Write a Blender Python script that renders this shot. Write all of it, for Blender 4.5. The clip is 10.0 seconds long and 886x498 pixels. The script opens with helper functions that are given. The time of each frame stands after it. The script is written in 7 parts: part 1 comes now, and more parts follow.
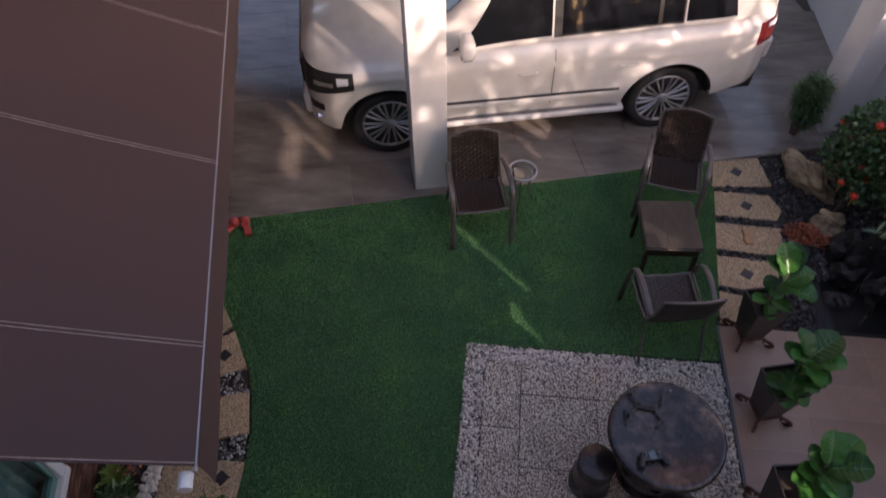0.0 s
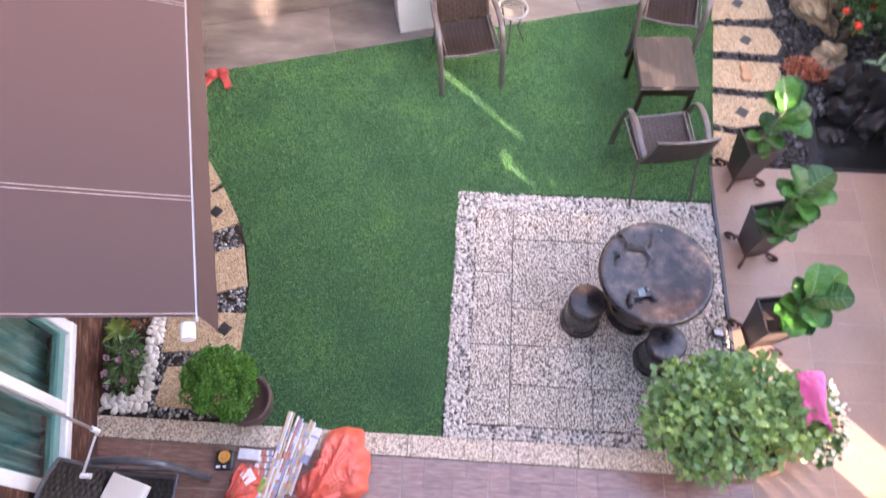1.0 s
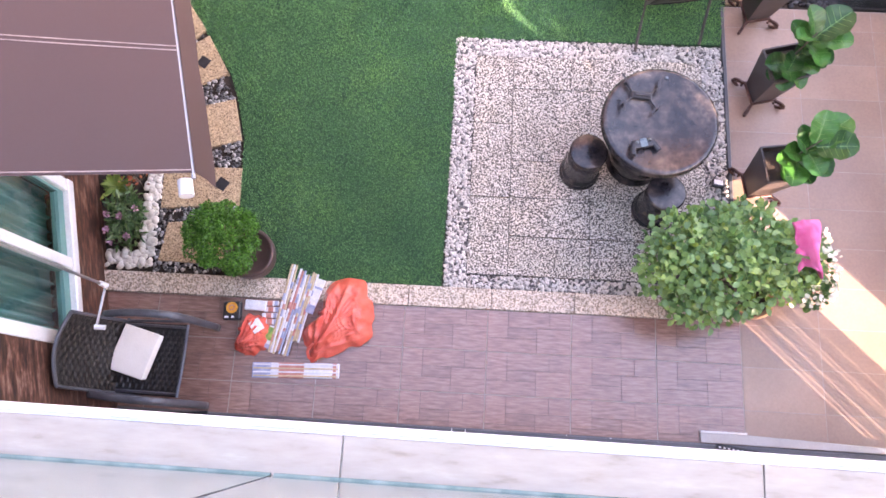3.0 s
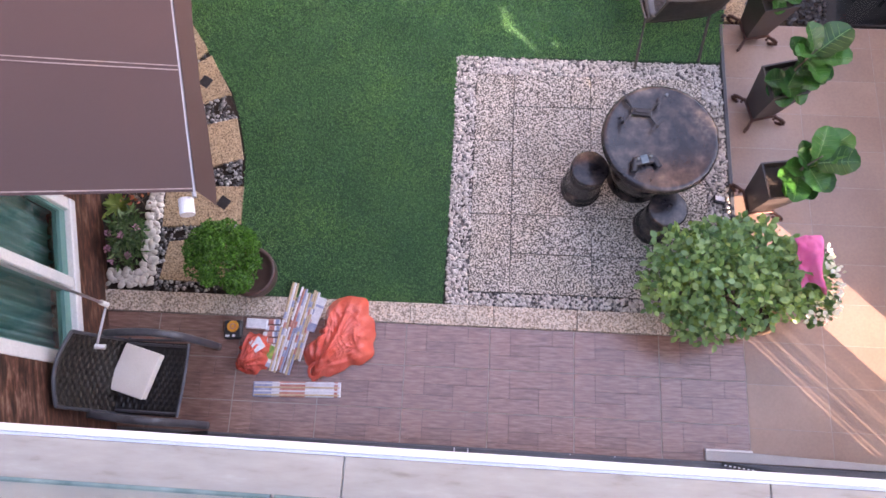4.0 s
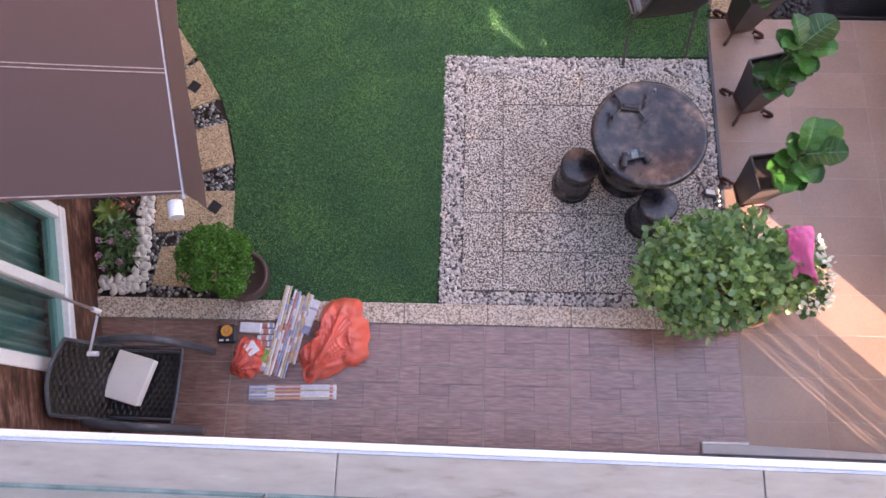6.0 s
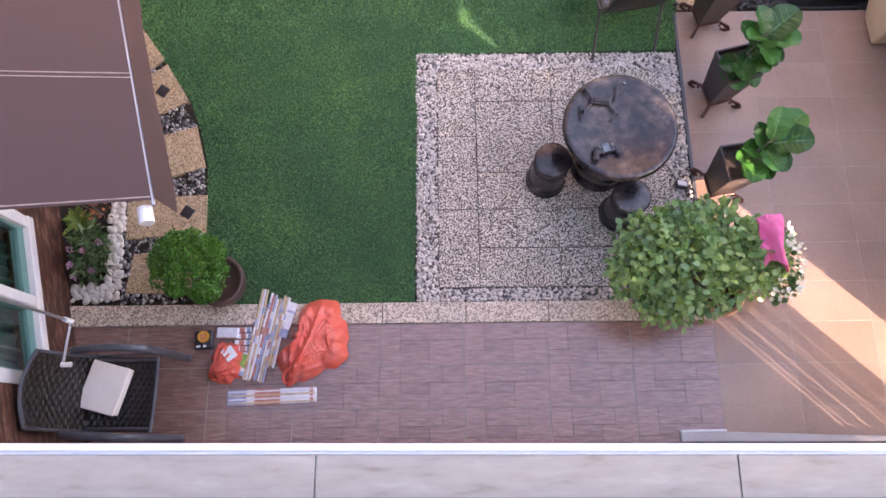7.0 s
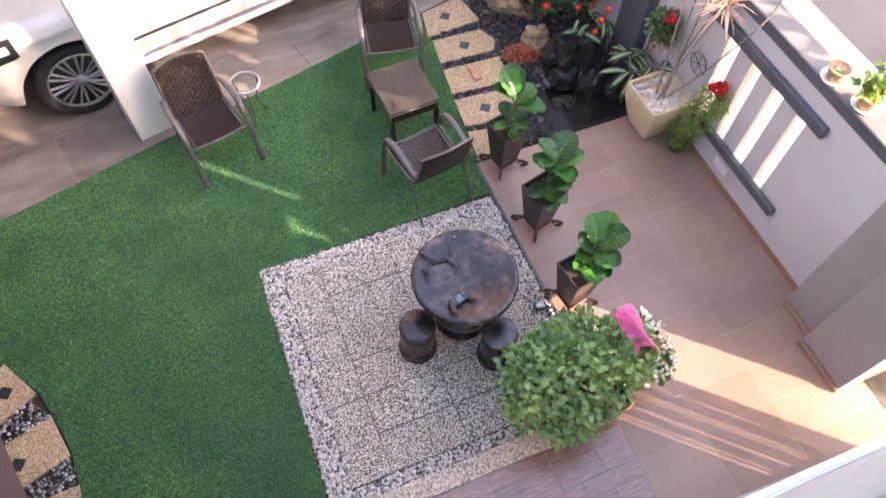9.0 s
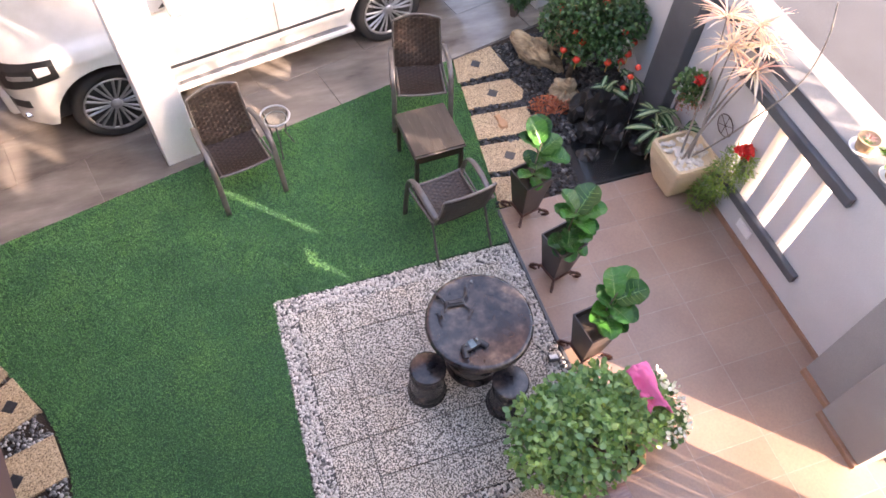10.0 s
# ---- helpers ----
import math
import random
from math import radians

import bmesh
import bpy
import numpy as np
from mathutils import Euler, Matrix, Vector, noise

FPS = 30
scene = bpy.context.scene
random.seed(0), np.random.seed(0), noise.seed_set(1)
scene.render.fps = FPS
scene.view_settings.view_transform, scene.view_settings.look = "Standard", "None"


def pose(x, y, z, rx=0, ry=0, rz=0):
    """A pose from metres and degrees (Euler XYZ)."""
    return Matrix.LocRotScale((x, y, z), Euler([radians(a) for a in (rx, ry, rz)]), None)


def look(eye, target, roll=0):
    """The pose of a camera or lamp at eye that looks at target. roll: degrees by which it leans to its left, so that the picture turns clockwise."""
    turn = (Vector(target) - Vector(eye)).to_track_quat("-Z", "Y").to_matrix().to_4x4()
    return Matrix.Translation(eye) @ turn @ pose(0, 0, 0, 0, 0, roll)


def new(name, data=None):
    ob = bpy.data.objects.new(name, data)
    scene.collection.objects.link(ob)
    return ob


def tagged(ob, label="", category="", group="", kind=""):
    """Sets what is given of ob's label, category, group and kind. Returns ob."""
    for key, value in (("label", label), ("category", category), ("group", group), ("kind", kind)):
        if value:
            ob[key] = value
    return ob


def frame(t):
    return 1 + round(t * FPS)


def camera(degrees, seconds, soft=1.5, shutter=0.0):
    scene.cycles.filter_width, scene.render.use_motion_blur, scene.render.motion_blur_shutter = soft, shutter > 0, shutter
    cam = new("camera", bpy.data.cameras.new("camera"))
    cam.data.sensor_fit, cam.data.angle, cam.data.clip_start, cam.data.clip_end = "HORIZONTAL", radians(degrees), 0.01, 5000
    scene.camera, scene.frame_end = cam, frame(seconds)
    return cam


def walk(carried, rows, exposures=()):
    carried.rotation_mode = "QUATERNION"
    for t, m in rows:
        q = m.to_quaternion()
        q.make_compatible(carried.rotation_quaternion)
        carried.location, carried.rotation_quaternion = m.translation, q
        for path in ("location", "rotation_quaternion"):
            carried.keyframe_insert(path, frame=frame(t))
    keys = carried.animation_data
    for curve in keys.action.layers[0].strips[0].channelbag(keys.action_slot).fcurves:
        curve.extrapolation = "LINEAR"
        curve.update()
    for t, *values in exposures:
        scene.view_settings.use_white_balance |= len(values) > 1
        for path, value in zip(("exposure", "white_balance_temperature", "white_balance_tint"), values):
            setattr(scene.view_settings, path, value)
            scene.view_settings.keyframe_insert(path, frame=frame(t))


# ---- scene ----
cam = camera(65.8, 10.0, soft=1.6, shutter=0.4)
PATH = [
    (0, (-0.176, -0.509, 5.024), (-0.32, 0.734, 3.463), -1.1),
    (0.3, (-0.174, -0.501, 5.006), (-0.309, 0.653, 3.377), -1.6),
    (0.5, (-0.173, -0.496, 4.994), (-0.299, 0.591, 3.32), -1.7),
    (1, (-0.182, -0.504, 4.959), (-0.272, 0.381, 3.168), -2.3),
    (1.3, (-0.180, -0.506, 4.952), (-0.268, 0.269, 3.113), -5.9),
    (1.5, (-0.179, -0.507, 4.948), (-0.244, 0.199, 3.077), -5.2),
    (2, (-0.197, -0.501, 4.935), (-0.233, 0.004, 3.0), -1.1),
    (2.5, (-0.199, -0.492, 4.931), (-0.25, -0.023, 2.988), -3.2),
    (4, (-0.198, -0.482, 4.918), (-0.265, 0.049, 2.991), -4.5),
    (4.5, (-0.19, -0.496, 4.916), (-0.271, 0.039, 2.99), -6.1),
    (5, (-0.176, -0.504, 4.913), (-0.263, 0.034, 2.989), -6.9),
    (5.5, (-0.186, -0.501, 4.912), (-0.267, 0.037, 2.987), -6.4),
    (7, (-0.164, -0.508, 4.912), (-0.154, 0.028, 2.985), 0.4),
    (7.5, (-0.149, -0.487, 4.921), (-0.123, 0.014, 2.985), 1.7),
    (7.8, (-0.091, -0.492, 4.965), (0.051, 0.098, 3.074), 9.0),
    (8, (-0.052, -0.496, 4.995), (0.145, 0.21, 3.134), 6.2),
    (8.2, (-0.036, -0.508, 4.999), (0.217, 0.249, 3.165), 4.4),
    (8.5, (-0.012, -0.525, 5.005), (0.308, 0.299, 3.212), 3.1),
    (9, (-0.019, -0.54, 5.007), (0.388, 0.384, 3.28), 1.9),
    (9.5, (-0.023, -0.513, 5.012), (0.388, 0.48, 3.326), 2.4),
    (10, (-0.037, -0.528, 4.986), (0.366, 0.513, 3.326), 3.6),
]
walk(cam, [(t, look(eye, target, roll)) for t, eye, target, roll in PATH],
     exposures=[(0, 1.6, 7300, 31), (0.3, 2.26, 7400, 31), (0.6, 3.13, 7500, 33), (0.9, 3.88, 7600, 33), (1.2, 4.38, 7700, 35), (1.6, 4.48, 7700, 35),
                (2, 4.48, 7800, 35), (2.7, 4.38, 7800, 35), (3.3, 3.93, 7800, 35), (3.8, 3.68, 7800, 35), (4.1, 3.58, 7800, 35), (4.5, 3.4, 7800, 35), (6, 3.38, 7800, 35),
                (7, 3.53, 7800, 35), (8, 3.53, 7800, 32), (9, 3.65, 7800, 28), (10, 3.7, 7800, 28)])

# ---- world, sun ----
SUN_ELEV = radians(19.0)
SUN_AZ = Vector((0.72, -0.69, 0))          # from the ground towards the sun, in plan
world = bpy.data.worlds.new("sky")
scene.world = world
world.use_nodes = True
wn = world.node_tree
sky = wn.nodes.new("ShaderNodeTexSky")
sky.sky_type = "NISHITA"
sky.sun_disc = False
sky.sun_elevation = SUN_ELEV
sky.sun_rotation = math.atan2(SUN_AZ.x, SUN_AZ.y)
sky.air_density, sky.dust_density, sky.ozone_density = 1.0, 2.0, 1.0
bg = wn.nodes["Background"]
bg.inputs["Strength"].default_value = 0.15
wn.links.new(sky.outputs["Color"], bg.inputs["Color"])
sun_data = bpy.data.lights.new("sun", "SUN")
sun_data.energy, sun_data.angle, sun_data.color = 2.2, radians(0.5), (1.0, 0.905, 0.80)
sun = new("sun", sun_data)
sun_dir = Vector((SUN_AZ.x, SUN_AZ.y, math.tan(SUN_ELEV) * SUN_AZ.length))
sun.matrix_world = look(sun_dir * 20, (0, 0, 0))

# ---- materials ----


def nodes_of(name):
    m = bpy.data.materials.new(name)
    m.use_nodes = True
    return m, m.node_tree.nodes, m.node_tree.links, m.node_tree.nodes["Principled BSDF"]


def ramp(N, L, src, stops):
    r = N.new("ShaderNodeValToRGB")
    e = r.color_ramp.elements
    while len(e) < len(stops):
        e.new(0.5)
    for el, (p, c) in zip(e, stops):
        el.position, el.color = p, (*c, 1)
    L.new(src, r.inputs["Fac"])
    return r.outputs["Color"]


def noise_tex(N, L, vec, scale, detail=4, rough=0.55):
    n = N.new("ShaderNodeTexNoise")
    n.inputs["Scale"].default_value, n.inputs["Detail"].default_value, n.inputs["Roughness"].default_value = scale, detail, rough
    L.new(vec, n.inputs["Vector"])
    return n.outputs["Fac"]


def mixc(N, L, fac, a, b, mode="MIX"):
    m = N.new("ShaderNodeMix")
    m.data_type, m.blend_type = "RGBA", mode
    for val, sock in ((fac, m.inputs[0]), (a, m.inputs[6]), (b, m.inputs[7])):
        if isinstance(val, (int, float)):
            sock.default_value = val
        elif isinstance(val, tuple):
            sock.default_value = (*val, 1)
        else:
            L.new(val, sock)
    return m.outputs[2]


def bump(N, L, B, height, strength, dist):
    b = N.new("ShaderNodeBump")
    b.inputs["Strength"].default_value, b.inputs["Distance"].default_value = strength, dist
    L.new(height, b.inputs["Height"])
    L.new(b.outputs["Normal"], B.inputs["Normal"])


def coords(N, L, kind="Object", stretch=(1, 1, 1)):
    t = N.new("ShaderNodeTexCoord")
    m = N.new("ShaderNodeMapping")
    m.inputs["Scale"].default_value = stretch
    L.new(t.outputs[kind], m.inputs["Vector"])
    return m.outputs["Vector"]


def world_pos(N, L, stretch=(1, 1, 1)):
    g = N.new("ShaderNodeNewGeometry")
    m = N.new("ShaderNodeMapping")
    m.inputs["Scale"].default_value = stretch
    L.new(g.outputs["Position"], m.inputs["Vector"])
    return m.outputs["Vector"]


def surface(name, dark, light, scale=6.0, rough=0.6, metal=0.0, fine=80.0, bumps=0.2, dist=0.003, vary=0.0, island=False, stretch=(1, 1, 1), rough_var=0.15, coat=0.0):
    """Two-scale mottled surface; vary: lightness change from piece to piece."""
    m, N, L, B = nodes_of(name)
    v = world_pos(N, L, stretch)
    big = noise_tex(N, L, v, scale, 5)
    small = noise_tex(N, L, v, fine, 3)
    col = ramp(N, L, big, [(0.3, dark), (0.7, light)])
    grain = ramp(N, L, small, [(0.25, (0.72, 0.72, 0.72)), (0.75, (1.0, 1.0, 1.0))])
    col = mixc(N, L, 0.6, col, grain, "MULTIPLY")
    if vary:
        if island:
            rnd = N.new("ShaderNodeNewGeometry").outputs["Random Per Island"]
        else:
            rnd = N.new("ShaderNodeObjectInfo").outputs["Random"]
        tone = ramp(N, L, rnd, [(0.0, (1 - vary,) * 3), (1.0, (1, 1, 1))])
        col = mixc(N, L, 1.0, col, tone, "MULTIPLY")
    L.new(col, B.inputs["Base Color"])
    mr = N.new("ShaderNodeMapRange")
    mr.inputs["To Min"].default_value, mr.inputs["To Max"].default_value = max(0.02, rough - rough_var), min(1, rough + rough_var)
    L.new(big, mr.inputs["Value"])
    L.new(mr.outputs["Result"], B.inputs["Roughness"])
    B.inputs["Metallic"].default_value = metal
    B.inputs["Coat Weight"].default_value = coat
    if bumps:
        bump(N, L, B, small, bumps, dist)
    return m


def pebbledash(name, stops, scale, bumps=0.6):
    """Washed aggregate: small worm-like chips with darker cement between them."""
    m, N, L, B = nodes_of(name)
    v = world_pos(N, L)
    chips = noise_tex(N, L, v, scale, 1.5, 0.5)
    col = ramp(N, L, chips, stops)
    vor = N.new("ShaderNodeTexVoronoi")
    vor.inputs["Scale"].default_value = scale * 0.8
    L.new(v, vor.inputs["Vector"])
    sep = N.new("ShaderNodeSeparateColor")
    L.new(vor.outputs["Color"], sep.inputs["Color"])
    tone = ramp(N, L, sep.outputs[0], [(0.0, (0.72, 0.70, 0.68)), (0.6, (1, 0.99, 0.97)), (1.0, (1.1, 1.05, 0.98))])
    col = mixc(N, L, 1.0, col, tone, "MULTIPLY")
    stain = ramp(N, L, noise_tex(N, L, v, 2.3, 4), [(0.3, (0.84, 0.82, 0.78)), (0.65, (1, 1, 1))])
    col = mixc(N, L, 1.0, col, stain, "MULTIPLY")
    L.new(col, B.inputs["Base Color"])
    B.inputs["Roughness"].default_value = 0.75
    bump(N, L, B, chips, bumps, 0.006)
    return m


def film(name, tint):
    """Thin crinkled translucent plastic."""
    m, N, L, B = nodes_of(name)
    v = world_pos(N, L)
    f = noise_tex(N, L, v, 34, 7, 0.68)
    col = ramp(N, L, noise_tex(N, L, v, 9, 4), [(0.3, tint), (0.7, tuple(min(1, c * 1.15 + 0.05) for c in tint))])
    L.new(col, B.inputs["Base Color"])
    B.inputs["Roughness"].default_value = 0.16
    B.inputs["Coat Weight"].default_value = 0.8
    B.inputs["Coat Roughness"].default_value = 0.06
    bump(N, L, B, f, 0.55, 0.014)
    tr = N.new("ShaderNodeBsdfTranslucent")
    L.new(col, tr.inputs["Color"])
    see = N.new("ShaderNodeBsdfTransparent")
    see.inputs["Color"].default_value = (0.95, 0.42, 0.36, 1)
    mx = N.new("ShaderNodeMixShader")
    mx.inputs[0].default_value = 0.12
    L.new(B.outputs["BSDF"], mx.inputs[1])
    L.new(tr.outputs["BSDF"], mx.inputs[2])
    thin = N.new("ShaderNodeMixShader")
    thin.inputs[0].default_value = 0.10
    L.new(mx.outputs["Shader"], thin.inputs[1])
    L.new(see.outputs["BSDF"], thin.inputs[2])
    L.new(thin.outputs["Shader"], N["Material Output"].inputs["Surface"])
    return m


def leafy(name, dark, light, rough=0.4, trans=0.15, per_object=False, patches=None):
    m, N, L, B = nodes_of(name)
    rnd = N.new("ShaderNodeObjectInfo").outputs["Random"] if per_object else N.new("ShaderNodeNewGeometry").outputs["Random Per Island"]
    col = ramp(N, L, rnd, [(0.0, dark), (1.0, light)])
    vein = ramp(N, L, noise_tex(N, L, world_pos(N, L), 60, 3), [(0.3, (0.8, 0.8, 0.8)), (0.7, (1.05, 1.05, 1.0))])
    col = mixc(N, L, 1.0, col, vein, "MULTIPLY")
    if patches:
        col = mixc(N, L, 1.0, col, ramp(N, L, noise_tex(N, L, world_pos(N, L), patches, 5, 0.6), [(0.34, (0.66, 0.76, 0.78)), (0.5, (1, 1, 1)), (0.68, (1.55, 1.32, 1.1))]), "MULTIPLY")
    L.new(col, B.inputs["Base Color"])
    B.inputs["Roughness"].default_value = rough
    tr = N.new("ShaderNodeBsdfTranslucent")
    L.new(mixc(N, L, 1.0, col, (1.3, 1.5, 0.6), "MULTIPLY"), tr.inputs["Color"])
    mx = N.new("ShaderNodeMixShader")
    mx.inputs[0].default_value = trans
    L.new(B.outputs["BSDF"], mx.inputs[1])
    L.new(tr.outputs["BSDF"], mx.inputs[2])
    L.new(mx.outputs["Shader"], N["Material Output"].inputs["Surface"])
    return m


def stony(name, stops, rough=0.5, scale=40):
    m, N, L, B = nodes_of(name)
    rnd = N.new("ShaderNodeNewGeometry").outputs["Random Per Island"]
    col = ramp(N, L, rnd, stops)
    g = ramp(N, L, noise_tex(N, L, world_pos(N, L), scale, 4), [(0.3, (0.75, 0.75, 0.75)), (0.7, (1.05, 1.05, 1.05))])
    L.new(mixc(N, L, 1.0, col, g, "MULTIPLY"), B.inputs["Base Color"])
    B.inputs["Roughness"].default_value = rough
    return m


def woven(name, base, glint, scale=90.0):
    """Synthetic wicker: a basket weave of flat strands."""
    m, N, L, B = nodes_of(name)
    c = coords(N, L, "Object")
    ch = N.new("ShaderNodeTexChecker")
    ch.inputs["Scale"].default_value = scale
    L.new(c, ch.inputs["Vector"])
    br = ramp(N, L, noise_tex(N, L, c, scale * 0.6, 3), [(0.35, base), (0.7, glint)])
    tone = ramp(N, L, ch.outputs["Fac"], [(0.0, (0.55, 0.55, 0.55)), (1.0, (1, 1, 1))])
    L.new(mixc(N, L, 1.0, br, tone, "MULTIPLY"), B.inputs["Base Color"])
    B.inputs["Roughness"].default_value = 0.38
    bump(N, L, B, ch.outputs["Fac"], 0.5, 0.004)
    return m


def banded(name, stops, scale, direction="X", rough=0.5, distort=1.0, bumps=0.2, stretch=(1, 1, 1), vary=0.0, island=False, wp=True):
    """Streaked timber- or stone-like face."""
    m, N, L, B = nodes_of(name)
    v = world_pos(N, L, stretch) if wp else coords(N, L, "Object", stretch)
    f = noise_tex(N, L, v, scale, 6, 0.62)
    col = ramp(N, L, f, stops)
    if vary:
        rnd = N.new("ShaderNodeNewGeometry").outputs["Random Per Island"] if island else N.new("ShaderNodeObjectInfo").outputs["Random"]
        col = mixc(N, L, 1.0, col, ramp(N, L, rnd, [(0, (1 - vary,) * 3), (1, (1, 1, 1))]), "MULTIPLY")
    L.new(col, B.inputs["Base Color"])
    B.inputs["Roughness"].default_value = rough
    bump(N, L, B, f, bumps, 0.004)
    return m


def glassy(name, tint, rough=0.02):
    m, N, L, B = nodes_of(name)
    B.inputs["Base Color"].default_value = (*tint, 1)
    B.inputs["Roughness"].default_value = rough
    B.inputs["Transmission Weight"].default_value = 1.0
    B.inputs["IOR"].default_value = 1.45
    return m


M = {}
M["turf_base"] = surface("turf_base", (0.02, 0.08, 0.036), (0.045, 0.13, 0.058), 3, 0.9, fine=220, bumps=0.8, dist=0.01)
M["turf"] = leafy("turf", (0.082, 0.255, 0.116), (0.215, 0.50, 0.225), 0.55, 0.3, patches=1.7)
M["slab"] = pebbledash("slab", [(0.40, (0.055, 0.05, 0.045)), (0.47, (0.20, 0.185, 0.165)), (0.54, (0.60, 0.56, 0.505)), (0.7, (0.72, 0.68, 0.62))], 88)
M["kerb"] = pebbledash("kerb", [(0.36, (0.22, 0.175, 0.135)), (0.45, (0.44, 0.37, 0.305)), (0.54, (0.64, 0.565, 0.485)), (0.7, (0.76, 0.69, 0.61))], 88)
M["tan_slab"] = pebbledash("tan_slab", [(0.34, (0.14, 0.10, 0.065)), (0.43, (0.40, 0.29, 0.18)), (0.6, (0.58, 0.44, 0.29)), (0.75, (0.66, 0.52, 0.37))], 110, 0.35)
M["diamond"] = surface("diamond", (0.02, 0.02, 0.022), (0.045, 0.045, 0.05), 20, 0.4)
M["mortar"] = surface("mortar", (0.05, 0.045, 0.04), (0.10, 0.09, 0.08), 8, 0.95, fine=150)
M["white_gravel"] = stony("white_gravel", [(0.0, (0.06, 0.06, 0.062)), (0.14, (0.22, 0.21, 0.20)), (0.26, (0.48, 0.445, 0.40)), (1.0, (0.72, 0.675, 0.615))])
M["gravel_bed"] = surface("gravel_bed", (0.06, 0.057, 0.053), (0.11, 0.105, 0.10), 30, 0.9, fine=200, bumps=0.5)
M["leaf_vein"] = leafy("leaf_vein", (0.10, 0.23, 0.06), (0.15, 0.30, 0.09), 0.4, 0.1)
M["tile_line"] = surface("tile_line", (0.085, 0.056, 0.048), (0.125, 0.086, 0.075), 10, 0.7)
M["black_gravel"] = stony("black_gravel", [(0.0, (0.012, 0.012, 0.014)), (0.6, (0.032, 0.033, 0.036)), (0.93, (0.075, 0.077, 0.082)), (1.0, (0.22, 0.215, 0.205))], 0.55)
M["grey_gravel"] = stony("grey_gravel", [(0.0, (0.02, 0.02, 0.023)), (0.3, (0.07, 0.07, 0.075)), (0.55, (0.20, 0.198, 0.195)), (0.8, (0.38, 0.37, 0.355)), (1.0, (0.58, 0.56, 0.53))], 0.45)
M["white_pebble"] = stony("white_pebble", [(0.0, (0.46, 0.42, 0.36)), (1.0, (0.68, 0.64, 0.57))], 0.5)
M["soil"] = surface("soil", (0.02, 0.014, 0.01), (0.06, 0.04, 0.028), 14, 0.95, fine=120, bumps=0.9, dist=0.01)
M["wood_tile"] = banded("wood_tile", [(0.25, (0.15, 0.074, 0.056)), (0.5, (0.265, 0.143, 0.112)), (0.78, (0.395, 0.25, 0.21))], 9, rough=0.30, stretch=(1, 7, 1), bumps=0.05, vary=0.30, island=True)
M["wood_tile"].node_tree.nodes["Principled BSDF"].inputs["Coat Weight"].default_value = 0.85
M["wood_tile"].node_tree.nodes["Principled BSDF"].inputs["Coat Roughness"].default_value = 0.16
M["beige_tile"] = surface("beige_tile", (0.292, 0.190, 0.142), (0.374, 0.254, 0.192), 1.6, 0.36, fine=60, bumps=0.04, vary=0.17, coat=0.3)
M["beige_tile"].node_tree.nodes["Principled BSDF"].inputs["Coat Roughness"].default_value = 0.38
M["grout"] = surface("grout", (0.30, 0.25, 0.22), (0.40, 0.34, 0.30), 10, 0.9)
M["porch"] = banded("porch", [(0.25, (0.10, 0.082, 0.070)), (0.42, (0.185, 0.155, 0.132)), (0.55, (0.23, 0.195, 0.168)), (0.75, (0.33, 0.29, 0.25))], 1.3, rough=0.14, stretch=(1, 3.2, 1), bumps=0.03, vary=0.15)
M["white_paint"] = surface("white_paint", (0.70, 0.69, 0.67), (0.80, 0.79, 0.77), 2.5, 0.6, fine=120, bumps=0.08)
M["grey_paint"] = surface("grey_paint", (0.52, 0.51, 0.51), (0.60, 0.59, 0.59), 1.8, 0.7, fine=140, bumps=0.1)
M["wall_top"] = surface("wall_top", (0.115, 0.108, 0.102), (0.215, 0.205, 0.195), 3.5, 0.85, fine=90, bumps=0.3)
M["mid_grey"] = surface("mid_grey", (0.26, 0.255, 0.25), (0.33, 0.32, 0.315), 2.0, 0.7, fine=140, bumps=0.1)
M["dark_grey"] = surface("dark_grey", (0.07, 0.075, 0.085), (0.11, 0.115, 0.125), 3, 0.5, fine=140, bumps=0.06)
M["skirting"] = surface("skirting", (0.26, 0.14, 0.085), (0.36, 0.20, 0.13), 6, 0.5)
M["clad"] = banded("clad", [(0.32, (0.014, 0.007, 0.005)), (0.45, (0.058, 0.023, 0.015)), (0.56, (0.14, 0.058, 0.038)), (0.70, (0.28, 0.185, 0.145))], 3.6, rough=0.55, stretch=(5.0, 1.6, 7.0), bumps=0.5, wp=False)
M["awning"] = surface("awning", (0.046, 0.0245, 0.0235), (0.059, 0.032, 0.031), 1.3, 0.8, fine=400, bumps=0.15, dist=0.001)
M["thread"] = surface("thread", (0.20, 0.15, 0.145), (0.32, 0.26, 0.25), 30, 0.8)
M["white_metal"] = surface("white_metal", (0.72, 0.72, 0.73), (0.80, 0.80, 0.80), 5, 0.35, bumps=0)
M["teal_frame"] = surface("teal_frame", (0.10, 0.27, 0.25), (0.14, 0.33, 0.30), 5, 0.4, bumps=0)
# upright dark and pale streaks paint the shading of the folds into the teal
M["curtain"] = banded("curtain", [(0.2, (0.05, 0.19, 0.19)), (0.5, (0.12, 0.33, 0.32)), (0.75, (0.40, 0.56, 0.54))], 5, rough=0.8, stretch=(6, 6, 0.4))
M["pane"] = glassy("pane", (0.75, 0.9, 0.88))
M["rail_glass"] = glassy("rail_glass", (0.80, 0.93, 0.90))
M["glass_edge"] = surface("glass_edge", (0.06, 0.13, 0.115), (0.24, 0.31, 0.29), 14, 0.2, fine=60, bumps=0)
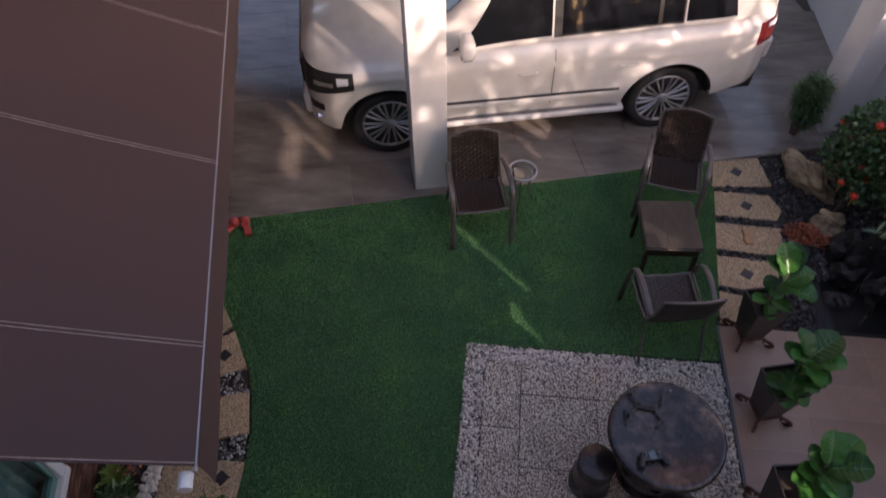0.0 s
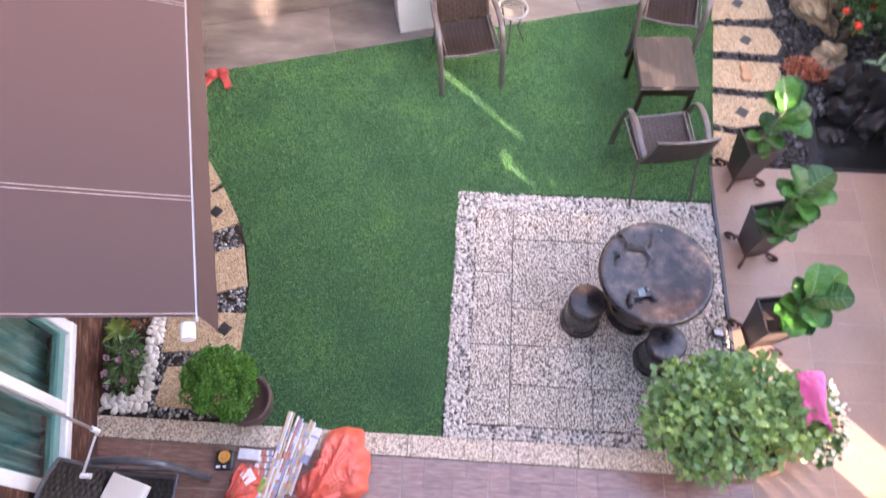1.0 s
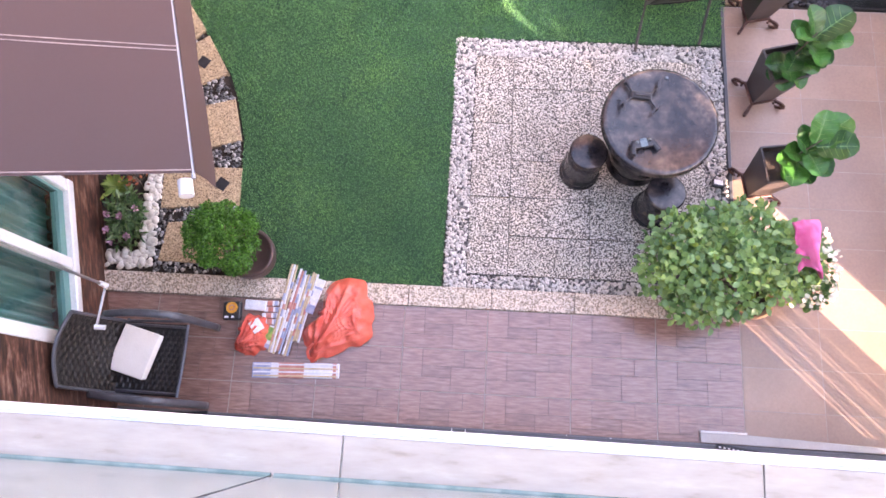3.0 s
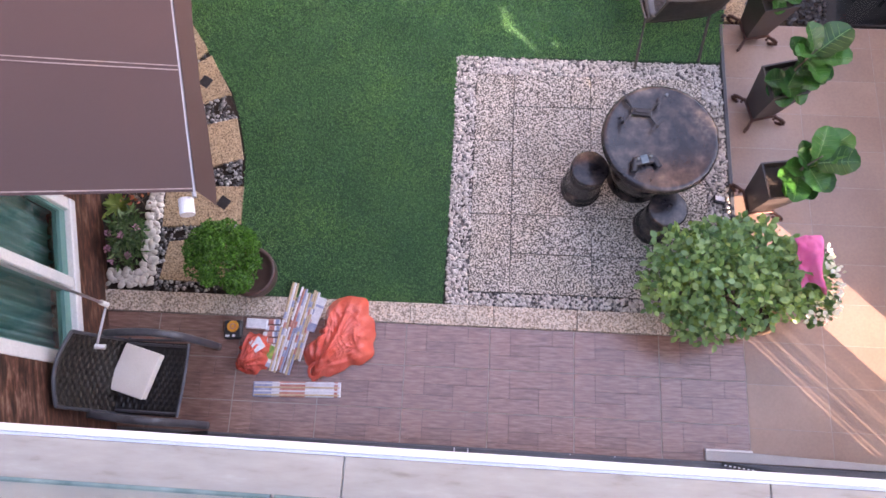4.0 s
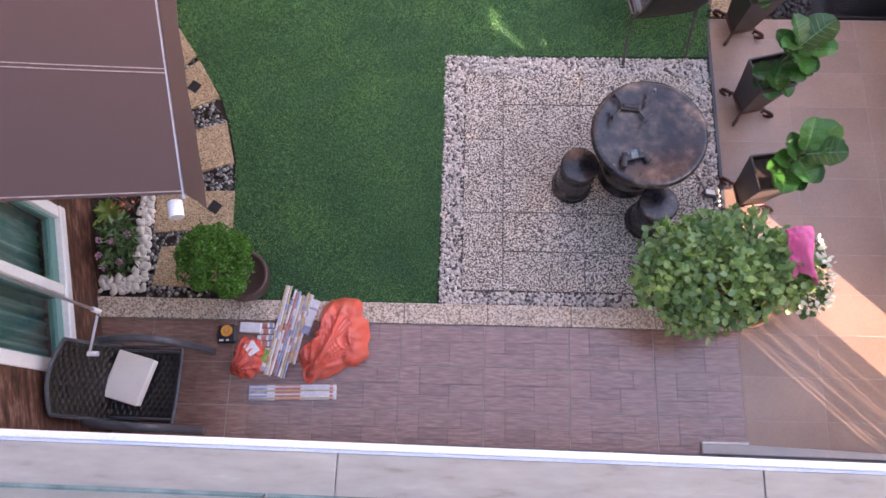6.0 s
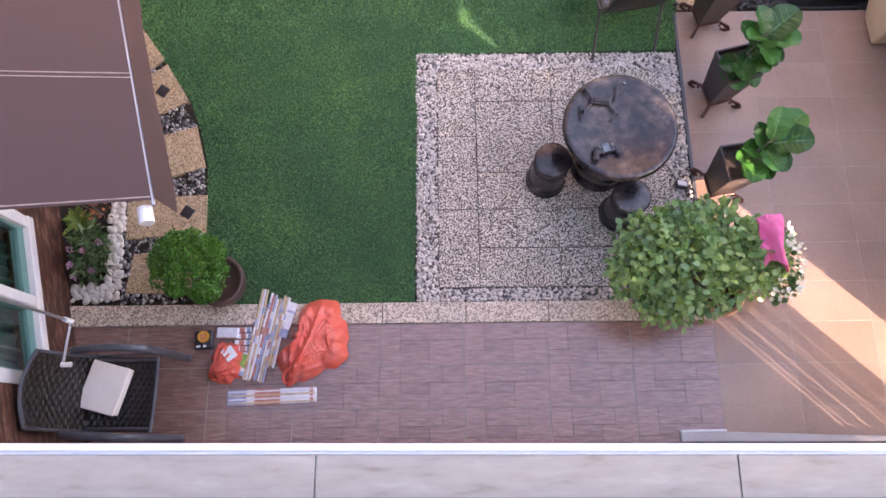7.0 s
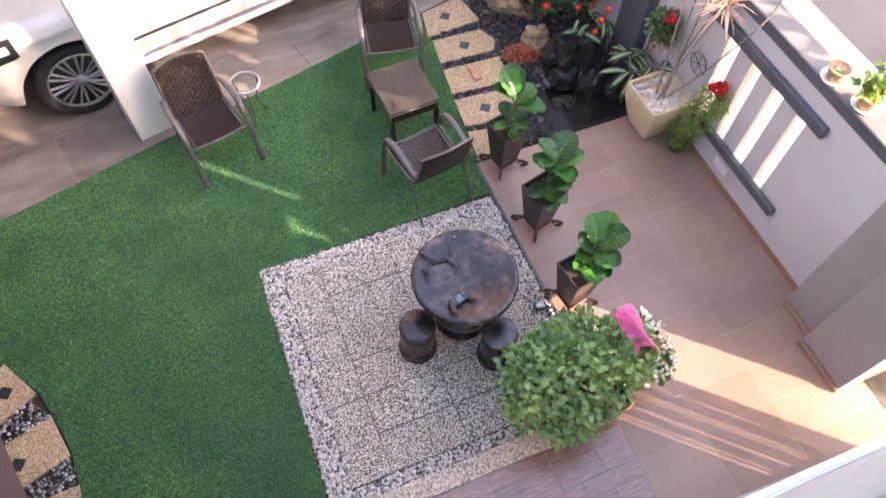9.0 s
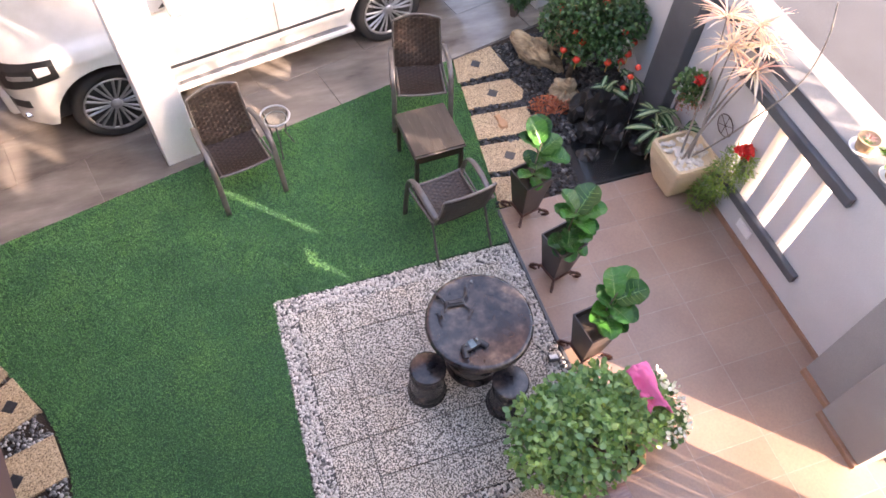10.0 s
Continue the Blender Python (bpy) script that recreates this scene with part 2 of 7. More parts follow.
M["ledge"] = banded("ledge", [(0.22, (0.22, 0.178, 0.145)), (0.40, (0.325, 0.275, 0.235)), (0.6, (0.365, 0.315, 0.272)), (0.8, (0.43, 0.385, 0.345))], 5, rough=0.5, stretch=(1.3, 6, 6), bumps=0.06)
M["sealant"] = surface("sealant", (0.42, 0.48, 0.62), (0.62, 0.64, 0.70), 4, 0.5, bumps=0.1)
M["track_grey"] = surface("track_grey", (0.095, 0.095, 0.105), (0.145, 0.145, 0.155), 4, 0.42, 0.3, bumps=0.05)
M["track_rail"] = surface("track_rail", (0.15, 0.15, 0.16), (0.21, 0.21, 0.22), 6, 0.38, 0.5, bumps=0.03)
M["threshold"] = surface("threshold", (0.36, 0.345, 0.33), (0.46, 0.445, 0.43), 3, 0.55, fine=120, bumps=0.1)
M["silver"] = surface("silver", (0.52, 0.52, 0.54), (0.66, 0.66, 0.68), 8, 0.32, 0.85, bumps=0)
M["alu_grey"] = surface("alu_grey", (0.36, 0.36, 0.37), (0.45, 0.45, 0.46), 6, 0.4, 0.3, bumps=0)
M["wicker"] = surface("wicker", (0.016, 0.0075, 0.005), (0.042, 0.021, 0.013), 30, 0.36, fine=200, bumps=0.2, vary=0.4, island=True)
M["wicker_black"] = surface("wicker_black", (0.010, 0.0075, 0.007), (0.027, 0.019, 0.016), 30, 0.33, fine=200, bumps=0.2, vary=0.4, island=True)
# near-black backing: the shade in the weave's gaps, put into the colour
M["wicker_gap_shade"] = surface("wicker_gap_shade", (0.006, 0.005, 0.005), (0.012, 0.009, 0.008), 30, 0.6, fine=200, bumps=0.2)
M["wicker_frame"] = surface("wicker_frame", (0.085, 0.075, 0.070), (0.15, 0.135, 0.126), 10, 0.40, 0.3, bumps=0.05)
M["dark_frame"] = surface("dark_frame", (0.06, 0.063, 0.075), (0.11, 0.115, 0.13), 10, 0.35, 0.2, bumps=0.05)
M["table_wood"] = banded("table_wood", [(0.2, (0.022, 0.018, 0.016)), (0.5, (0.040, 0.034, 0.030)), (0.8, (0.068, 0.058, 0.052))], 8, rough=0.30, stretch=(5, 0.8, 1), bumps=0.1)
M["bronze_stone"] = banded("bronze_stone", [(0.32, (0.007, 0.007, 0.010)), (0.47, (0.020, 0.018, 0.021)), (0.57, (0.050, 0.040, 0.038)), (0.66, (0.10, 0.078, 0.066)), (0.76, (0.20, 0.155, 0.125))], 7.5, rough=0.24, bumps=0.12)
M["black_plastic"] = surface("black_plastic", (0.012, 0.012, 0.014), (0.03, 0.03, 0.034), 20, 0.35)
M["grey_plastic"] = surface("grey_plastic", (0.08, 0.10, 0.11), (0.14, 0.165, 0.175), 20, 0.4)
M["pot_brown"] = surface("pot_brown", (0.025, 0.019, 0.017), (0.048, 0.036, 0.033), 5, 0.4, fine=60, bumps=0.1)
M["iron_brown"] = surface("iron_brown", (0.05, 0.02, 0.015), (0.12, 0.05, 0.035), 12, 0.4, 0.3)
M["clay_dark"] = surface("clay_dark", (0.06, 0.035, 0.03), (0.13, 0.08, 0.07), 6, 0.45)
M["clay_tan"] = surface("clay_tan", (0.28, 0.17, 0.09), (0.46, 0.31, 0.18), 14, 0.75, fine=90, bumps=0.3)
M["leaf_rosy"] = leafy("leaf_rosy", (0.30, 0.16, 0.12), (0.48, 0.24, 0.20), 0.4, 0.15)
M["terracotta"] = surface("terracotta", (0.42, 0.22, 0.11), (0.56, 0.32, 0.18), 8, 0.7)
M["beige_pot"] = surface("beige_pot", (0.62, 0.48, 0.30), (0.74, 0.60, 0.41), 3.5, 0.6, fine=60, bumps=0.1)
M["white_pot"] = surface("white_pot", (0.7, 0.68, 0.64), (0.8, 0.78, 0.75), 5, 0.5)
M["leaf_big"] = leafy("leaf_big", (0.008, 0.062, 0.014), (0.038, 0.165, 0.028), 0.34, 0.14, per_object=True)
M["leaf_big"].node_tree.nodes["Principled BSDF"].inputs["Specular IOR Level"].default_value = 0.35
M["leaf_bush"] = leafy("leaf_bush", (0.03, 0.095, 0.03), (0.12, 0.22, 0.075), 0.35, 0.15)
M["leaf_shrub"] = leafy("leaf_shrub", (0.068, 0.172, 0.062), (0.27, 0.44, 0.175), 0.34, 0.25, patches=5)
M["leaf_lime"] = leafy("leaf_lime", (0.010, 0.080, 0.007), (0.080, 0.29, 0.026), 0.5, 0.15)
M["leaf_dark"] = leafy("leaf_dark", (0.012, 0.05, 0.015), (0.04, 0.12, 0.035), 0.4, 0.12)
M["leaf_pale"] = leafy("leaf_pale", (0.10, 0.20, 0.04), (0.26, 0.36, 0.08), 0.5, 0.25)
M["leaf_pink"] = leafy("leaf_pink", (0.58, 0.30, 0.28), (0.82, 0.70, 0.56), 0.45, 0.25)
M["leaf_stripe"] = leafy("leaf_stripe", (0.22, 0.32, 0.18), (0.38, 0.48, 0.30), 0.4, 0.15)
M["leaf_rust"] = leafy("leaf_rust", (0.28, 0.06, 0.03), (0.50, 0.16, 0.08), 0.5, 0.1)
M["petal_pink"] = leafy("petal_pink", (0.40, 0.18, 0.32), (0.55, 0.32, 0.46), 0.5, 0.2)
M["petal_white"] = leafy("petal_white", (0.7, 0.7, 0.68), (0.85, 0.85, 0.82), 0.5, 0.2)
M["petal_red"] = leafy("petal_red", (0.55, 0.012, 0.012), (0.80, 0.04, 0.03), 0.5, 0.15)
M["bark"] = surface("bark", (0.10, 0.075, 0.055), (0.24, 0.19, 0.15), 20, 0.85, fine=90, bumps=0.6)
M["twig"] = surface("twig", (0.22, 0.19, 0.16), (0.34, 0.30, 0.26), 20, 0.8, fine=90, bumps=0.4)
M["rock_tan"] = banded("rock_tan", [(0.25, (0.07, 0.05, 0.035)), (0.45, (0.24, 0.175, 0.11)), (0.6, (0.42, 0.32, 0.20)), (0.8, (0.58, 0.48, 0.34))], 5, rough=0.85, stretch=(1.2, 1.0, 5), bumps=0.8)
M["rock_black"] = surface("rock_black", (0.003, 0.003, 0.0035), (0.012, 0.012, 0.013), 7, 0.55, fine=50, bumps=0.6, dist=0.01)
M["water"] = glassy("water", (0.5, 0.55, 0.55), 0.06)
M["water"].node_tree.nodes["Principled BSDF"].inputs["IOR"].default_value = 1.33
M["lantern_red"] = surface("lantern_red", (0.55, 0.018, 0.012), (0.72, 0.07, 0.02), 20, 0.35, bumps=0)
M["gold"] = surface("gold", (0.6, 0.36, 0.06), (0.75, 0.5, 0.12), 20, 0.35, 0.4, bumps=0)
M["cloth_pink"] = surface("cloth_pink", (0.88, 0.13, 0.33), (0.95, 0.24, 0.44), 8, 0.85, fine=300, bumps=0.4)
M["red_plastic"] = film("red_plastic", (0.95, 0.125, 0.075))
M["rubber_red"] = surface("rubber_red", (0.50, 0.06, 0.05), (0.62, 0.10, 0.09), 8, 0.6)
M["cream"] = surface("cream", (0.80, 0.74, 0.67), (0.88, 0.83, 0.77), 5, 0.7, fine=200, bumps=0.2)
M["paper_white"] = surface("paper_white", (0.66, 0.68, 0.72), (0.80, 0.82, 0.85), 20, 0.5, bumps=0)
M["paper_blue"] = surface("paper_blue", (0.22, 0.28, 0.46), (0.42, 0.48, 0.62), 30, 0.45, bumps=0)
M["paper_red"] = surface("paper_red", (0.48, 0.14, 0.11), (0.62, 0.32, 0.26), 30, 0.45, bumps=0)
M["paper_tan"] = surface("paper_tan", (0.50, 0.38, 0.22), (0.66, 0.53, 0.36), 30, 0.6, bumps=0)
M["paper_green"] = surface("paper_green", (0.12, 0.32, 0.07), (0.40, 0.50, 0.12), 25, 0.45, bumps=0)
M["paper_orange"] = surface("paper_orange", (0.75, 0.25, 0.02), (0.85, 0.40, 0.05), 25, 0.45, bumps=0)
M["car_white"] = surface("car_white", (0.66, 0.64, 0.60), (0.70, 0.685, 0.65), 0.8, 0.22, fine=5, bumps=0, rough_var=0.03, coat=0.8)
M["car_glass"] = surface("car_glass", (0.006, 0.007, 0.009), (0.012, 0.013, 0.016), 2, 0.05, bumps=0, rough_var=0.02)
M["car_black"] = surface("car_black", (0.012, 0.012, 0.013), (0.025, 0.025, 0.027), 4, 0.45, bumps=0)
M["tyre"] = surface("tyre", (0.010, 0.010, 0.011), (0.022, 0.022, 0.023), 12, 0.8, fine=90, bumps=0.3)
M["rim"] = surface("rim", (0.40, 0.40, 0.41), (0.54, 0.54, 0.55), 12, 0.34, 0.75, bumps=0)
M["chrome"] = surface("chrome", (0.62, 0.62, 0.63), (0.72, 0.72, 0.73), 8, 0.15, 1.0, bumps=0, rough_var=0.05)
M["tail_red"] = surface("tail_red", (0.10, 0.008, 0.008), (0.2, 0.015, 0.012), 8, 0.15, bumps=0)
M["lamp_clear"] = surface("lamp_clear", (0.7, 0.72, 0.74), (0.85, 0.86, 0.88), 8, 0.1, bumps=0)
M["table_glass"] = glassy("table_glass", (0.86, 0.90, 0.88), 0.04)
M["asphalt"] = surface("asphalt", (0.034, 0.035, 0.040), (0.054, 0.056, 0.063), 1.2, 0.9, fine=180, bumps=0.5)
M["pavement"] = surface("pavement", (0.12, 0.118, 0.118), (0.26, 0.252, 0.25), 1.9, 0.85, fine=150, bumps=0.3)
M["screen_grey"] = surface("screen_grey", (0.07, 0.11, 0.13), (0.13, 0.18, 0.20), 20, 0.3, bumps=0)

# ---- mesh helpers ----


def obj(name, bm, mat, parent=None, label="", smooth=False, m=None):
    me = bpy.data.meshes.new(name)
    bm.to_mesh(me)
    bm.free()
    me.materials.append(M[mat])
    if smooth:
        me.polygons.foreach_set("use_smooth", [True] * len(me.polygons))
    ob = new(name, me)
    if parent is not None:
        ob.parent = parent
    if m is not None:
        ob.matrix_basis = m
    if label:
        ob["label"] = label
    return ob


def part(name, bm, mat, parent, label="", smooth=False, m=None):
    return obj(name, bm, mat, parent, label, smooth, m)


def thing(name, label, category, m=None, group="", kind=""):
    e = new(name)
    e.empty_display_size = 0.1
    if m is not None:
        e.matrix_basis = m
    return tagged(e, label, category, group, kind)


def box(bm, lo, hi, bevel=0.0, m=None, seg=1):
    r = bmesh.ops.create_cube(bm, size=1.0)
    vs = r["verts"]
    lo, hi = Vector(lo), Vector(hi)
    for v in vs:
        v.co = Vector(((lo[i] + hi[i]) / 2 + v.co[i] * (hi[i] - lo[i]) for i in range(3)))
    if bevel:
        es = list({e for v in vs for e in v.link_edges})
        r = bmesh.ops.bevel(bm, geom=es, offset=bevel, segments=seg, affect="EDGES", profile=0.5)
        vs = list({v for f in r["faces"] for v in f.verts} | {v for v in vs if v.is_valid})
    if m is not None:
        bmesh.ops.transform(bm, matrix=m, verts=[v for v in vs if v.is_valid])
    return vs


def boxbm(lo, hi, bevel=0.0, m=None, seg=1):
    bm = bmesh.new()
    box(bm, lo, hi, bevel, m, seg)
    return bm


def prism(bm, pts, z0, z1, bevel=0.0):
    """An upright slab over a plan outline."""
    bot = [bm.verts.new((x, y, z0)) for x, y in pts]
    top = [bm.verts.new((x, y, z1)) for x, y in pts]
    n = len(pts)
    ftop = bm.faces.new(top)
    bm.faces.new(bot[::-1])
    for i in range(n):
        bm.faces.new((bot[i], bot[(i + 1) % n], top[(i + 1) % n], top[i]))
    bmesh.ops.recalc_face_normals(bm, faces=bm.faces[:])
    if bevel:
        bmesh.ops.bevel(bm, geom=list(ftop.edges), offset=bevel, segments=1, affect="EDGES")


def lathe(bm, prof, seg=32, m=None, cap=True):
    """A turned body from (radius, height) pairs."""
    rings = []
    for r, z in prof:
        rings.append([bm.verts.new((r * math.cos(2 * math.pi * i / seg), r * math.sin(2 * math.pi * i / seg), z)) for i in range(seg)])
    for a, b in zip(rings, rings[1:]):
        for i in range(seg):
            bm.faces.new((a[i], a[(i + 1) % seg], b[(i + 1) % seg], b[i]))
    if cap:
        bm.faces.new(rings[0][::-1])
        bm.faces.new(rings[-1])
    if m is not None:
        bmesh.ops.transform(bm, matrix=m, verts=[v for r in rings for v in r])


def lathebm(prof, seg=32, m=None, cap=True):
    bm = bmesh.new()
    lathe(bm, prof, seg, m, cap)
    return bm


def tube(bm, pts, r, seg=8, flat=1.0, r_end=None, wide=None):
    """A rod through points; flat squashes it across; r_end tapers it."""
    pts = [Vector(p) for p in pts]
    rings = []
    n = len(pts)
    for i, p in enumerate(pts):
        d = (pts[min(i + 1, n - 1)] - pts[max(i - 1, 0)]).normalized()
        up = Vector((0, 0, 1)) if abs(d.z) < 0.92 else Vector((1, 0, 0))
        a = d.cross(up).normalized() if wide is None else Vector(wide)
        b = a.cross(d).normalized()
        rr = r if r_end is None else r + (r_end - r) * i / (n - 1)
        rings.append([bm.verts.new(p + a * (rr * math.cos(2 * math.pi * k / seg)) + b * (rr * flat * math.sin(2 * math.pi * k / seg))) for k in range(seg)])
    for a, b in zip(rings, rings[1:]):
        for k in range(seg):
            bm.faces.new((a[k], a[(k + 1) % seg], b[(k + 1) % seg], b[k]))
    bm.faces.new(rings[0][::-1])
    bm.faces.new(rings[-1])


def tubebm(pts, r, seg=8, flat=1.0, r_end=None, wide=None):
    bm = bmesh.new()
    tube(bm, pts, r, seg, flat, r_end, wide)
    return bm


def arc(fn, a, b, n):
    return [fn(a + (b - a) * i / n) for i in range(n + 1)]


def mesh_obj(name, verts, faces, mat, parent=None, smooth=False):
    me = bpy.data.meshes.new(name)
    me.from_pydata(verts, [], faces)
    me.materials.append(M[mat])
    if smooth:
        me.polygons.foreach_set("use_smooth", [True] * len(me.polygons))
    ob = new(name, me)
    if parent is not None:
        ob.parent = parent
    return ob


rng = random.Random(7)


def rock_mesh(name, mat, size, seed, rough=0.25, sub=3):
    bm = bmesh.new()
    bmesh.ops.create_icosphere(bm, subdivisions=sub, radius=1)
    off = Vector((seed * 7.3, seed * 3.1, seed * 1.7))
    for v in bm.verts:
        k = 1 + rough * noise.noise(v.co * 1.3 + off) * 1.6 + rough * 0.5 * noise.noise(v.co * 4 + off)
        v.co = Vector((v.co.x * size[0] * k, v.co.y * size[1] * k, v.co.z * size[2] * k))
    me = bpy.data.meshes.new(name)
    bm.to_mesh(me)
    bm.free()
    me.materials.append(M[mat])
    return me


ICO = None


def gravel(name, mat, spots, size, flat=0.55, parent=None, spread=0.4):
    """Many loose stones in one mesh; spots: (x, y, z) of each."""
    global ICO
    if ICO is None:
        bm = bmesh.new()
        bmesh.ops.create_icosphere(bm, subdivisions=1, radius=1)
        ICO = ([v.co.copy() for v in bm.verts], [[v.index for v in f.verts] for f in bm.faces])
        bm.free()
    V, F = [], []
    for x, y, z in spots:
        s = size * rng.uniform(1 - spread, 1 + spread)
        e = rng.uniform(0.5, 0.95)
        a = rng.uniform(0, math.pi)
        ca, sa = math.cos(a), math.sin(a)
        base = len(V)
        for c in ICO[0]:
            k = rng.uniform(0.85, 1.12)
            px, py = c.x * s * k, c.y * s * e * k
            V.append((x + px * ca - py * sa, y + px * sa + py * ca, z + c.z * s * flat * k))
        F += [[base + i for i in f] for f in ICO[1]]
    return mesh_obj(name, V, F, mat, parent, smooth=True)


def leaf_shape(length, width, cup=0.2, droop=0.3, n=3, tip=1.0):
    """Rows of (left, mid, right) for a leaf that grows along +x, its face up."""
    V, F = [], []
    for i in range(n + 1):
        u = i / n
        w = width * 0.5 * (math.sin(math.pi * min(1, u * 0.92 + 0.06)) ** 0.75) * (1 if u < 1 else 0.15 * tip)
        x = length * u * (1 - 0.15 * droop * u)
        z = -droop * length * u * u
        V += [Vector((x, w, z + cup * w)), Vector((x, 0, z)), Vector((x, -w, z + cup * w))]
    for i in range(n):
        a = 3 * i
        F += [(a, a + 1, a + 4, a + 3), (a + 1, a + 2, a + 5, a + 4)]
    return V, F


def leaves(name, mat, places, parent=None, shape=None, smooth=True):
    """Leaves in one mesh; places: (position, outward direction, size, twist)."""
    SV, SF = shape
    V, F = [], []
    for p, d, s, tw in places:
        q = Vector(d).to_track_quat("X", "Z").to_matrix().to_4x4() @ Matrix.Rotation(tw, 4, "X")
        m = Matrix.Translation(p) @ q @ Matrix.Scale(s, 4)
        base = len(V)
        V += [tuple(m @ v) for v in SV]
        F += [[base + i for i in f] for f in SF]
    return mesh_obj(name, V, F, mat, parent, smooth)


def rand_dir(r, up=0.0):
    z = r.uniform(-1, 1)
    a = r.uniform(0, 2 * math.pi)
    s = math.sqrt(1 - z * z)
    return Vector((s * math.cos(a), s * math.sin(a), z + up)).normalized()


# ---- the setting ----
TILT = math.atan2(0.255, 0.967)             # the plot's back edge and the side wing lean by this
U = Vector((-0.255, 0.967, 0))              # along the side wing
NW = Vector((0.967, 0.255, 0))              # out of the side wing's face
W0 = Vector((-2.81, 0.34, 0))


def back_y(x):
    return 3.65 + (x + 2.74) * 0.2642


ground = obj("ground", boxbm((-120, -120, -0.30), (120, 120, -0.16)), "pavement")
tagged(ground, "pale grey concrete ground round the plot", "ground", kind="structure")
road = obj("road", boxbm((6.09, -60, -0.158), (13.5, 60, -0.10)), "asphalt")
tagged(road, "worn pale grey asphalt street outside the wall", "road", kind="structure")
apron = obj("pavement", boxbm((3.95, -12, -0.155), (6.09, 12, -0.02), 0.01), "pavement")
tagged(apron, "sunlit pale concrete pavement outside the wall", "pavement", kind="structure")
tagged(obj("pavement", boxbm((6.092, -4.0, -0.098), (7.2, 2.45, -0.02), 0.01), "pavement"), "pale concrete gate crossing beside the street", "pavement", kind="structure")
base = obj("floor", boxbm((-8, -3.0, -0.155), (3.95, 12, -0.035)), "mortar")
tagged(base, "dark cement bed under the paving", "floor", kind="structure")

# lawn: base sheet and blades
LAWN = [(-2.74, 3.65), (2.03, 4.91), (2.0, 4.6), (1.93, 3.9), (1.85, 3.2), (1.76, 2.51), (-0.32, 2.49), (-0.35, 0.46),
        (-1.95, 0.46), (-1.90, 0.9), (-1.91, 1.14), (-1.94, 1.55), (-2.03, 1.88), (-2.12, 2.1), (-2.38, 2.48), (-2.6, 2.82), (-2.9, 3.3)]
bm = bmesh.new()
prism(bm, LAWN, -0.034, 0.004)
lawn = obj("lawn", bm, "turf_base")
tagged(lawn, "dark green artificial turf lawn", "lawn", kind="structure")


def inside(x, y, poly):
    c = False
    for (x1, y1), (x2, y2) in zip(poly, poly[1:] + poly[:1]):
        if (y1 > y) != (y2 > y) and x < (x2 - x1) * (y - y1) / (y2 - y1) + x1:
            c = not c
    return c


def blades(count):
    P = np.array(LAWN)
    r = np.random.RandomState(4)
    xy = np.stack([r.uniform(-2.95, 2.05, count), r.uniform(0.46, 4.92, count)], 1)
    c = np.zeros(count, bool)
    for (x1, y1), (x2, y2) in zip(P, np.roll(P, -1, 0)):
        with np.errstate(divide="ignore", invalid="ignore"):
            c ^= ((y1 > xy[:, 1]) != (y2 > xy[:, 1])) & (xy[:, 0] < (x2 - x1) * (xy[:, 1] - y1) / (y2 - y1) + x1)
    xy = xy[c]
    n = len(xy)
    a, lean, h = r.uniform(0, 2 * np.pi, n), r.uniform(0.002, 0.014, n), r.uniform(0.012, 0.024, n)
    la = r.uniform(0, 2 * np.pi, n)
    w = 0.0028
    V = np.zeros((n, 3, 3))
    V[:, 0, 0], V[:, 0, 1] = xy[:, 0] - w * np.cos(a), xy[:, 1] - w * np.sin(a)
    V[:, 1, 0], V[:, 1, 1] = xy[:, 0] + w * np.cos(a), xy[:, 1] + w * np.sin(a)
    V[:, 2, 0], V[:, 2, 1], V[:, 2, 2] = xy[:, 0] + lean * np.cos(la), xy[:, 1] + lean * np.sin(la), h
    V[:, :2, 2] = 0.003
    me = bpy.data.meshes.new("grass")
    me.vertices.add(3 * n), me.loops.add(3 * n), me.polygons.add(n)
    me.vertices.foreach_set("co", V.reshape(-1))
    me.loops.foreach_set("vertex_index", np.arange(3 * n))
    me.polygons.foreach_set("loop_start", np.arange(0, 3 * n, 3))
    me.update()
    me.materials.append(M["turf"])
    return new("grass", me)


tagged(blades(520000), "short green artificial grass pile of the lawn", "grass", kind="stuff")

# house: balcony slab, ledge and glass, wall below
house = thing("house", "pale upper storey with balcony over a recessed ground floor", "house", kind="structure")
part("wall", boxbm((-6.5, -1.95, -0.03), (3.3, -1.75, 2.75)), "white_paint", house)
part("wall", boxbm((-6.5, -5.2, 3.0), (7.4, -5.0, 8.6)), "white_paint", house)
part("roof", boxbm((-6.6, -9.0, 8.6), (7.5, -4.8, 8.8)), "grey_paint", house)
part("wall", boxbm((3.3, -9.0, -0.03), (3.5, -1.75, 2.75)), "white_paint", house)
ML = Matrix.Translation((-0.2, -0.518, 0)) @ Matrix.Rotation(radians(-0.68), 4, "Z")      # along the balcony's edge
part("slab", boxbm((-6.3, -4.6, 2.81), (3.5, -0.022, 2.985)), "white_paint", house, m=ML)
part("slab", boxbm((-6.5, -5.2, 2.75), (3.3, -0.60, 2.808)), "white_paint", house)
part("edge_strip", boxbm((-6.3, -0.0215, 2.90), (3.5, 0.0, 3.0), 0.004), "white_paint", house, "white painted edge of the balcony slab", m=ML)
part("sealant", boxbm((-6.3, -0.028, 2.986), (3.5, -0.0218, 2.9985)), "sealant", house, "pale blue-grey sealant line", m=ML)
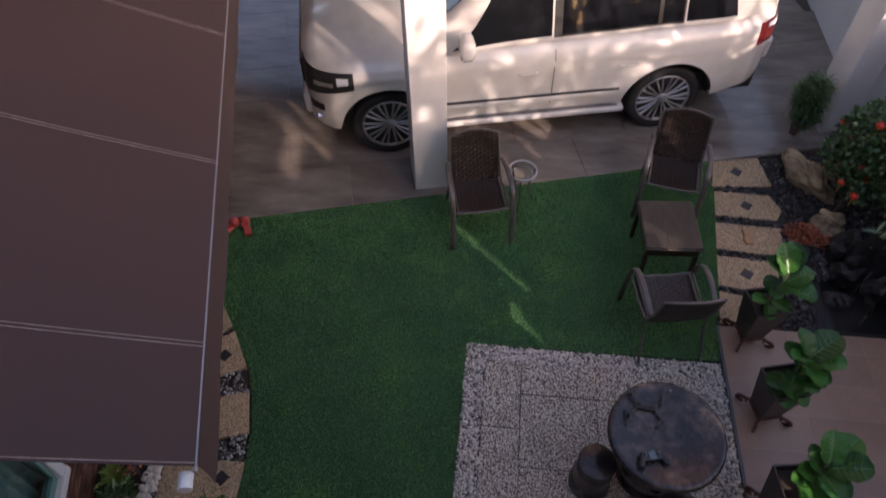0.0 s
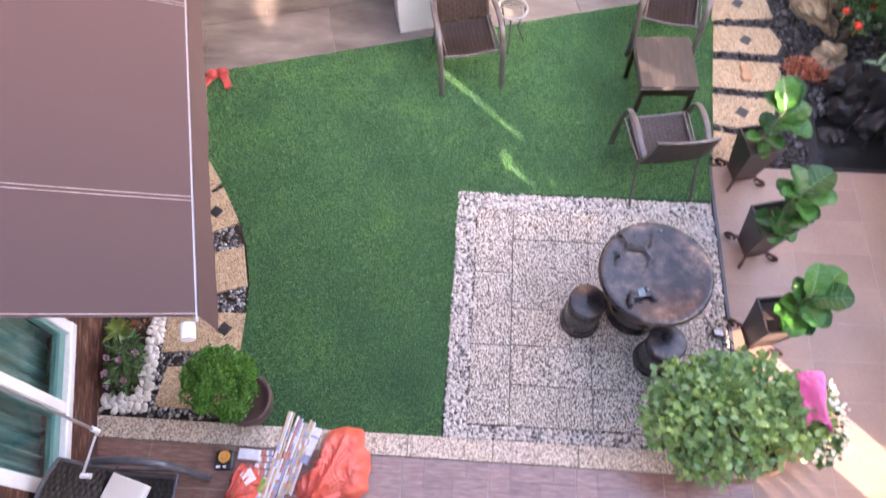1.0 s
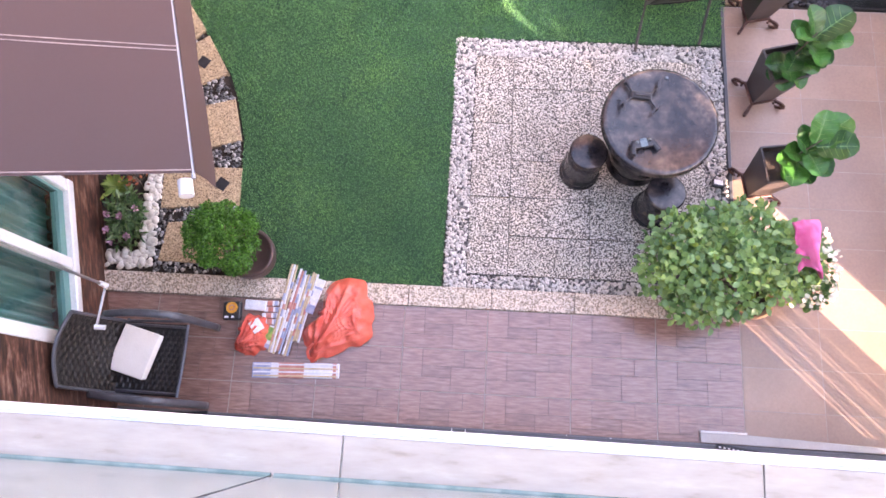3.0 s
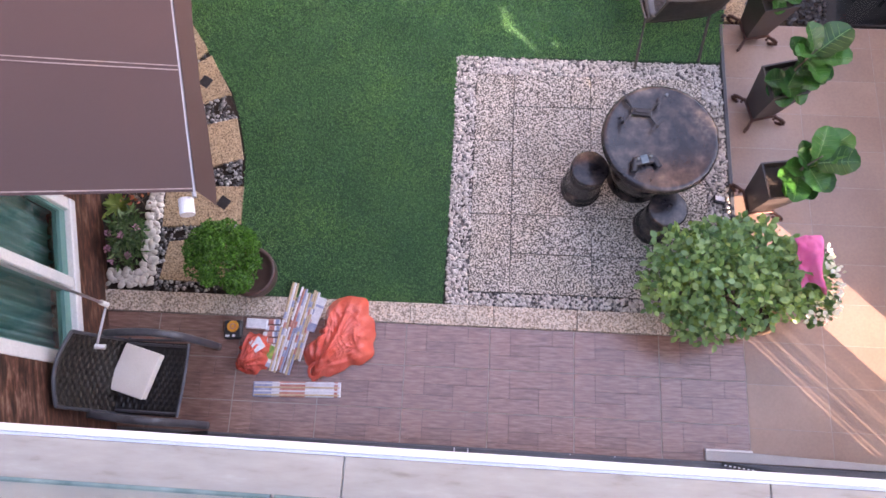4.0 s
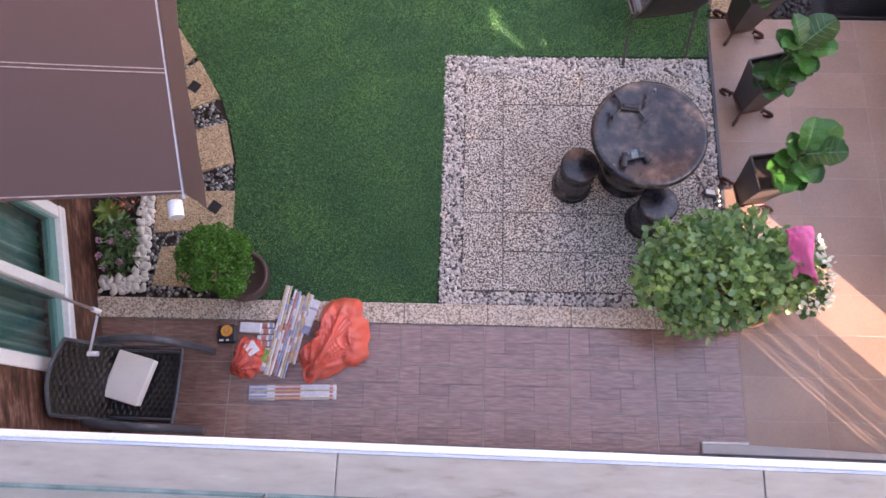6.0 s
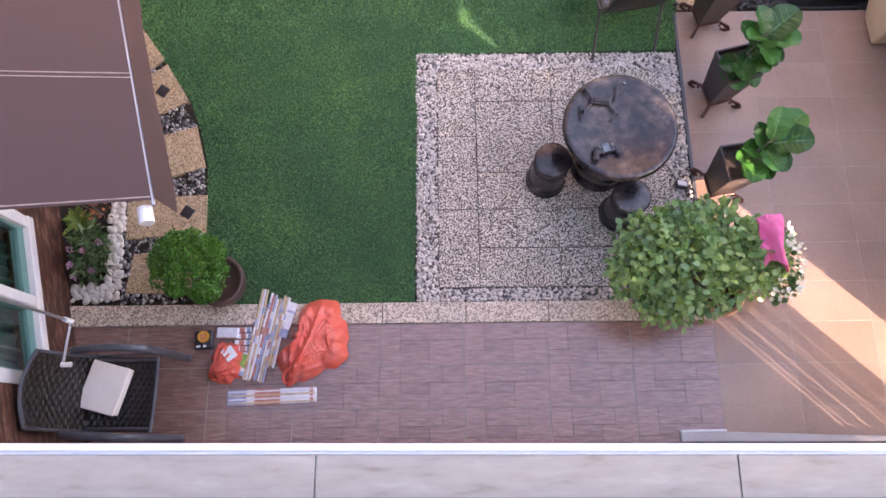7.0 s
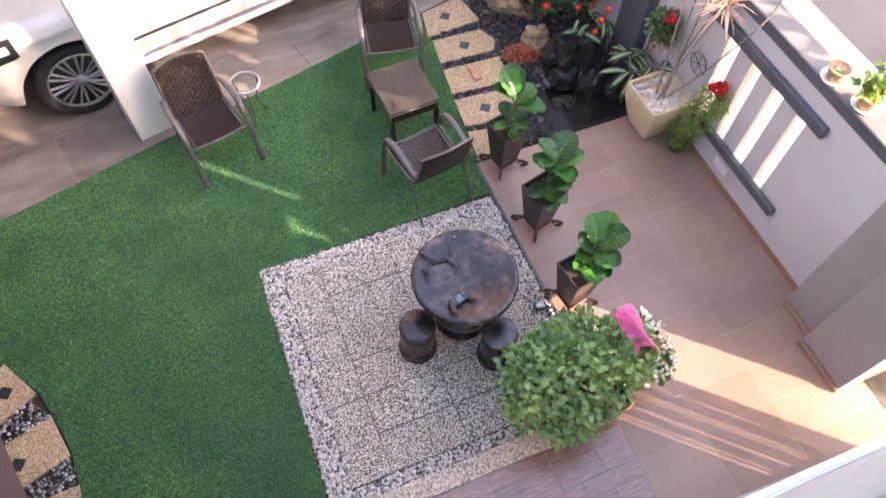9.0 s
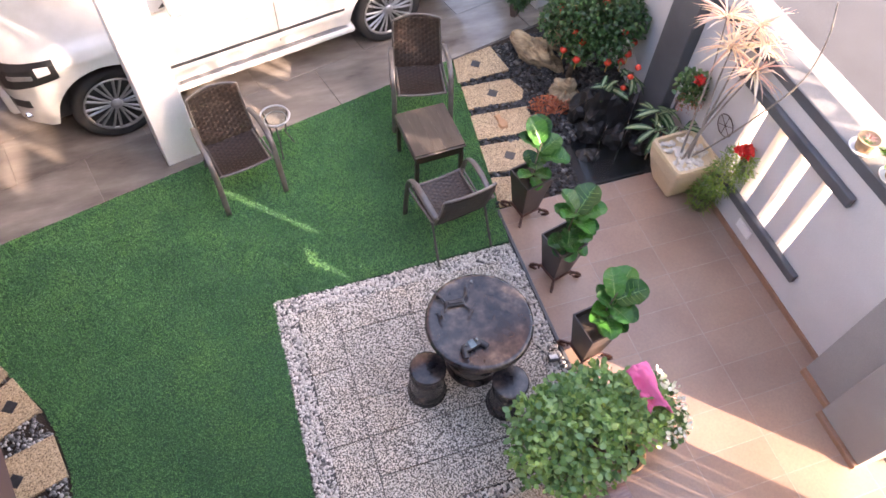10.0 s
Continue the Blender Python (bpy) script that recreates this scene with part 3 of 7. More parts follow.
for k in range(-5, 3):
    x0 = -0.50 + 1.13 * k
    part("ledge_tile", boxbm((x0 + 0.202, -0.82, 2.987), (x0 + 1.328, -0.0285, 2.997), 0.0015), "ledge", house, m=ML)
part("canopy", boxbm((-6.5, -5.0, 5.9), (3.3, -1.1, 6.05)), "white_paint", house, "white slab over the balcony")
# sliding door track and stone threshold on the terrace floor
track = thing("door_track", "dark grey aluminium sliding door track on the terrace floor", "track", kind="structure")
MT = Matrix.Translation((0.0, -0.5355, 0.011)) @ Matrix.Rotation(-0.0079, 4, "Z")
part("base", boxbm((-3.3, -0.17, 0.0), (3.30, 0.0, 0.010), 0.002), "track_grey", track, m=MT)
for y1, w, h in ((-0.006, 0.006, 0.018), (-0.042, 0.005, 0.020), (-0.078, 0.005, 0.020), (-0.118, 0.006, 0.022)):
    part("rail", boxbm((-3.3, y1 - w, 0.0102), (3.30, y1, h), 0.001), "track_rail", track, m=MT)
for x in (-0.224, -0.130, 0.567, 0.87):
    part("joint_mark", boxbm((x, -0.036 if x < 0 else -0.010, 0.0105), (x + 0.007, -0.008 if x < 0 else -0.004, 0.019)), "white_metal", track, "small pale joint mark", m=MT)
for ax, ay, bx_, by_, nt in ((1.588, -0.556, 1.975, -0.604, 7), (-2.21, -0.556, -1.93, -0.526, 6)):
    ma = Matrix.Translation((ax, ay, 0.032)) @ Matrix.Rotation(math.atan2(by_ - ay, bx_ - ax), 4, "Z")
    ln = math.hypot(bx_ - ax, by_ - ay)
    part("brush_strip", boxbm((0, -0.016, 0.0), (ln, 0.012, 0.012), 0.003), "black_plastic", track, "black brush strip", m=ma)
    for k in range(nt):
        part("tooth", boxbm((ln * (0.04 + 0.55 * k / nt), -0.012, 0.0122), (ln * (0.04 + 0.55 * k / nt) + 0.014, -0.004, 0.015)), "white_metal", track, "pale brush clip", m=ma)
threshold = thing("threshold", "pale grey stone threshold along the sliding door", "threshold", kind="structure")
bm = bmesh.new()
prism(bm, [(1.484, -0.542), (1.484, -0.478), (1.80, -0.478), (3.30, -0.536), (3.30, -0.560)], 0.010, 0.040, 0.003)
part("slab", bm, "threshold", threshold)
part("front_strip", boxbm((1.484, -0.4775, 0.010), (1.80, -0.463, 0.044), 0.002), "white_paint", threshold, "white edge strip")
balustrade = thing("balustrade", "frameless clear glass balustrade with greenish edges", "balustrade", ML @ Matrix.Translation((0.2, 0.491, 0)))
for x0, x1 in ((-3.6, -0.686), (-0.676, 2.3)):
    g = part("glass_panel", boxbm((x0, -0.646, 3.0), (x1, -0.634, 3.96)), "rail_glass", balustrade)
    g.visible_shadow = False
    part("bottom_channel", boxbm((x0, -0.660, 2.9985), (x1, -0.628, 3.010)), "glass_edge", balustrade, "greenish base line of the glass")
    part("top_edge", boxbm((x0, -0.646, 3.9605), (x1, -0.634, 3.968)), "glass_edge", balustrade, "greenish polished glass edge")
part("seal", boxbm((-0.6855, -0.645, 3.0), (-0.6765, -0.635, 3.96)), "black_plastic", balustrade, "black sealing strip between the panes")

# side wing with window
MW = Matrix.Translation(W0) @ Matrix.Rotation(TILT, 4, "Z")      # local: x out of the wall, y along it
wing = thing("wall_west", "streaked brown clad wall of the side wing", "wall", MW, kind="structure")
Y0, Y1, Z0, Z1 = -0.52, 0.68, 0.42, 2.25                         # window opening along the wall
part("wall_panel", boxbm((-0.20, -2.4, -0.03), (0, Y0, 2.75)), "clad", wing)
part("wall_panel", boxbm((-0.20, Y0, -0.03), (0, Y1, Z0 - 0.02)), "clad", wing)
part("wall_panel", boxbm((-0.20, Y1, -0.03), (0, 9.5, 2.75)), "clad", wing)
part("wall_panel", boxbm((-0.20, Y0, Z1), (0, Y1, 2.75)), "clad", wing)
part("upper_wall", boxbm((-0.20, -2.4, 2.75), (0, 9.5, 3.5)), "cream", wing, "cream rendered wall head")
part("inner_wall", boxbm((-1.2, -2.4, -0.03), (-1.1, 9.5, 2.75)), "mid_grey", wing)
window = thing("window_1", "white framed window with teal inner frame and curtain", "window", MW, kind="structure")
for nm, lo, hi in (("sill", (-0.10, Y0, Z0 - 0.02), (0.014, Y1, Z0 + 0.05)), ("head", (-0.10, Y0, Z1 - 0.08), (0.02, Y1, Z1)),
                   ("jamb", (-0.10, Y0, Z0 + 0.05), (0.004, Y0 + 0.09, Z1 - 0.08)), ("jamb", (-0.10, Y1 - 0.09, Z0 + 0.05), (0.004, Y1, Z1 - 0.08)),
                   ("mullion", (-0.10, 0.022, Z0 + 0.05), (0.004, 0.100, Z1 - 0.08))):
    part(nm, boxbm(lo, hi, 0.006), "white_metal", window)
for a, b in ((Y0 + 0.09, 0.022), (0.10, Y1 - 0.09)):
    bm = bmesh.new()
    box(bm, (-0.085, a, Z0 + 0.05), (-0.03, b, Z0 + 0.12))
    box(bm, (-0.085, a, Z0 + 0.12), (-0.03, a + 0.02, Z1 - 0.08))
    box(bm, (-0.085, b - 0.02, Z0 + 0.12), (-0.03, b, Z1 - 0.08))
    sash = part("sash", bm, "teal_frame", window, "teal inner sash")
    p = part("pane", boxbm((-0.06, a + 0.02, Z0 + 0.12), (-0.054, b - 0.02, Z1 - 0.08)), "pane", window)
    p.visible_shadow = False
curtain = bmesh.new()
row = []
for i in range(90):
    y = Y0 + (Y1 - Y0) * i / 89
    x = -0.22 + 0.045 * math.sin(i * 0.9) + 0.015 * math.sin(i * 2.3)
    row.append((curtain.verts.new((x, y, 0.15)), curtain.verts.new((x - 0.02, y, 2.4))))
for a, b in zip(row, row[1:]):
    curtain.faces.new((a[0], b[0], b[1], a[1]))
c = obj("curtain", curtain, "curtain", smooth=True, m=MW)
tagged(c, "pleated teal curtain behind the window", "curtain")

# right boundary wall with slots
wall_e = thing("wall_east", "light grey painted boundary wall with four slots", "wall", kind="structure")
XA, XB, TOP = 3.72, 3.92, 1.52
slots = [(1.49, 1.60), (1.76, 1.88), (2.04, 2.15), (2.32, 2.45)]
ys = [0.66] + [v for s in slots for v in s] + [3.45]
for i in range(0, len(ys), 2):
    part("wall_panel", boxbm((XA, ys[i], 0.06), (XB, ys[i + 1], TOP)), "grey_paint", wall_e)
for a, b in slots:
    part("wall_panel", boxbm((XA, a, 0.06), (XB, b, 0.35)), "grey_paint", wall_e)
    part("wall_panel", boxbm((XA, a, 1.30), (XB, b, TOP)), "grey_paint", wall_e)
part("wall_panel", boxbm((XA, 3.45, -0.03), (XB, 11.5, TOP)), "grey_paint", wall_e)
part("coping_face", boxbm((XA - 0.014, 0.66, TOP - 0.02), (XA - 0.001, 11.5, TOP + 0.073), 0.004), "dark_grey", wall_e, "dark grey band under the wall top")
part("coping", boxbm((XA, 0.66, TOP), (XB, 11.5, TOP + 0.07), 0.006), "wall_top", wall_e, "pale cement wall top")
part("skirting", boxbm((XA - 0.02, 0.66, -0.03), (XB, 3.45, 0.06)), "skirting", wall_e, "terracotta tile skirting")
for z0, z1, y0 in ((0.335, 0.425, 1.26), (1.265, 1.36, 1.31)):
    part("rail", boxbm((XA - 0.055, y0, z0), (XA - 0.002, 2.75, z1), 0.012, seg=2), "dark_grey", wall_e, "dark grey horizontal rail")
for nm, x0, y0, y1, h in (("gate_post", 3.56, 0.32, 0.655, 2.3), ("gate_post", 3.465, -0.13, 0.316, 1.45)):
    gp = thing(nm, "mid grey rendered gate post with terracotta skirting", "post", kind="structure")
    part("shaft", boxbm((x0, y0, 0.06), (XB + 0.1, y1, h), 0.006), "mid_grey", gp)
    part("skirting", boxbm((x0 - 0.03, y0 - 0.004, -0.03), (XB + 0.1, y1, 0.06), 0.006), "skirting", gp)
    if h < 2:
        # unseen extra height, added to bound the sun patches on the floor
        part("sun_block_shaft", boxbm((x0, -0.028, h), (XB + 0.1, y1, 2.6), 0.006), "mid_grey", gp)
# unseen boards added in the gateway to block and shape the low sun
gate = thing("sun_mask_boards", "unseen grey boards added at the gateway, slit to shape the sun patches", "gate", kind="structure")
# openings cut in the boards where sun patches should land: (y0, y1, z0, z1)
gaps = [(-0.64, -0.545, 1.74, 1.87), (-0.545, -0.45, 1.53, 1.70), (-0.45, -0.375, 1.62, 1.79), (-0.56, -0.52, 1.325, 1.435), (-0.40, -0.31, 1.04, 1.34), (-0.31, -0.22, 1.04, 1.47)]
cut_y = sorted({-0.655, -0.132} | {v for g in gaps for v in g[:2]})
for y0, y1 in zip(cut_y, cut_y[1:]):
    z = 0.85
    for z0, z1 in sorted(g[2:] for g in gaps if g[0] <= y0 + 0.001 and g[1] >= y1 - 0.001) + [(2.6, 2.6)]:
        part("board", boxbm((3.485, y0, z), (3.495, y1, z0)), "mid_grey", gate)
        z = z1
part("rail", boxbm((3.480, -0.655, 0.85), (3.4845, -0.132, 1.0)), "mid_grey", gate)
part("rail", boxbm((3.480, -0.655, 2.0), (3.4845, -0.132, 2.15)), "mid_grey", gate)
# added boards over the post, leaving one slit for a thin sun streak
for y0, y1, z0, z1 in ((-0.128, -0.112, 1.452, 1.95), (-0.048, -0.029, 1.452, 1.95), (-0.112, -0.048, 1.452, 1.57), (-0.128, -0.029, 1.952, 2.6)):
    part("board", boxbm((3.466, y0, z0), (3.474, y1, z1)), "mid_grey", gate)
# unseen screen added beside the terrace; its gaps throw the thin sun stripes
screen = thing("sun_stripe_screen", "unseen grey slatted screen added to cast thin sun stripes", "screen", kind="structure")
q = -0.66
for w, gap in ((0.149, 0.014), (0.115, 0.015), (0.025, 0.014), (0.115, 0.017), (0.103, 0.015), (0.029, 0.018), (0.55, 0.0)):
    part("slat", boxbm((3.485, q - w, -0.03), (3.493, q, 2.74)), "mid_grey", screen)
    q -= w + gap
part("top_panel", boxbm((3.480, -1.84, 1.25), (3.4845, -0.66, 2.74)), "mid_grey", screen)

# dark pillar and porch columns, porch roof
pillar = obj("pillar", boxbm((3.60, 3.33, -0.03), (3.80, 3.69, 2.9), 0.008), "dark_grey")
tagged(pillar, "dark grey painted square pillar behind the fountain", "pillar", kind="structure")
MC = Matrix.Translation((-0.875, 4.43, 0)) @ Matrix.Rotation(TILT, 4, "Z")
col = obj("column", boxbm((-0.165, -0.165, -0.03), (0.165, 0.165, 2.9), 0.008), "white_paint", m=MC)
tagged(col, "white painted square porch column", "column", kind="structure")
col = obj("column", boxbm((-0.165, -0.165, -0.03), (0.165, 0.165, 2.9), 0.008), "white_paint", m=Matrix.Translation((3.36, 5.66, 0)) @ Matrix.Rotation(TILT, 4, "Z"))
tagged(col, "white painted square porch column beside the boundary wall", "column", kind="structure")
bm = bmesh.new()
prism(bm, [(-4.6, back_y(-4.6) + 0.5), (3.72, back_y(3.72) + 0.25), (3.72, 8.6), (-5.6, 8.6)], 2.9, 3.1)
# unseen storey, added to cut the north sky light on lawn and chairs
upper = bmesh.new()
prism(upper, [(-4.6, back_y(-4.6) + 0.75), (3.70, back_y(3.72) + 0.50), (3.70, 9.6), (-5.6, 9.6)], 3.102, 6.4)
tagged(obj("sky_block_storey", upper, "clad"), "unseen dark brown storey added over the car porch to block sky light", "wall", kind="structure")
tagged(obj("porch_roof", bm, "white_paint"), "white flat roof over the car porch", "roof", kind="structure")
tagged(obj("wall_north", boxbm((-8, 11.3, -0.03), (3.9, 11.5, 1.3)), "mid_grey"), "grey wall behind the car porch", "wall", kind="structure")

# ---- awning ----
def awning():
    A = thing("awning", "dark brown retractable fabric awning with stitched seams", "awning")
    f0 = Vector((-1.29, 0.41, 2.38))
    depth, rise, length = 1.44, 0.78, 5.6

    def at(s, d, lift=0.0):
        sag = -0.02 * math.sin(math.pi * min(1, d / depth))
        return f0 + U * s - NW * d + Vector((0, 0, rise * d / depth + sag + lift))
    cuts = [0.0, 0.56, 1.74, 2.96, 4.15, length]
    for a, b in zip(cuts, cuts[1:]):
        bm = bmesh.new()
        n, k = 8, 8
        for lift in (0.0, -0.003):
            g = [[bm.verts.new(at(a + (b - a) * i / n, depth * j / k, lift)) for j in range(k + 1)] for i in range(n + 1)]
            for i in range(n):
                for j in range(k):
                    q4 = (g[i][j], g[i + 1][j], g[i + 1][j + 1], g[i][j + 1])
                    bm.faces.new(q4 if lift else q4[::-1])
        part("fabric", bm, "awning", A, smooth=True)
    for s in cuts[1:-1]:
        for ds in (-0.008, 0.012):
            part("seam", tubebm([at(s + ds, depth * j / 8, 0.0025) for j in range(9)], 0.0028, 5, 0.5), "thread", A, "pale stitched seam")
    part("hem", tubebm([at(0.012, depth * j / 8, 0.0025) for j in range(9)], 0.003, 5, 0.5), "thread", A)
    bar = bmesh.new()
    tube(bar, [f0 - U * 0.02 + Vector((0, 0, -0.012)), f0 + U * (length + 0.02) + Vector((0, 0, -0.012))], 0.009, 8)
    part("front_bar", bar, "alu_grey", A, "silver aluminium front profile")
    cap = bmesh.new()
    e0 = f0 - U * 0.070 - NW * 0.050 + Vector((0, 0, -0.055))
    tube(cap, [e0, e0 + U * 0.068], 0.030, 20)
    part("end_cap", cap, "white_metal", A, "white end cap", smooth=False)
    val = bmesh.new()
    n = 120
    g = []
    for i in range(n + 1):
        s = length * i / n
        w = 0.005 * math.sin(i * 0.31) + 0.002 * math.sin(i * 0.9)
        dz = 0.20 + 0.003 * math.sin(i * 0.5)
        p = f0 + U * s + NW * 0.012
        g.append((val.verts.new(p), val.verts.new(p + NW * (0.012 + w * 0.5) + Vector((0, 0, -dz * 0.5))), val.verts.new(p + NW * (0.016 + w) + Vector((0, 0, -dz)))))
    for a, b in zip(g, g[1:]):
        val.faces.new((a[0], b[0], b[1], a[1]))
        val.faces.new((a[1], b[1], b[2], a[2]))
    part("valance", val, "awning", A, "hanging brown valance", smooth=True)
    cas = bmesh.new()
    m0 = f0 - NW * depth + Vector((0, 0, rise))
    tube(cas, [m0 - U * 0.05, m0 + U * (length + 0.05)], 0.07, 12)
    part("cassette", cas, "white_metal", A)
    for s in (0.5, 2.8, 5.0):
        arm = bmesh.new()
        tube(arm, [f0 + U * s + Vector((0, 0, -0.05)), f0 + U * (s + 0.45) - NW * 0.9 + Vector((0, 0, 0.10)), f0 + U * s - NW * (depth - 0.05) + Vector((0, 0, rise - 0.06))], 0.02, 8)
        part("folding_arm", arm, "silver", A)
    return A


awning()
crank = thing("awning_crank", "hanging grey awning crank rod with bent handle", "crank")
part("rod", tubebm([(-2.42, 0.22, 3.0), (-2.297, 0.175, 1.0)], 0.009, 8), "silver", crank)
part("joint", tubebm([(-2.300, 0.176, 1.05), (-2.297, 0.175, 0.98)], 0.016, 10), "white_metal", crank)
part("handle_bar", tubebm([(-2.297, 0.175, 0.99), (-2.33, -0.065, 0.95)], 0.008, 8), "silver", crank)
part("grip", tubebm([(-2.338, -0.07, 0.955), (-2.28, -0.068, 0.945)], 0.015, 10), "white_metal", crank)

# ---- garden furniture ----
def sheet(bm, rows, thick):
    """A curved panel with thickness from rows of points (rows run across)."""
    n, k = len(rows), len(rows[0])
    top = [[bm.verts.new(p) for p in r] for r in rows]
    nor = []
    for i in range(n):
        line = []
        for j in range(k):
            a = Vector(rows[min(i + 1, n - 1)][j]) - Vector(rows[max(i - 1, 0)][j])
            b = Vector(rows[i][min(j + 1, k - 1)]) - Vector(rows[i][max(j - 1, 0)])
            line.append(a.cross(b).normalized())
        nor.append(line)
    bot = [[bm.verts.new(Vector(rows[i][j]) + nor[i][j] * thick) for j in range(k)] for i in range(n)]
    for i in range(n - 1):
        for j in range(k - 1):
            bm.faces.new((top[i][j], top[i][j + 1], top[i + 1][j + 1], top[i + 1][j]))
            bm.faces.new((bot[i][j], bot[i + 1][j], bot[i + 1][j + 1], bot[i][j + 1]))
    for i in range(n - 1):
        bm.faces.new((top[i][0], top[i + 1][0], bot[i + 1][0], bot[i][0]))
        bm.faces.new((top[i + 1][-1], top[i][-1], bot[i][-1], bot[i + 1][-1]))
    for j in range(k - 1):
        bm.faces.new((top[0][j + 1], top[0][j], bot[0][j], bot[0][j + 1]))
        bm.faces.new((top[-1][j], top[-1][j + 1], bot[-1][j + 1], bot[-1][j]))
    bmesh.ops.recalc_face_normals(bm, faces=bm.faces[:])


def weave(bm, point, across, along, pitch, w=0.8, lift=0.0035):
    """Flat strands over and under: point(u, v) gives place and normal."""
    nu, nv = max(2, int(across / pitch)), max(2, int(along / pitch))
    for i in range(nu):
        for j in range(nv):
            over = (i + j) % 2 == 0
            u0, u1 = (i + 0.5 - w / 2 * (1.15 if over else 0.8)) / nu, (i + 0.5 + w / 2 * (1.15 if over else 0.8)) / nu
            v0, v1 = (j + 0.5 - w / 2 * (0.75 if over else 1.15)) / nv, (j + 0.5 + w / 2 * (0.75 if over else 1.15)) / nv
            c, nn = point((u0 + u1) / 2, (v0 + v1) / 2)
            q = [bm.verts.new(point(max(0, min(1, u)), max(0, min(1, v)))[0] + nn * 0.0005) for u, v in ((u0, v0), (u1, v0), (u1, v1), (u0, v1))]
            if over:
                ma, mb = bm.verts.new(point((u0 + u1) / 2, v0)[0] + nn * lift), bm.verts.new(point((u0 + u1) / 2, v1)[0] + nn * lift)
                bm.faces.new((q[0], ma, mb, q[3]))
                bm.faces.new((ma, q[1], q[2], mb))
            else:
                ma, mb = bm.verts.new(point(u0, (v0 + v1) / 2)[0] + nn * lift * 0.7), bm.verts.new(point(u1, (v0 + v1) / 2)[0] + nn * lift * 0.7)
                bm.faces.new((q[0], q[1], mb, ma))
                bm.faces.new((ma, mb, q[2], q[3]))


def smooth_line(pts, k):
    """Points on a smooth curve through pts."""
    P = [Vector(p) for p in pts]
    P = [P[0] * 2 - P[1]] + P + [P[-1] * 2 - P[-2]]
    out = []
    for i in range(1, len(P) - 2):
        for j in range(k):
            t = j / k
            a, b, c_, d = P[i - 1], P[i], P[i + 1], P[i + 2]
            out.append(0.5 * ((2 * b) + (c_ - a) * t + (2 * a - 5 * b + 4 * c_ - d) * t * t + (3 * b - a - 3 * c_ + d) * t ** 3))
    return out + [P[-2]]


def wicker_chair(m, label, frame_mat, strand="wicker"):
    c = thing("wicker_armchair", label, "chair", m, group="wicker armchairs in the garden")

    def seat_pt(u, v):
        x = -0.235 + 0.47 * u
        y = -0.13 + 0.43 * v
        z = 0.405 - 0.025 * math.sin(math.pi * v) - 0.018 * math.sin(math.pi * u) + 0.02 * v
        return Vector((x, y, z)), Vector((0, 0, 1))

    def back_pt(u, v):
        w = 0.235 - 0.012 * v
        x = -w + 2 * w * u
        y = -0.12 - 0.135 * v - 0.04 * math.sin(math.pi * u) * v - 0.015 * math.sin(math.pi * v)
        z = 0.40 + (0.44 + 0.03 * math.sin(math.pi * u)) * v
        return Vector((x, y, z)), Vector((0, 0.95, 0.3))
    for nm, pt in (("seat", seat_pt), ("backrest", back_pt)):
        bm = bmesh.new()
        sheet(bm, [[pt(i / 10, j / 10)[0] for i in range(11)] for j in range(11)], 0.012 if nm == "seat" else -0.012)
        pn = part(nm, bm, "wicker_gap_shade", c, smooth=True)
        bm = bmesh.new()
        weave(bm, pt, 0.47 * 0.6, 0.46, 0.0215, 0.9, 0.0055)
        part("weave", bm, strand, pn, smooth=False)
    fr = bmesh.new()
    tube(fr, [back_pt(0, v / 6)[0] for v in range(7)], 0.011, 8)
    tube(fr, [back_pt(1, v / 6)[0] for v in range(7)], 0.011, 8)
    tube(fr, [back_pt(u / 8, 1)[0] for u in range(9)], 0.012, 8)
    part("back_frame", fr, frame_mat, c)
    fr = bmesh.new()
    tube(fr, [seat_pt(u / 6, 1)[0] for u in range(7)], 0.011, 8)
    for k in (0.04, 0.96):
        tube(fr, [seat_pt(k, 0)[0], seat_pt(k, 1)[0]], 0.009, 8)
    part("seat_frame", fr, frame_mat, c)
    for s in (-1, 1):
        pts = [(s * 0.275, 0.36, 0.0), (s * 0.272, 0.345, 0.2), (s * 0.27, 0.315, 0.42), (s * 0.27, 0.27, 0.56), (s * 0.27, 0.18, 0.625),
               (s * 0.268, 0.05, 0.635), (s * 0.262, -0.08, 0.61), (s * 0.252, -0.20, 0.575)]
        part("arm", tubebm(smooth_line(pts, 4), 0.025, 10, 0.45, wide=(1, 0, 0)), frame_mat, c, smooth=True)
        part("leg", tubebm([(s * 0.245, -0.10, 0.42), (s * 0.25, -0.19, 0.2), (s * 0.255, -0.28, 0.0)], 0.012, 8), frame_mat, c)
        part("stretcher", tubebm([(s * 0.262, 0.32, 0.40), (s * 0.24, -0.12, 0.40)], 0.009, 8), frame_mat, c)
    return c


wicker_chair(pose(-0.355, 3.90, 0.02, rz=193), "dark brown wicker armchair with bronze-grey frame on the turf", "wicker_frame")
wicker_chair(pose(1.485, 4.34, 0.02, rz=169), "dark brown wicker armchair facing a low side table", "wicker_frame")
wicker_chair(pose(1.29, 2.74, 0.02, rz=9), "dark brown wicker armchair turned towards a side table", "wicker_frame")
wicker_chair(pose(-2.30, -0.20, 0.012, rz=-91), "black wicker armchair holding a cream box on the terrace", "dark_frame", "wicker_black")
wicker_chair(pose(-2.28, -0.86, 0.012, rz=-90), "black wicker armchair under the balcony edge", "dark_frame", "wicker_black")

bx = thing("foam_box", "cream square box lying on the chair seat", "box", pose(-2.31, -0.165, 0.405, ry=-3, rz=-15))
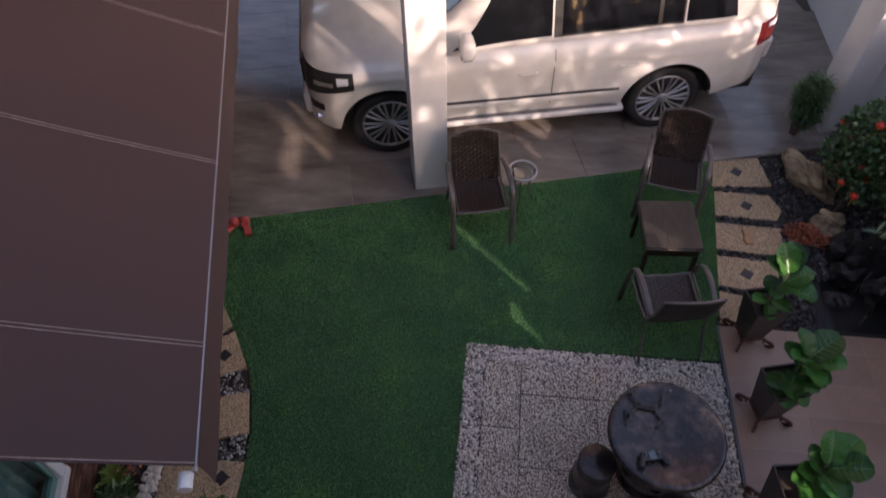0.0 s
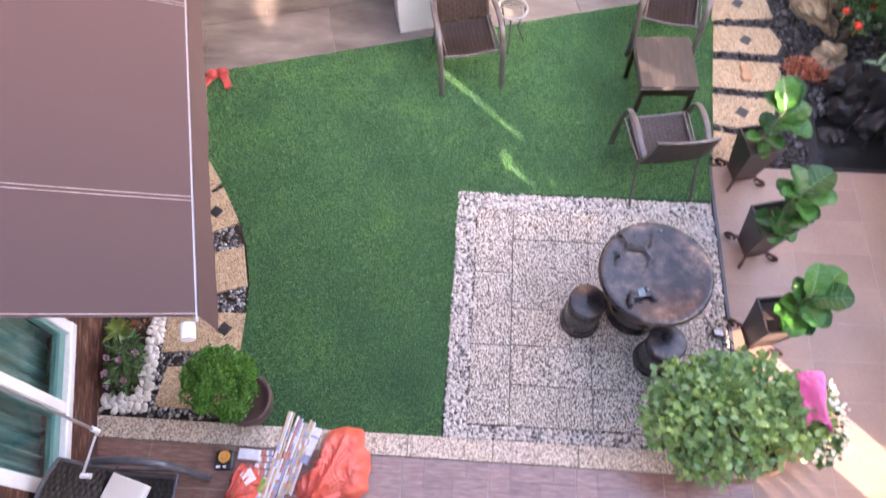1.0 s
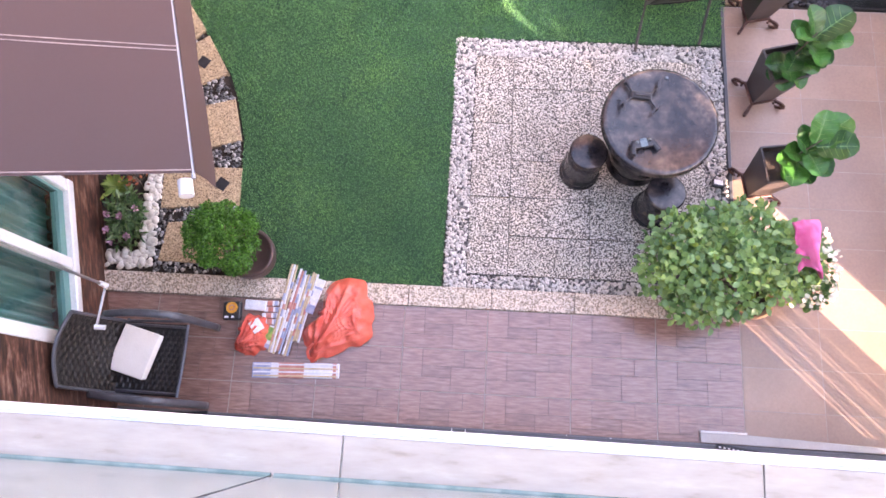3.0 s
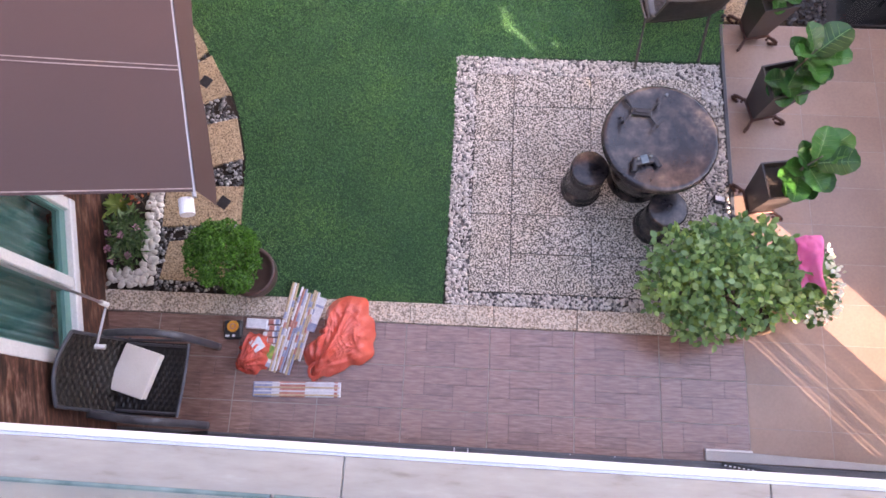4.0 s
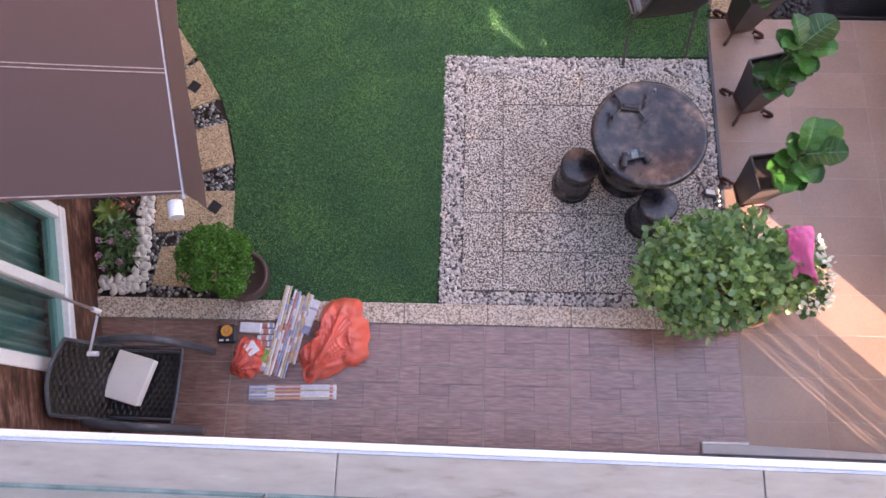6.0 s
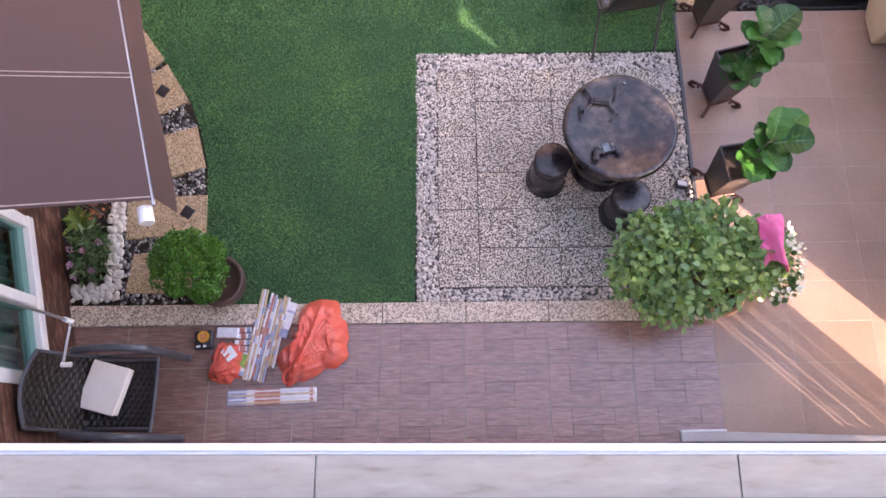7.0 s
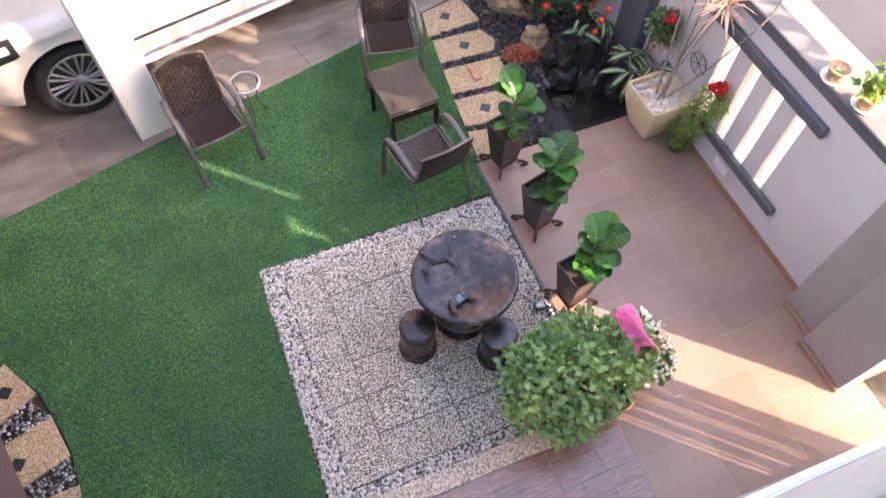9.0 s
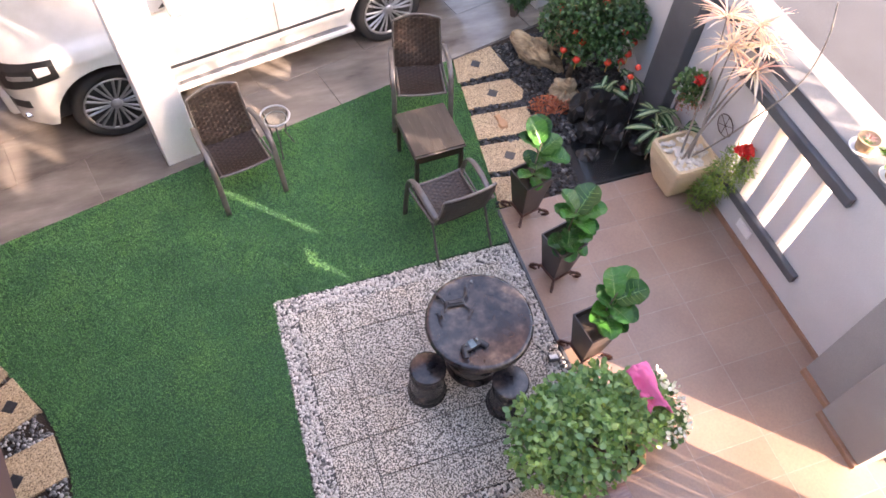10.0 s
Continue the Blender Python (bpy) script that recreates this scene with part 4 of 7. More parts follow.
part("body", boxbm((-0.125, -0.15, 0.0), (0.125, 0.15, 0.055), 0.008, seg=2), "cream", bx)
part("lid", boxbm((-0.128, -0.153, 0.0565), (0.128, 0.153, 0.072), 0.007, seg=2), "cream", bx)

st = thing("side_table", "low dark wooden side table with plank top", "table", pose(1.345, 3.555, 0.02, rz=3))
for i in range(5):
    part("plank", boxbm((-0.235 + 0.094 * i, -0.27, 0.455), (-0.235 + 0.094 * i + 0.0939, 0.27, 0.475), 0.0008), "table_wood", st)
part("rim", boxbm((-0.242, -0.277, 0.440), (0.242, 0.277, 0.4545), 0.003), "wicker_frame", st)
for lo, hi in (((-0.225, -0.262, 0.35), (0.225, -0.245, 0.4395)), ((-0.225, 0.245, 0.35), (0.225, 0.262, 0.4395)),
               ((-0.225, -0.245, 0.35), (-0.208, 0.245, 0.4395)), ((0.208, -0.245, 0.35), (0.225, 0.245, 0.4395))):
    part("apron", boxbm(lo, hi, 0.002), "wicker", st)
for sx in (-1, 1):
    for sy in (-1, 1):
        part("leg", boxbm((sx * 0.212 - 0.018, sy * 0.248 - 0.018, 0.0), (sx * 0.212 + 0.018, sy * 0.248 + 0.018, 0.349), 0.003), "wicker", st)

gt = thing("glass_side_table", "small round glass-topped metal side table", "table", pose(0.055, 4.14, 0.006))
p = part("tabletop", lathebm([(0.0, 0.44), (0.125, 0.44), (0.125, 0.448), (0.0, 0.448)], 40, cap=False), "table_glass", gt, "clear round glass top")
bm = bmesh.new()
tube(bm, [(0.132 * math.cos(2 * math.pi * i / 32), 0.132 * math.sin(2 * math.pi * i / 32), 0.445) for i in range(33)], 0.010, 8)
part("rim", bm, "alu_grey", gt)
bm = bmesh.new()
tube(bm, [(0.10 * math.cos(2 * math.pi * i / 32), 0.10 * math.sin(2 * math.pi * i / 32), 0.40) for i in range(33)], 0.005, 8)
part("brace_ring", bm, "alu_grey", gt)
for a in (0.4, 2.5, 4.6):
    part("leg", tubebm([(0.128 * math.cos(a), 0.128 * math.sin(a), 0.44), (0.07 * math.cos(a), 0.07 * math.sin(a), 0.2), (0.14 * math.cos(a), 0.14 * math.sin(a), 0.0)], 0.007, 8), "wicker_frame", gt)

rt = thing("stone_table", "round dark bronze-glazed stone garden table", "table", pose(1.055, 1.495, 0.014))
part("tabletop", lathebm([(0.0, 0.655), (0.345, 0.655), (0.372, 0.665), (0.385, 0.678), (0.385, 0.690), (0.376, 0.697), (0.382, 0.703), (0.382, 0.712), (0.372, 0.722), (0.352, 0.727), (0.346, 0.724), (0.0, 0.724)], 72, cap=False), "bronze_stone", rt, smooth=True)
part("pedestal", lathebm([(0.17, 0.0), (0.205, 0.0), (0.215, 0.03), (0.205, 0.06), (0.19, 0.075), (0.20, 0.10), (0.235, 0.25), (0.245, 0.36), (0.235, 0.47), (0.20, 0.58), (0.205, 0.61), (0.22, 0.62), (0.22, 0.654), (0.0, 0.654)], 48, cap=False), "bronze_stone", rt, smooth=True)


def stool(m, label):
    s = thing("stone_stool", label, "stool", m, group="stone stools round the table")
    part("seat", lathebm([(0.0, 0.385), (0.120, 0.385), (0.131, 0.392), (0.134, 0.402), (0.131, 0.412), (0.120, 0.418), (0.0, 0.416)], 40, cap=False), "bronze_stone", s, smooth=True)
    part("body", lathebm([(0.0, 0.0), (0.143, 0.0), (0.150, 0.02), (0.147, 0.045), (0.136, 0.052), (0.144, 0.068), (0.140, 0.09), (0.130, 0.105), (0.128, 0.13), (0.126, 0.20), (0.126, 0.28), (0.130, 0.33), (0.120, 0.345), (0.121, 0.36), (0.121, 0.384), (0.0, 0.384)], 40, cap=False), "bronze_stone", s, smooth=True)
    return s


stool(pose(0.645, 1.385, 0.014), "dark bronze-glazed drum stool beside the stone table")
stool(pose(1.18, 1.11, 0.014), "dark bronze-glazed drum stool half under the shrub")

dr = thing("toy_drone", "black folding toy drone lying on the table", "drone", pose(0.925, 1.66, 0.738, rz=-6) @ Matrix.Scale(1.25, 4))
part("body", boxbm((-0.055, -0.02, 0.0), (0.055, 0.02, 0.028), 0.008, seg=2), "black_plastic", dr)
part("shell", boxbm((-0.04, -0.012, 0.0285), (0.045, 0.012, 0.036), 0.004), "black_plastic", dr, "dark top shell")
for sx, sy in ((-1, 1), (1, 1), (-1, -1), (1, -1)):
    arm = part("arm", tubebm([(sx * 0.045, sy * 0.012, 0.016), (sx * 0.085, sy * 0.062, 0.018)], 0.006, 8), "black_plastic", dr)
    part("motor", lathebm([(0.0, 0.0), (0.010, 0.0), (0.010, 0.026), (0.0, 0.026)], 12, pose(sx * 0.085, sy * 0.062, 0.006), cap=False), "black_plastic", dr)
    part("blade", boxbm((-0.045, -0.006, 0.0), (0.045, 0.006, 0.002), 0, pose(sx * 0.085, sy * 0.064, 0.034, rz=70 * sx + 15 * sy)), "black_plastic", dr)
ct = thing("remote_control", "black and grey handheld remote control on the table", "remote", pose(0.935, 1.315, 0.738, rz=14) @ Matrix.Scale(1.3, 4))
part("body", boxbm((-0.055, -0.02, 0.0), (0.055, 0.03, 0.026), 0.010, seg=2), "black_plastic", ct)
for s in (-1, 1):
    part("grip", tubebm([(s * 0.048, 0.005, 0.013), (s * 0.066, -0.045, 0.012)], 0.016, 10), "black_plastic", ct)
    part("stick", lathebm([(0.0, 0.0), (0.009, 0.0), (0.006, 0.012), (0.0, 0.012)], 12, pose(s * 0.032, 0.012, 0.026), cap=False), "grey_plastic", ct)
part("panel", boxbm((-0.018, -0.018, 0.0262), (0.018, 0.028, 0.029), 0.002), "screen_grey", ct)
dial = thing("bottle_cap", "small pale cap standing on the table", "cap", pose(1.10, 1.80, 0.738))
part("cap", lathebm([(0.0, 0.0), (0.011, 0.0), (0.010, 0.016), (0.0, 0.016)], 14, cap=False), "grey_plastic", dial)

sl = thing("solar_lamp", "small black garden spotlight with pale lens", "lamp", pose(1.675, 1.325, 0.03, rx=-25, rz=-10))
part("housing", boxbm((-0.045, -0.035, 0.0), (0.045, 0.035, 0.03), 0.006), "black_plastic", sl)
part("lens", boxbm((-0.034, -0.025, 0.0305), (0.034, 0.025, 0.034), 0.002), "lamp_clear", sl)
part("bracket", tubebm([(-0.055, 0, 0.015), (-0.055, 0, -0.03), (0.055, 0, -0.03), (0.055, 0, 0.015)], 0.005, 6), "black_plastic", sl)

# sandals
for x, y, a in ((-2.70, 3.555, 62), (-2.555, 3.575, 118)):
    s = thing("sandal", "coral red rubber slipper lying on the turf", "sandal", pose(x, y, 0.022, rz=a - 90), group="pair of red slippers")
    bm = bmesh.new()
    prism(bm, [(-0.035, -0.12), (0.03, -0.125), (0.035, -0.05), (0.03, 0.0), (0.045, 0.07), (0.03, 0.12), (-0.01, 0.125), (-0.04, 0.09), (-0.045, 0.04), (-0.03, -0.02)], 0.0, 0.022, 0.006)
    part("sole", bm, "rubber_red", s)
    bm = bmesh.new()
    sheet(bm, [[Vector((0.046 * math.cos(t), y0, 0.02 + 0.045 * math.sin(t))) for t in [math.pi * i / 8 for i in range(9)]] for y0 in (0.01, 0.05, 0.085)], 0.004)
    part("strap", bm, "rubber_red", s, smooth=True)

# ---- packets and bags on the terrace ----
Z = 0.012


def packet(name, label, x, y, rz, size, bands, z=Z, tilt=0):
    """A flat long pack with printed bands: (from, to, material) along its length."""
    t = thing(name, label, "packet", pose(x, y, z, ry=tilt, rz=rz))
    w, l, h = size
    part("pack", boxbm((-w / 2, -l / 2, 0), (w / 2, l / 2, h), min(w, h) * 0.2), "paper_white", t)
    for a, b, mat in bands:
        part("print_band", boxbm((-w / 2 - 0.0008, -l / 2 + l * a, 0.001), (w / 2 + 0.0008, -l / 2 + l * b, h + 0.0012), min(w, h) * 0.2), mat, t)
    return t


def stick_bundle(label, x, y, rz, length, count, mats, z=0.031, r=0.0085):
    t = thing("stick_bundle", label, "sticks", pose(x, y, z, rz=rz))
    for i in range(count):
        xx = (i - (count - 1) / 2) * r * 2.1
        st_ = part("tube", tubebm([(xx, -length / 2 + rng.uniform(-0.01, 0.01), r), (xx, length / 2 + rng.uniform(-0.01, 0.01), r)], r, 8), mats[i % len(mats)], t)
        for k in range(3):
            y0 = -length / 2 + length * rng.uniform(0.05, 0.85)
            part("wrap", tubebm([(xx, y0, r), (xx, y0 + length * 0.08, r)], r * 1.06, 8), ("paper_blue", "paper_red", "paper_white")[(i + k) % 3], t)
    return t


stick_bundle("bundle of pale cardboard tubes with printed wraps", -1.48, 0.24, -9, 0.66, 3, ["paper_tan", "paper_white"])
stick_bundle("bundle of striped red and white paper tubes", -1.425, 0.22, -12, 0.62, 3, ["paper_white", "paper_red", "paper_blue"])
stick_bundle("bundle of long blue and white paper tubes", -1.375, 0.19, -11, 0.60, 3, ["paper_white", "paper_tan", "paper_blue"])
stick_bundle("bundle of tan paper tubes with printed wraps", -1.315, 0.25, -11, 0.52, 3, ["paper_tan", "paper_tan", "paper_white"])
packet("flat_pack", "pale blue and white flat packet", -1.255, 0.33, -16, (0.06, 0.26, 0.016), [(0.0, 0.25, "paper_blue"), (0.7, 0.78, "paper_blue")], z=0.031)
packet("long_pack", "long transparent pack printed red white and blue", -1.345, -0.205, -88, (0.105, 0.62, 0.022),
       [(0.0, 0.22, "paper_blue"), (0.30, 0.60, "paper_red"), (0.92, 0.97, "paper_red")])
for i in range(4):
    part("tube", tubebm([(-0.039 + 0.026 * i, -0.30, 0.020), (-0.039 + 0.026 * i, 0.30, 0.020)], 0.007, 6), "paper_tan" if i % 2 else "paper_white", bpy.data.objects["long_pack"])
for i in range(5):
    packet("small_pack", "small blue and red cracker packet", -1.575 + 0.01 * (i % 2), 0.085 + 0.045 * i, 92, (0.036, 0.115, 0.018), [(0.05, 0.3, "paper_blue"), (0.38, 0.75, "paper_red")])
t = packet("box", "black box with an orange swirl print", -1.845, 0.195, 4, (0.125, 0.135, 0.05), [])
for ch in t.children:
    ch.data.materials[0] = M["black_plastic"]
bm = bmesh.new()
lathe(bm, [(0.0, 0.0505), (0.042, 0.0505), (0.040, 0.0525), (0.0, 0.0525)], 24, pose(0.0, 0.02, 0), cap=False)
part("print_disc", bm, "paper_orange", t)
part("print_disc", lathebm([(0.014, 0.0526), (0.022, 0.0526), (0.020, 0.0535), (0.014, 0.0535)], 20, pose(0.0, 0.02, 0), cap=False), "paper_red", t)
part("print_bar", boxbm((-0.05, -0.055, 0.0505), (-0.02, -0.04, 0.052)), "paper_white", t)
part("print_bar", boxbm((0.0, -0.055, 0.0505), (0.02, -0.04, 0.052)), "paper_white", t)
packet("white_box", "small white carton with grey print", -1.685, 0.245, 88, (0.075, 0.155, 0.03), [])
packet("green_pack", "green and yellow printed card packet", -1.545, 0.015, -20, (0.085, 0.16, 0.012), [(0.35, 0.95, "paper_green"), (0.0, 0.2, "paper_blue")], z=0.03)
packet("card", "pale blue card leaning on a red bag", -1.635, 0.085, 38, (0.08, 0.09, 0.006), [], z=0.125, tilt=8)


def bag(name, label, x, y, h, seed, outline, mat="red_plastic"):
    """A crumpled thin plastic bag lying on the floor, with soft folds."""
    bm = bmesh.new()
    n, rings = 128, 30
    ring_v = []
    off = Vector((seed * 3.7, seed * 1.3, 0))

    knot = Vector((math.cos(math.radians(238)), math.sin(math.radians(238)), 0)) * outline(math.radians(238)) * 0.9

    def fold(v, k):
        return 1 - min(1, 1.7 * abs(noise.noise(v * k)))
    for k in range(rings + 1):
        u = k / rings
        line = []
        for i in range(n):
            a = 2 * math.pi * i / n
            rad = outline(a) * (1 - u)
            px, py = rad * math.cos(a), rad * math.sin(a)
            f = Vector((px * 4 + 0.6 * py, py * 3, 0)) + off
            warp = f + Vector((noise.noise(f * 1.7), noise.noise(f * 1.7 + Vector((9, 2, 0))), 0)) * 0.5
            dx, dy = px - knot.x, py - knot.y
            away = math.hypot(dx, dy)
            ray = Vector((math.atan2(dy, dx) * 2.6, away * 0.9, 0)) + off
            near = max(0.0, 1 - away / 0.55)
            z = h * math.sin(min(1, u * 2.1) * math.pi / 2) * (0.34 + 0.34 * fold(warp, 0.6) + (0.16 + 0.22 * near) * fold(ray, 1.6) ** 2 + 0.10 * fold(warp, 2.4) ** 3 + (0.05 + 0.10 * near) * fold(ray, 4.5) ** 3 + 0.05 * fold(warp, 7.0) ** 4)
            line.append(bm.verts.new((px, py, max(0.002, z))))
        ring_v.append(line)
    for a, b in zip(ring_v, ring_v[1:]):
        for i in range(n):
            bm.faces.new((a[i], a[(i + 1) % n], b[(i + 1) % n], b[i]))
    bmesh.ops.remove_doubles(bm, verts=bm.verts[:], dist=0.0005)
    bmesh.ops.recalc_face_normals(bm, faces=bm.faces[:])
    t = thing(name, label, "bag", pose(x, y, 0.031 if y > 0.1 else Z))
    part("body", bm, mat, t, smooth=True)
    tip = math.radians(238)
    d = Vector((math.cos(tip), math.sin(tip), 0))
    side = Vector((-d.y, d.x, 0))
    r0 = outline(tip)
    loop = [d * (r0 * 0.70) - side * 0.03 + Vector((0, 0, h * 0.55)), d * (r0 * 0.86) - side * 0.04 + Vector((0, 0, h * 0.42)), d * (r0 * 0.97) - side * 0.005 + Vector((0, 0, h * 0.22)),
            d * (r0 * 0.90) + side * 0.035 + Vector((0, 0, h * 0.38)), d * (r0 * 0.72) + side * 0.03 + Vector((0, 0, h * 0.55))]
    part("handle", tubebm(smooth_line(loop, 5), 0.011, 8, 0.3), mat, t, smooth=True)
    return t


def outline_of(pts):
    """Radius by angle through (degrees, radius) pairs, smoothed."""
    pts = sorted(pts)
    pts = [(pts[-1][0] - 360, pts[-1][1])] + pts + [(pts[0][0] + 360, pts[0][1])]

    def fn(a):
        d = math.degrees(a) % 360
        for (a0, r0), (a1, r1) in zip(pts, pts[1:]):
            if a0 <= d <= a1:
                k = (d - a0) / (a1 - a0)
                k = k * k * (3 - 2 * k)
                return r0 + (r1 - r0) * k + 0.008 * math.sin(7 * a) + 0.006 * math.sin(13 * a + 1)
        return pts[0][1]
    return fn


bag("plastic_bag", "large crumpled translucent red plastic bag", -1.06, 0.18, 0.15, 1,
    outline_of([(2, 0.235), (40, 0.26), (65, 0.315), (96, 0.295), (119, 0.23), (150, 0.16), (175, 0.155), (209, 0.30), (228, 0.30), (241, 0.385), (250, 0.30), (283, 0.225), (336, 0.26)]))
bag("plastic_bag", "small crumpled red plastic bag round its contents", -1.675, 0.045, 0.13, 2,
    outline_of([(0, 0.11), (60, 0.13), (110, 0.14), (180, 0.11), (235, 0.17), (290, 0.15)]))

# ---- car ----
def car():
    f = Vector((-0.974, -0.2262, 0))
    left = Vector((0.2262, -0.974, 0))
    mid = Vector((0.09, 5.0875, 0)) - left * 0.93
    m = Matrix.Translation(mid) @ Matrix(((f.x, left.x, 0, 0), (f.y, left.y, 0, 0), (0, 0, 1, 0), (0, 0, 0, 1)))
    C = thing("car", "large white off-road station wagon parked in the porch", "car", m)
    FA, RA, R = 1.425, -1.425, 0.485           # axles, arch radius
    XF, XR = 2.22, -2.62

    def lerp(tab, x):
        for (x0, v0), (x1, v1) in zip(tab, tab[1:]):
            if x <= x1:
                k = max(0.0, min(1.0, (x - x0) / (x1 - x0)))
                return v0 + (v1 - v0) * k
        return tab[-1][1]
    halfw = [(XR, 0.50), (XR + 0.06, 0.66), (XR + 0.16, 0.79), (XR + 0.32, 0.89), (XR + 0.55, 0.955), (-1.85, 0.982), (-1.0, 0.985), (0.6, 0.985), (1.5, 0.985), (1.80, 0.97), (1.96, 0.935), (2.09, 0.87), (2.17, 0.79), (XF, 0.66)]
    sill = [(XR, 0.52), (XR + 0.25, 0.44), (RA - 0.5, 0.42), (RA + 0.5, 0.40), (FA - 0.5, 0.40), (FA + 0.5, 0.38), (2.0, 0.36), (XF, 0.42)]
    shoulder = [(XR, 1.14), (XR + 0.2, 1.22), (-1.2, 1.21), (0.0, 1.17), (0.9, 1.13), (1.2, 1.13), (1.8, 1.12), (2.05, 1.10), (2.16, 1.07), (XF, 1.02)]
    deck = [(XR, 1.18), (XR + 0.2, 1.27), (-1.2, 1.26), (0.0, 1.22), (0.85, 1.18), (1.15, 1.23), (1.6, 1.25), (1.9, 1.23), (2.08, 1.18), (2.17, 1.11), (XF, 1.03)]
    xs = [XR + (XF - XR) * i / 150 for i in range(151)]
    for side, nm in ((1, "side_panel"), (-1, "side_panel")):
        bm = bmesh.new()
        cols = []
        for x in xs:
            lo = lerp(sill, x)
            for ax in (FA, RA):
                d = abs(x - ax)
                if d < R:
                    lo = max(lo, 0.385 + math.sqrt(R * R - d * d))
            hi = lerp(shoulder, x)
            w = lerp(halfw, x)
            flare = sum(0.03 * max(0, 1 - (abs(x - ax) / (R + 0.16)) ** 4) for ax in (FA, RA))
            ring = []
            for k in range(13):
                u = k / 12
                z = lo + (hi - lo) * u
                tuck = 0.05 * max(0, (0.62 - z) / 0.3) ** 2 + 0.10 * max(0, (z - hi + 0.16) / 0.16) ** 2.2
                crease = 0.012 * math.exp(-((z - 0.98) / 0.03) ** 2) + 0.016 * math.exp(-((z - 0.57) / 0.035) ** 2) * (1 if abs(x) < 0.9 else 0)
                ring.append(bm.verts.new((x, side * (w - tuck + crease + flare * (1 - u)), z)))
            dz = lerp(deck, x)
            for k in range(1, 6):
                u = k / 5
                ring.append(bm.verts.new((x, side * (w - 0.10) * (1 - u), hi + (dz - hi) * math.sin(u * math.pi / 2) + 0.02 * math.sin(u * math.pi))))
            cols.append(ring)
        for a, b in zip(cols, cols[1:]):
            for k in range(len(a) - 1):
                bm.faces.new((a[k], b[k], b[k + 1], a[k + 1]) if side < 0 else (a[k], a[k + 1], b[k + 1], b[k]))
        for ring in (cols[0], cols[-1]):
            c0 = [bm.verts.new((v.co.x, 0, v.co.z)) for v in ring[:13]]
            for k in range(12):
                bm.faces.new((ring[k], ring[k + 1], c0[k + 1], c0[k]))
        bmesh.ops.remove_doubles(bm, verts=bm.verts[:], dist=0.0008)
        bmesh.ops.recalc_face_normals(bm, faces=bm.faces[:])
        part(nm, bm, "car_white", C, smooth=True)
    part("underbody", boxbm((XR + 0.15, -0.80, 0.30), (XF - 0.25, 0.80, 0.60), 0.03), "car_black", C)
    for ax in (FA, RA):
        for s in (-1, 1):
            bm = bmesh.new()
            arch = [(ax + 0.479 * math.cos(math.pi * k / 24), 0.385 + 0.479 * math.sin(math.pi * k / 24)) for k in range(25)]
            arch = [(ax + 0.479, 0.40)] + arch[1:-1] + [(ax - 0.479, 0.40)]
            sheet(bm, [[Vector((x, s * yy, z)) for yy in (0.58, 0.75, 0.93)] for x, z in arch], 0.004)
            sheet(bm, [[Vector((x, s * 0.58, zz)) for zz in (0.40, 0.40 + (z - 0.40) * 0.5 + 0.001, z + 0.002)] for x, z in arch], 0.004)
            part("wheel_well", bm, "car_black", C)
    # upper body
    roofz = [(-2.50, 1.64), (-2.35, 1.84), (-1.9, 1.90), (-0.5, 1.93), (0.1, 1.90), (0.35, 1.84), (0.95, 1.32), (1.12, 1.2)]
    xs2 = [-2.50 + 3.62 * i / 60 for i in range(61)]
    bm = bmesh.new()
    cols = []
    for x in xs2:
        zt, zb = lerp(roofz, x), lerp(deck, x) - 0.03
        wb = lerp(halfw, x) - 0.075
        lean = 0.19 * (zt - zb) / 0.7
        ring = [(x, wb, zb)]
        for k in range(1, 8):
            u = k / 7
            ring.append((x, wb - lean * u, zb + (zt - 0.07 - zb) * u))
        ring += [(x, wb - lean - 0.05, zt - 0.02), (x, wb - lean - 0.14, zt), (x, 0.3, zt + 0.03), (x, 0, zt + 0.035)]
        full = ring + [(a, -b, c) for a, b, c in ring[-2::-1]]
        cols.append([bm.verts.new(p) for p in full])
    for a, b in zip(cols, cols[1:]):
        for k in range(len(a) - 1):
            bm.faces.new((a[k], a[k + 1], b[k + 1], b[k]))
    bm.faces.new(cols[0])
    bmesh.ops.recalc_face_normals(bm, faces=bm.faces[:])
    part("roof", bm, "car_white", C, smooth=True)

    def side_pt(x, u, s, out=0.006):
        zt, zb = lerp(roofz, x), lerp(deck, x) - 0.03
        wb = lerp(halfw, x) - 0.075
        lean = 0.19 * (zt - zb) / 0.7
        return Vector((x, s * (wb - lean * u + out), zb + (zt - 0.07 - zb) * u))
    for s in (-1, 1):
        for x0, x1, sl0, sl1 in ((-1.98, -1.46, 0.12, 0.0), (-1.42, -1.22, 0, 0), (-1.18, -0.26, 0, 0), (-0.16, 0.82, 0, 0.52)):
            bm = bmesh.new()
            n = 12
            rows = []
            for i in range(n + 1):
                line = []
                for k in range(5):
                    u = 0.07 + 0.86 * k / 4
                    a, b = x0 + sl0 * u, x1 - sl1 * u
                    line.append(side_pt(a + (b - a) * i / n, u, s))
                rows.append(line)
            sheet(bm, rows if s > 0 else [r[::-1] for r in rows], 0.004)
            part("side_window", bm, "car_glass", C, "dark tinted side glass", smooth=False)
        bm = bmesh.new()
        sheet(bm, [[side_pt(-1.44 + 1.26 * i / 14, 0.04 + 0.92 * k / 4, s, 0.003) for k in (range(5) if s > 0 else range(4, -1, -1))] for i in range(15)], 0.002)
        part("pillar_trim", bm, "car_black", C, "black window pillar trim")
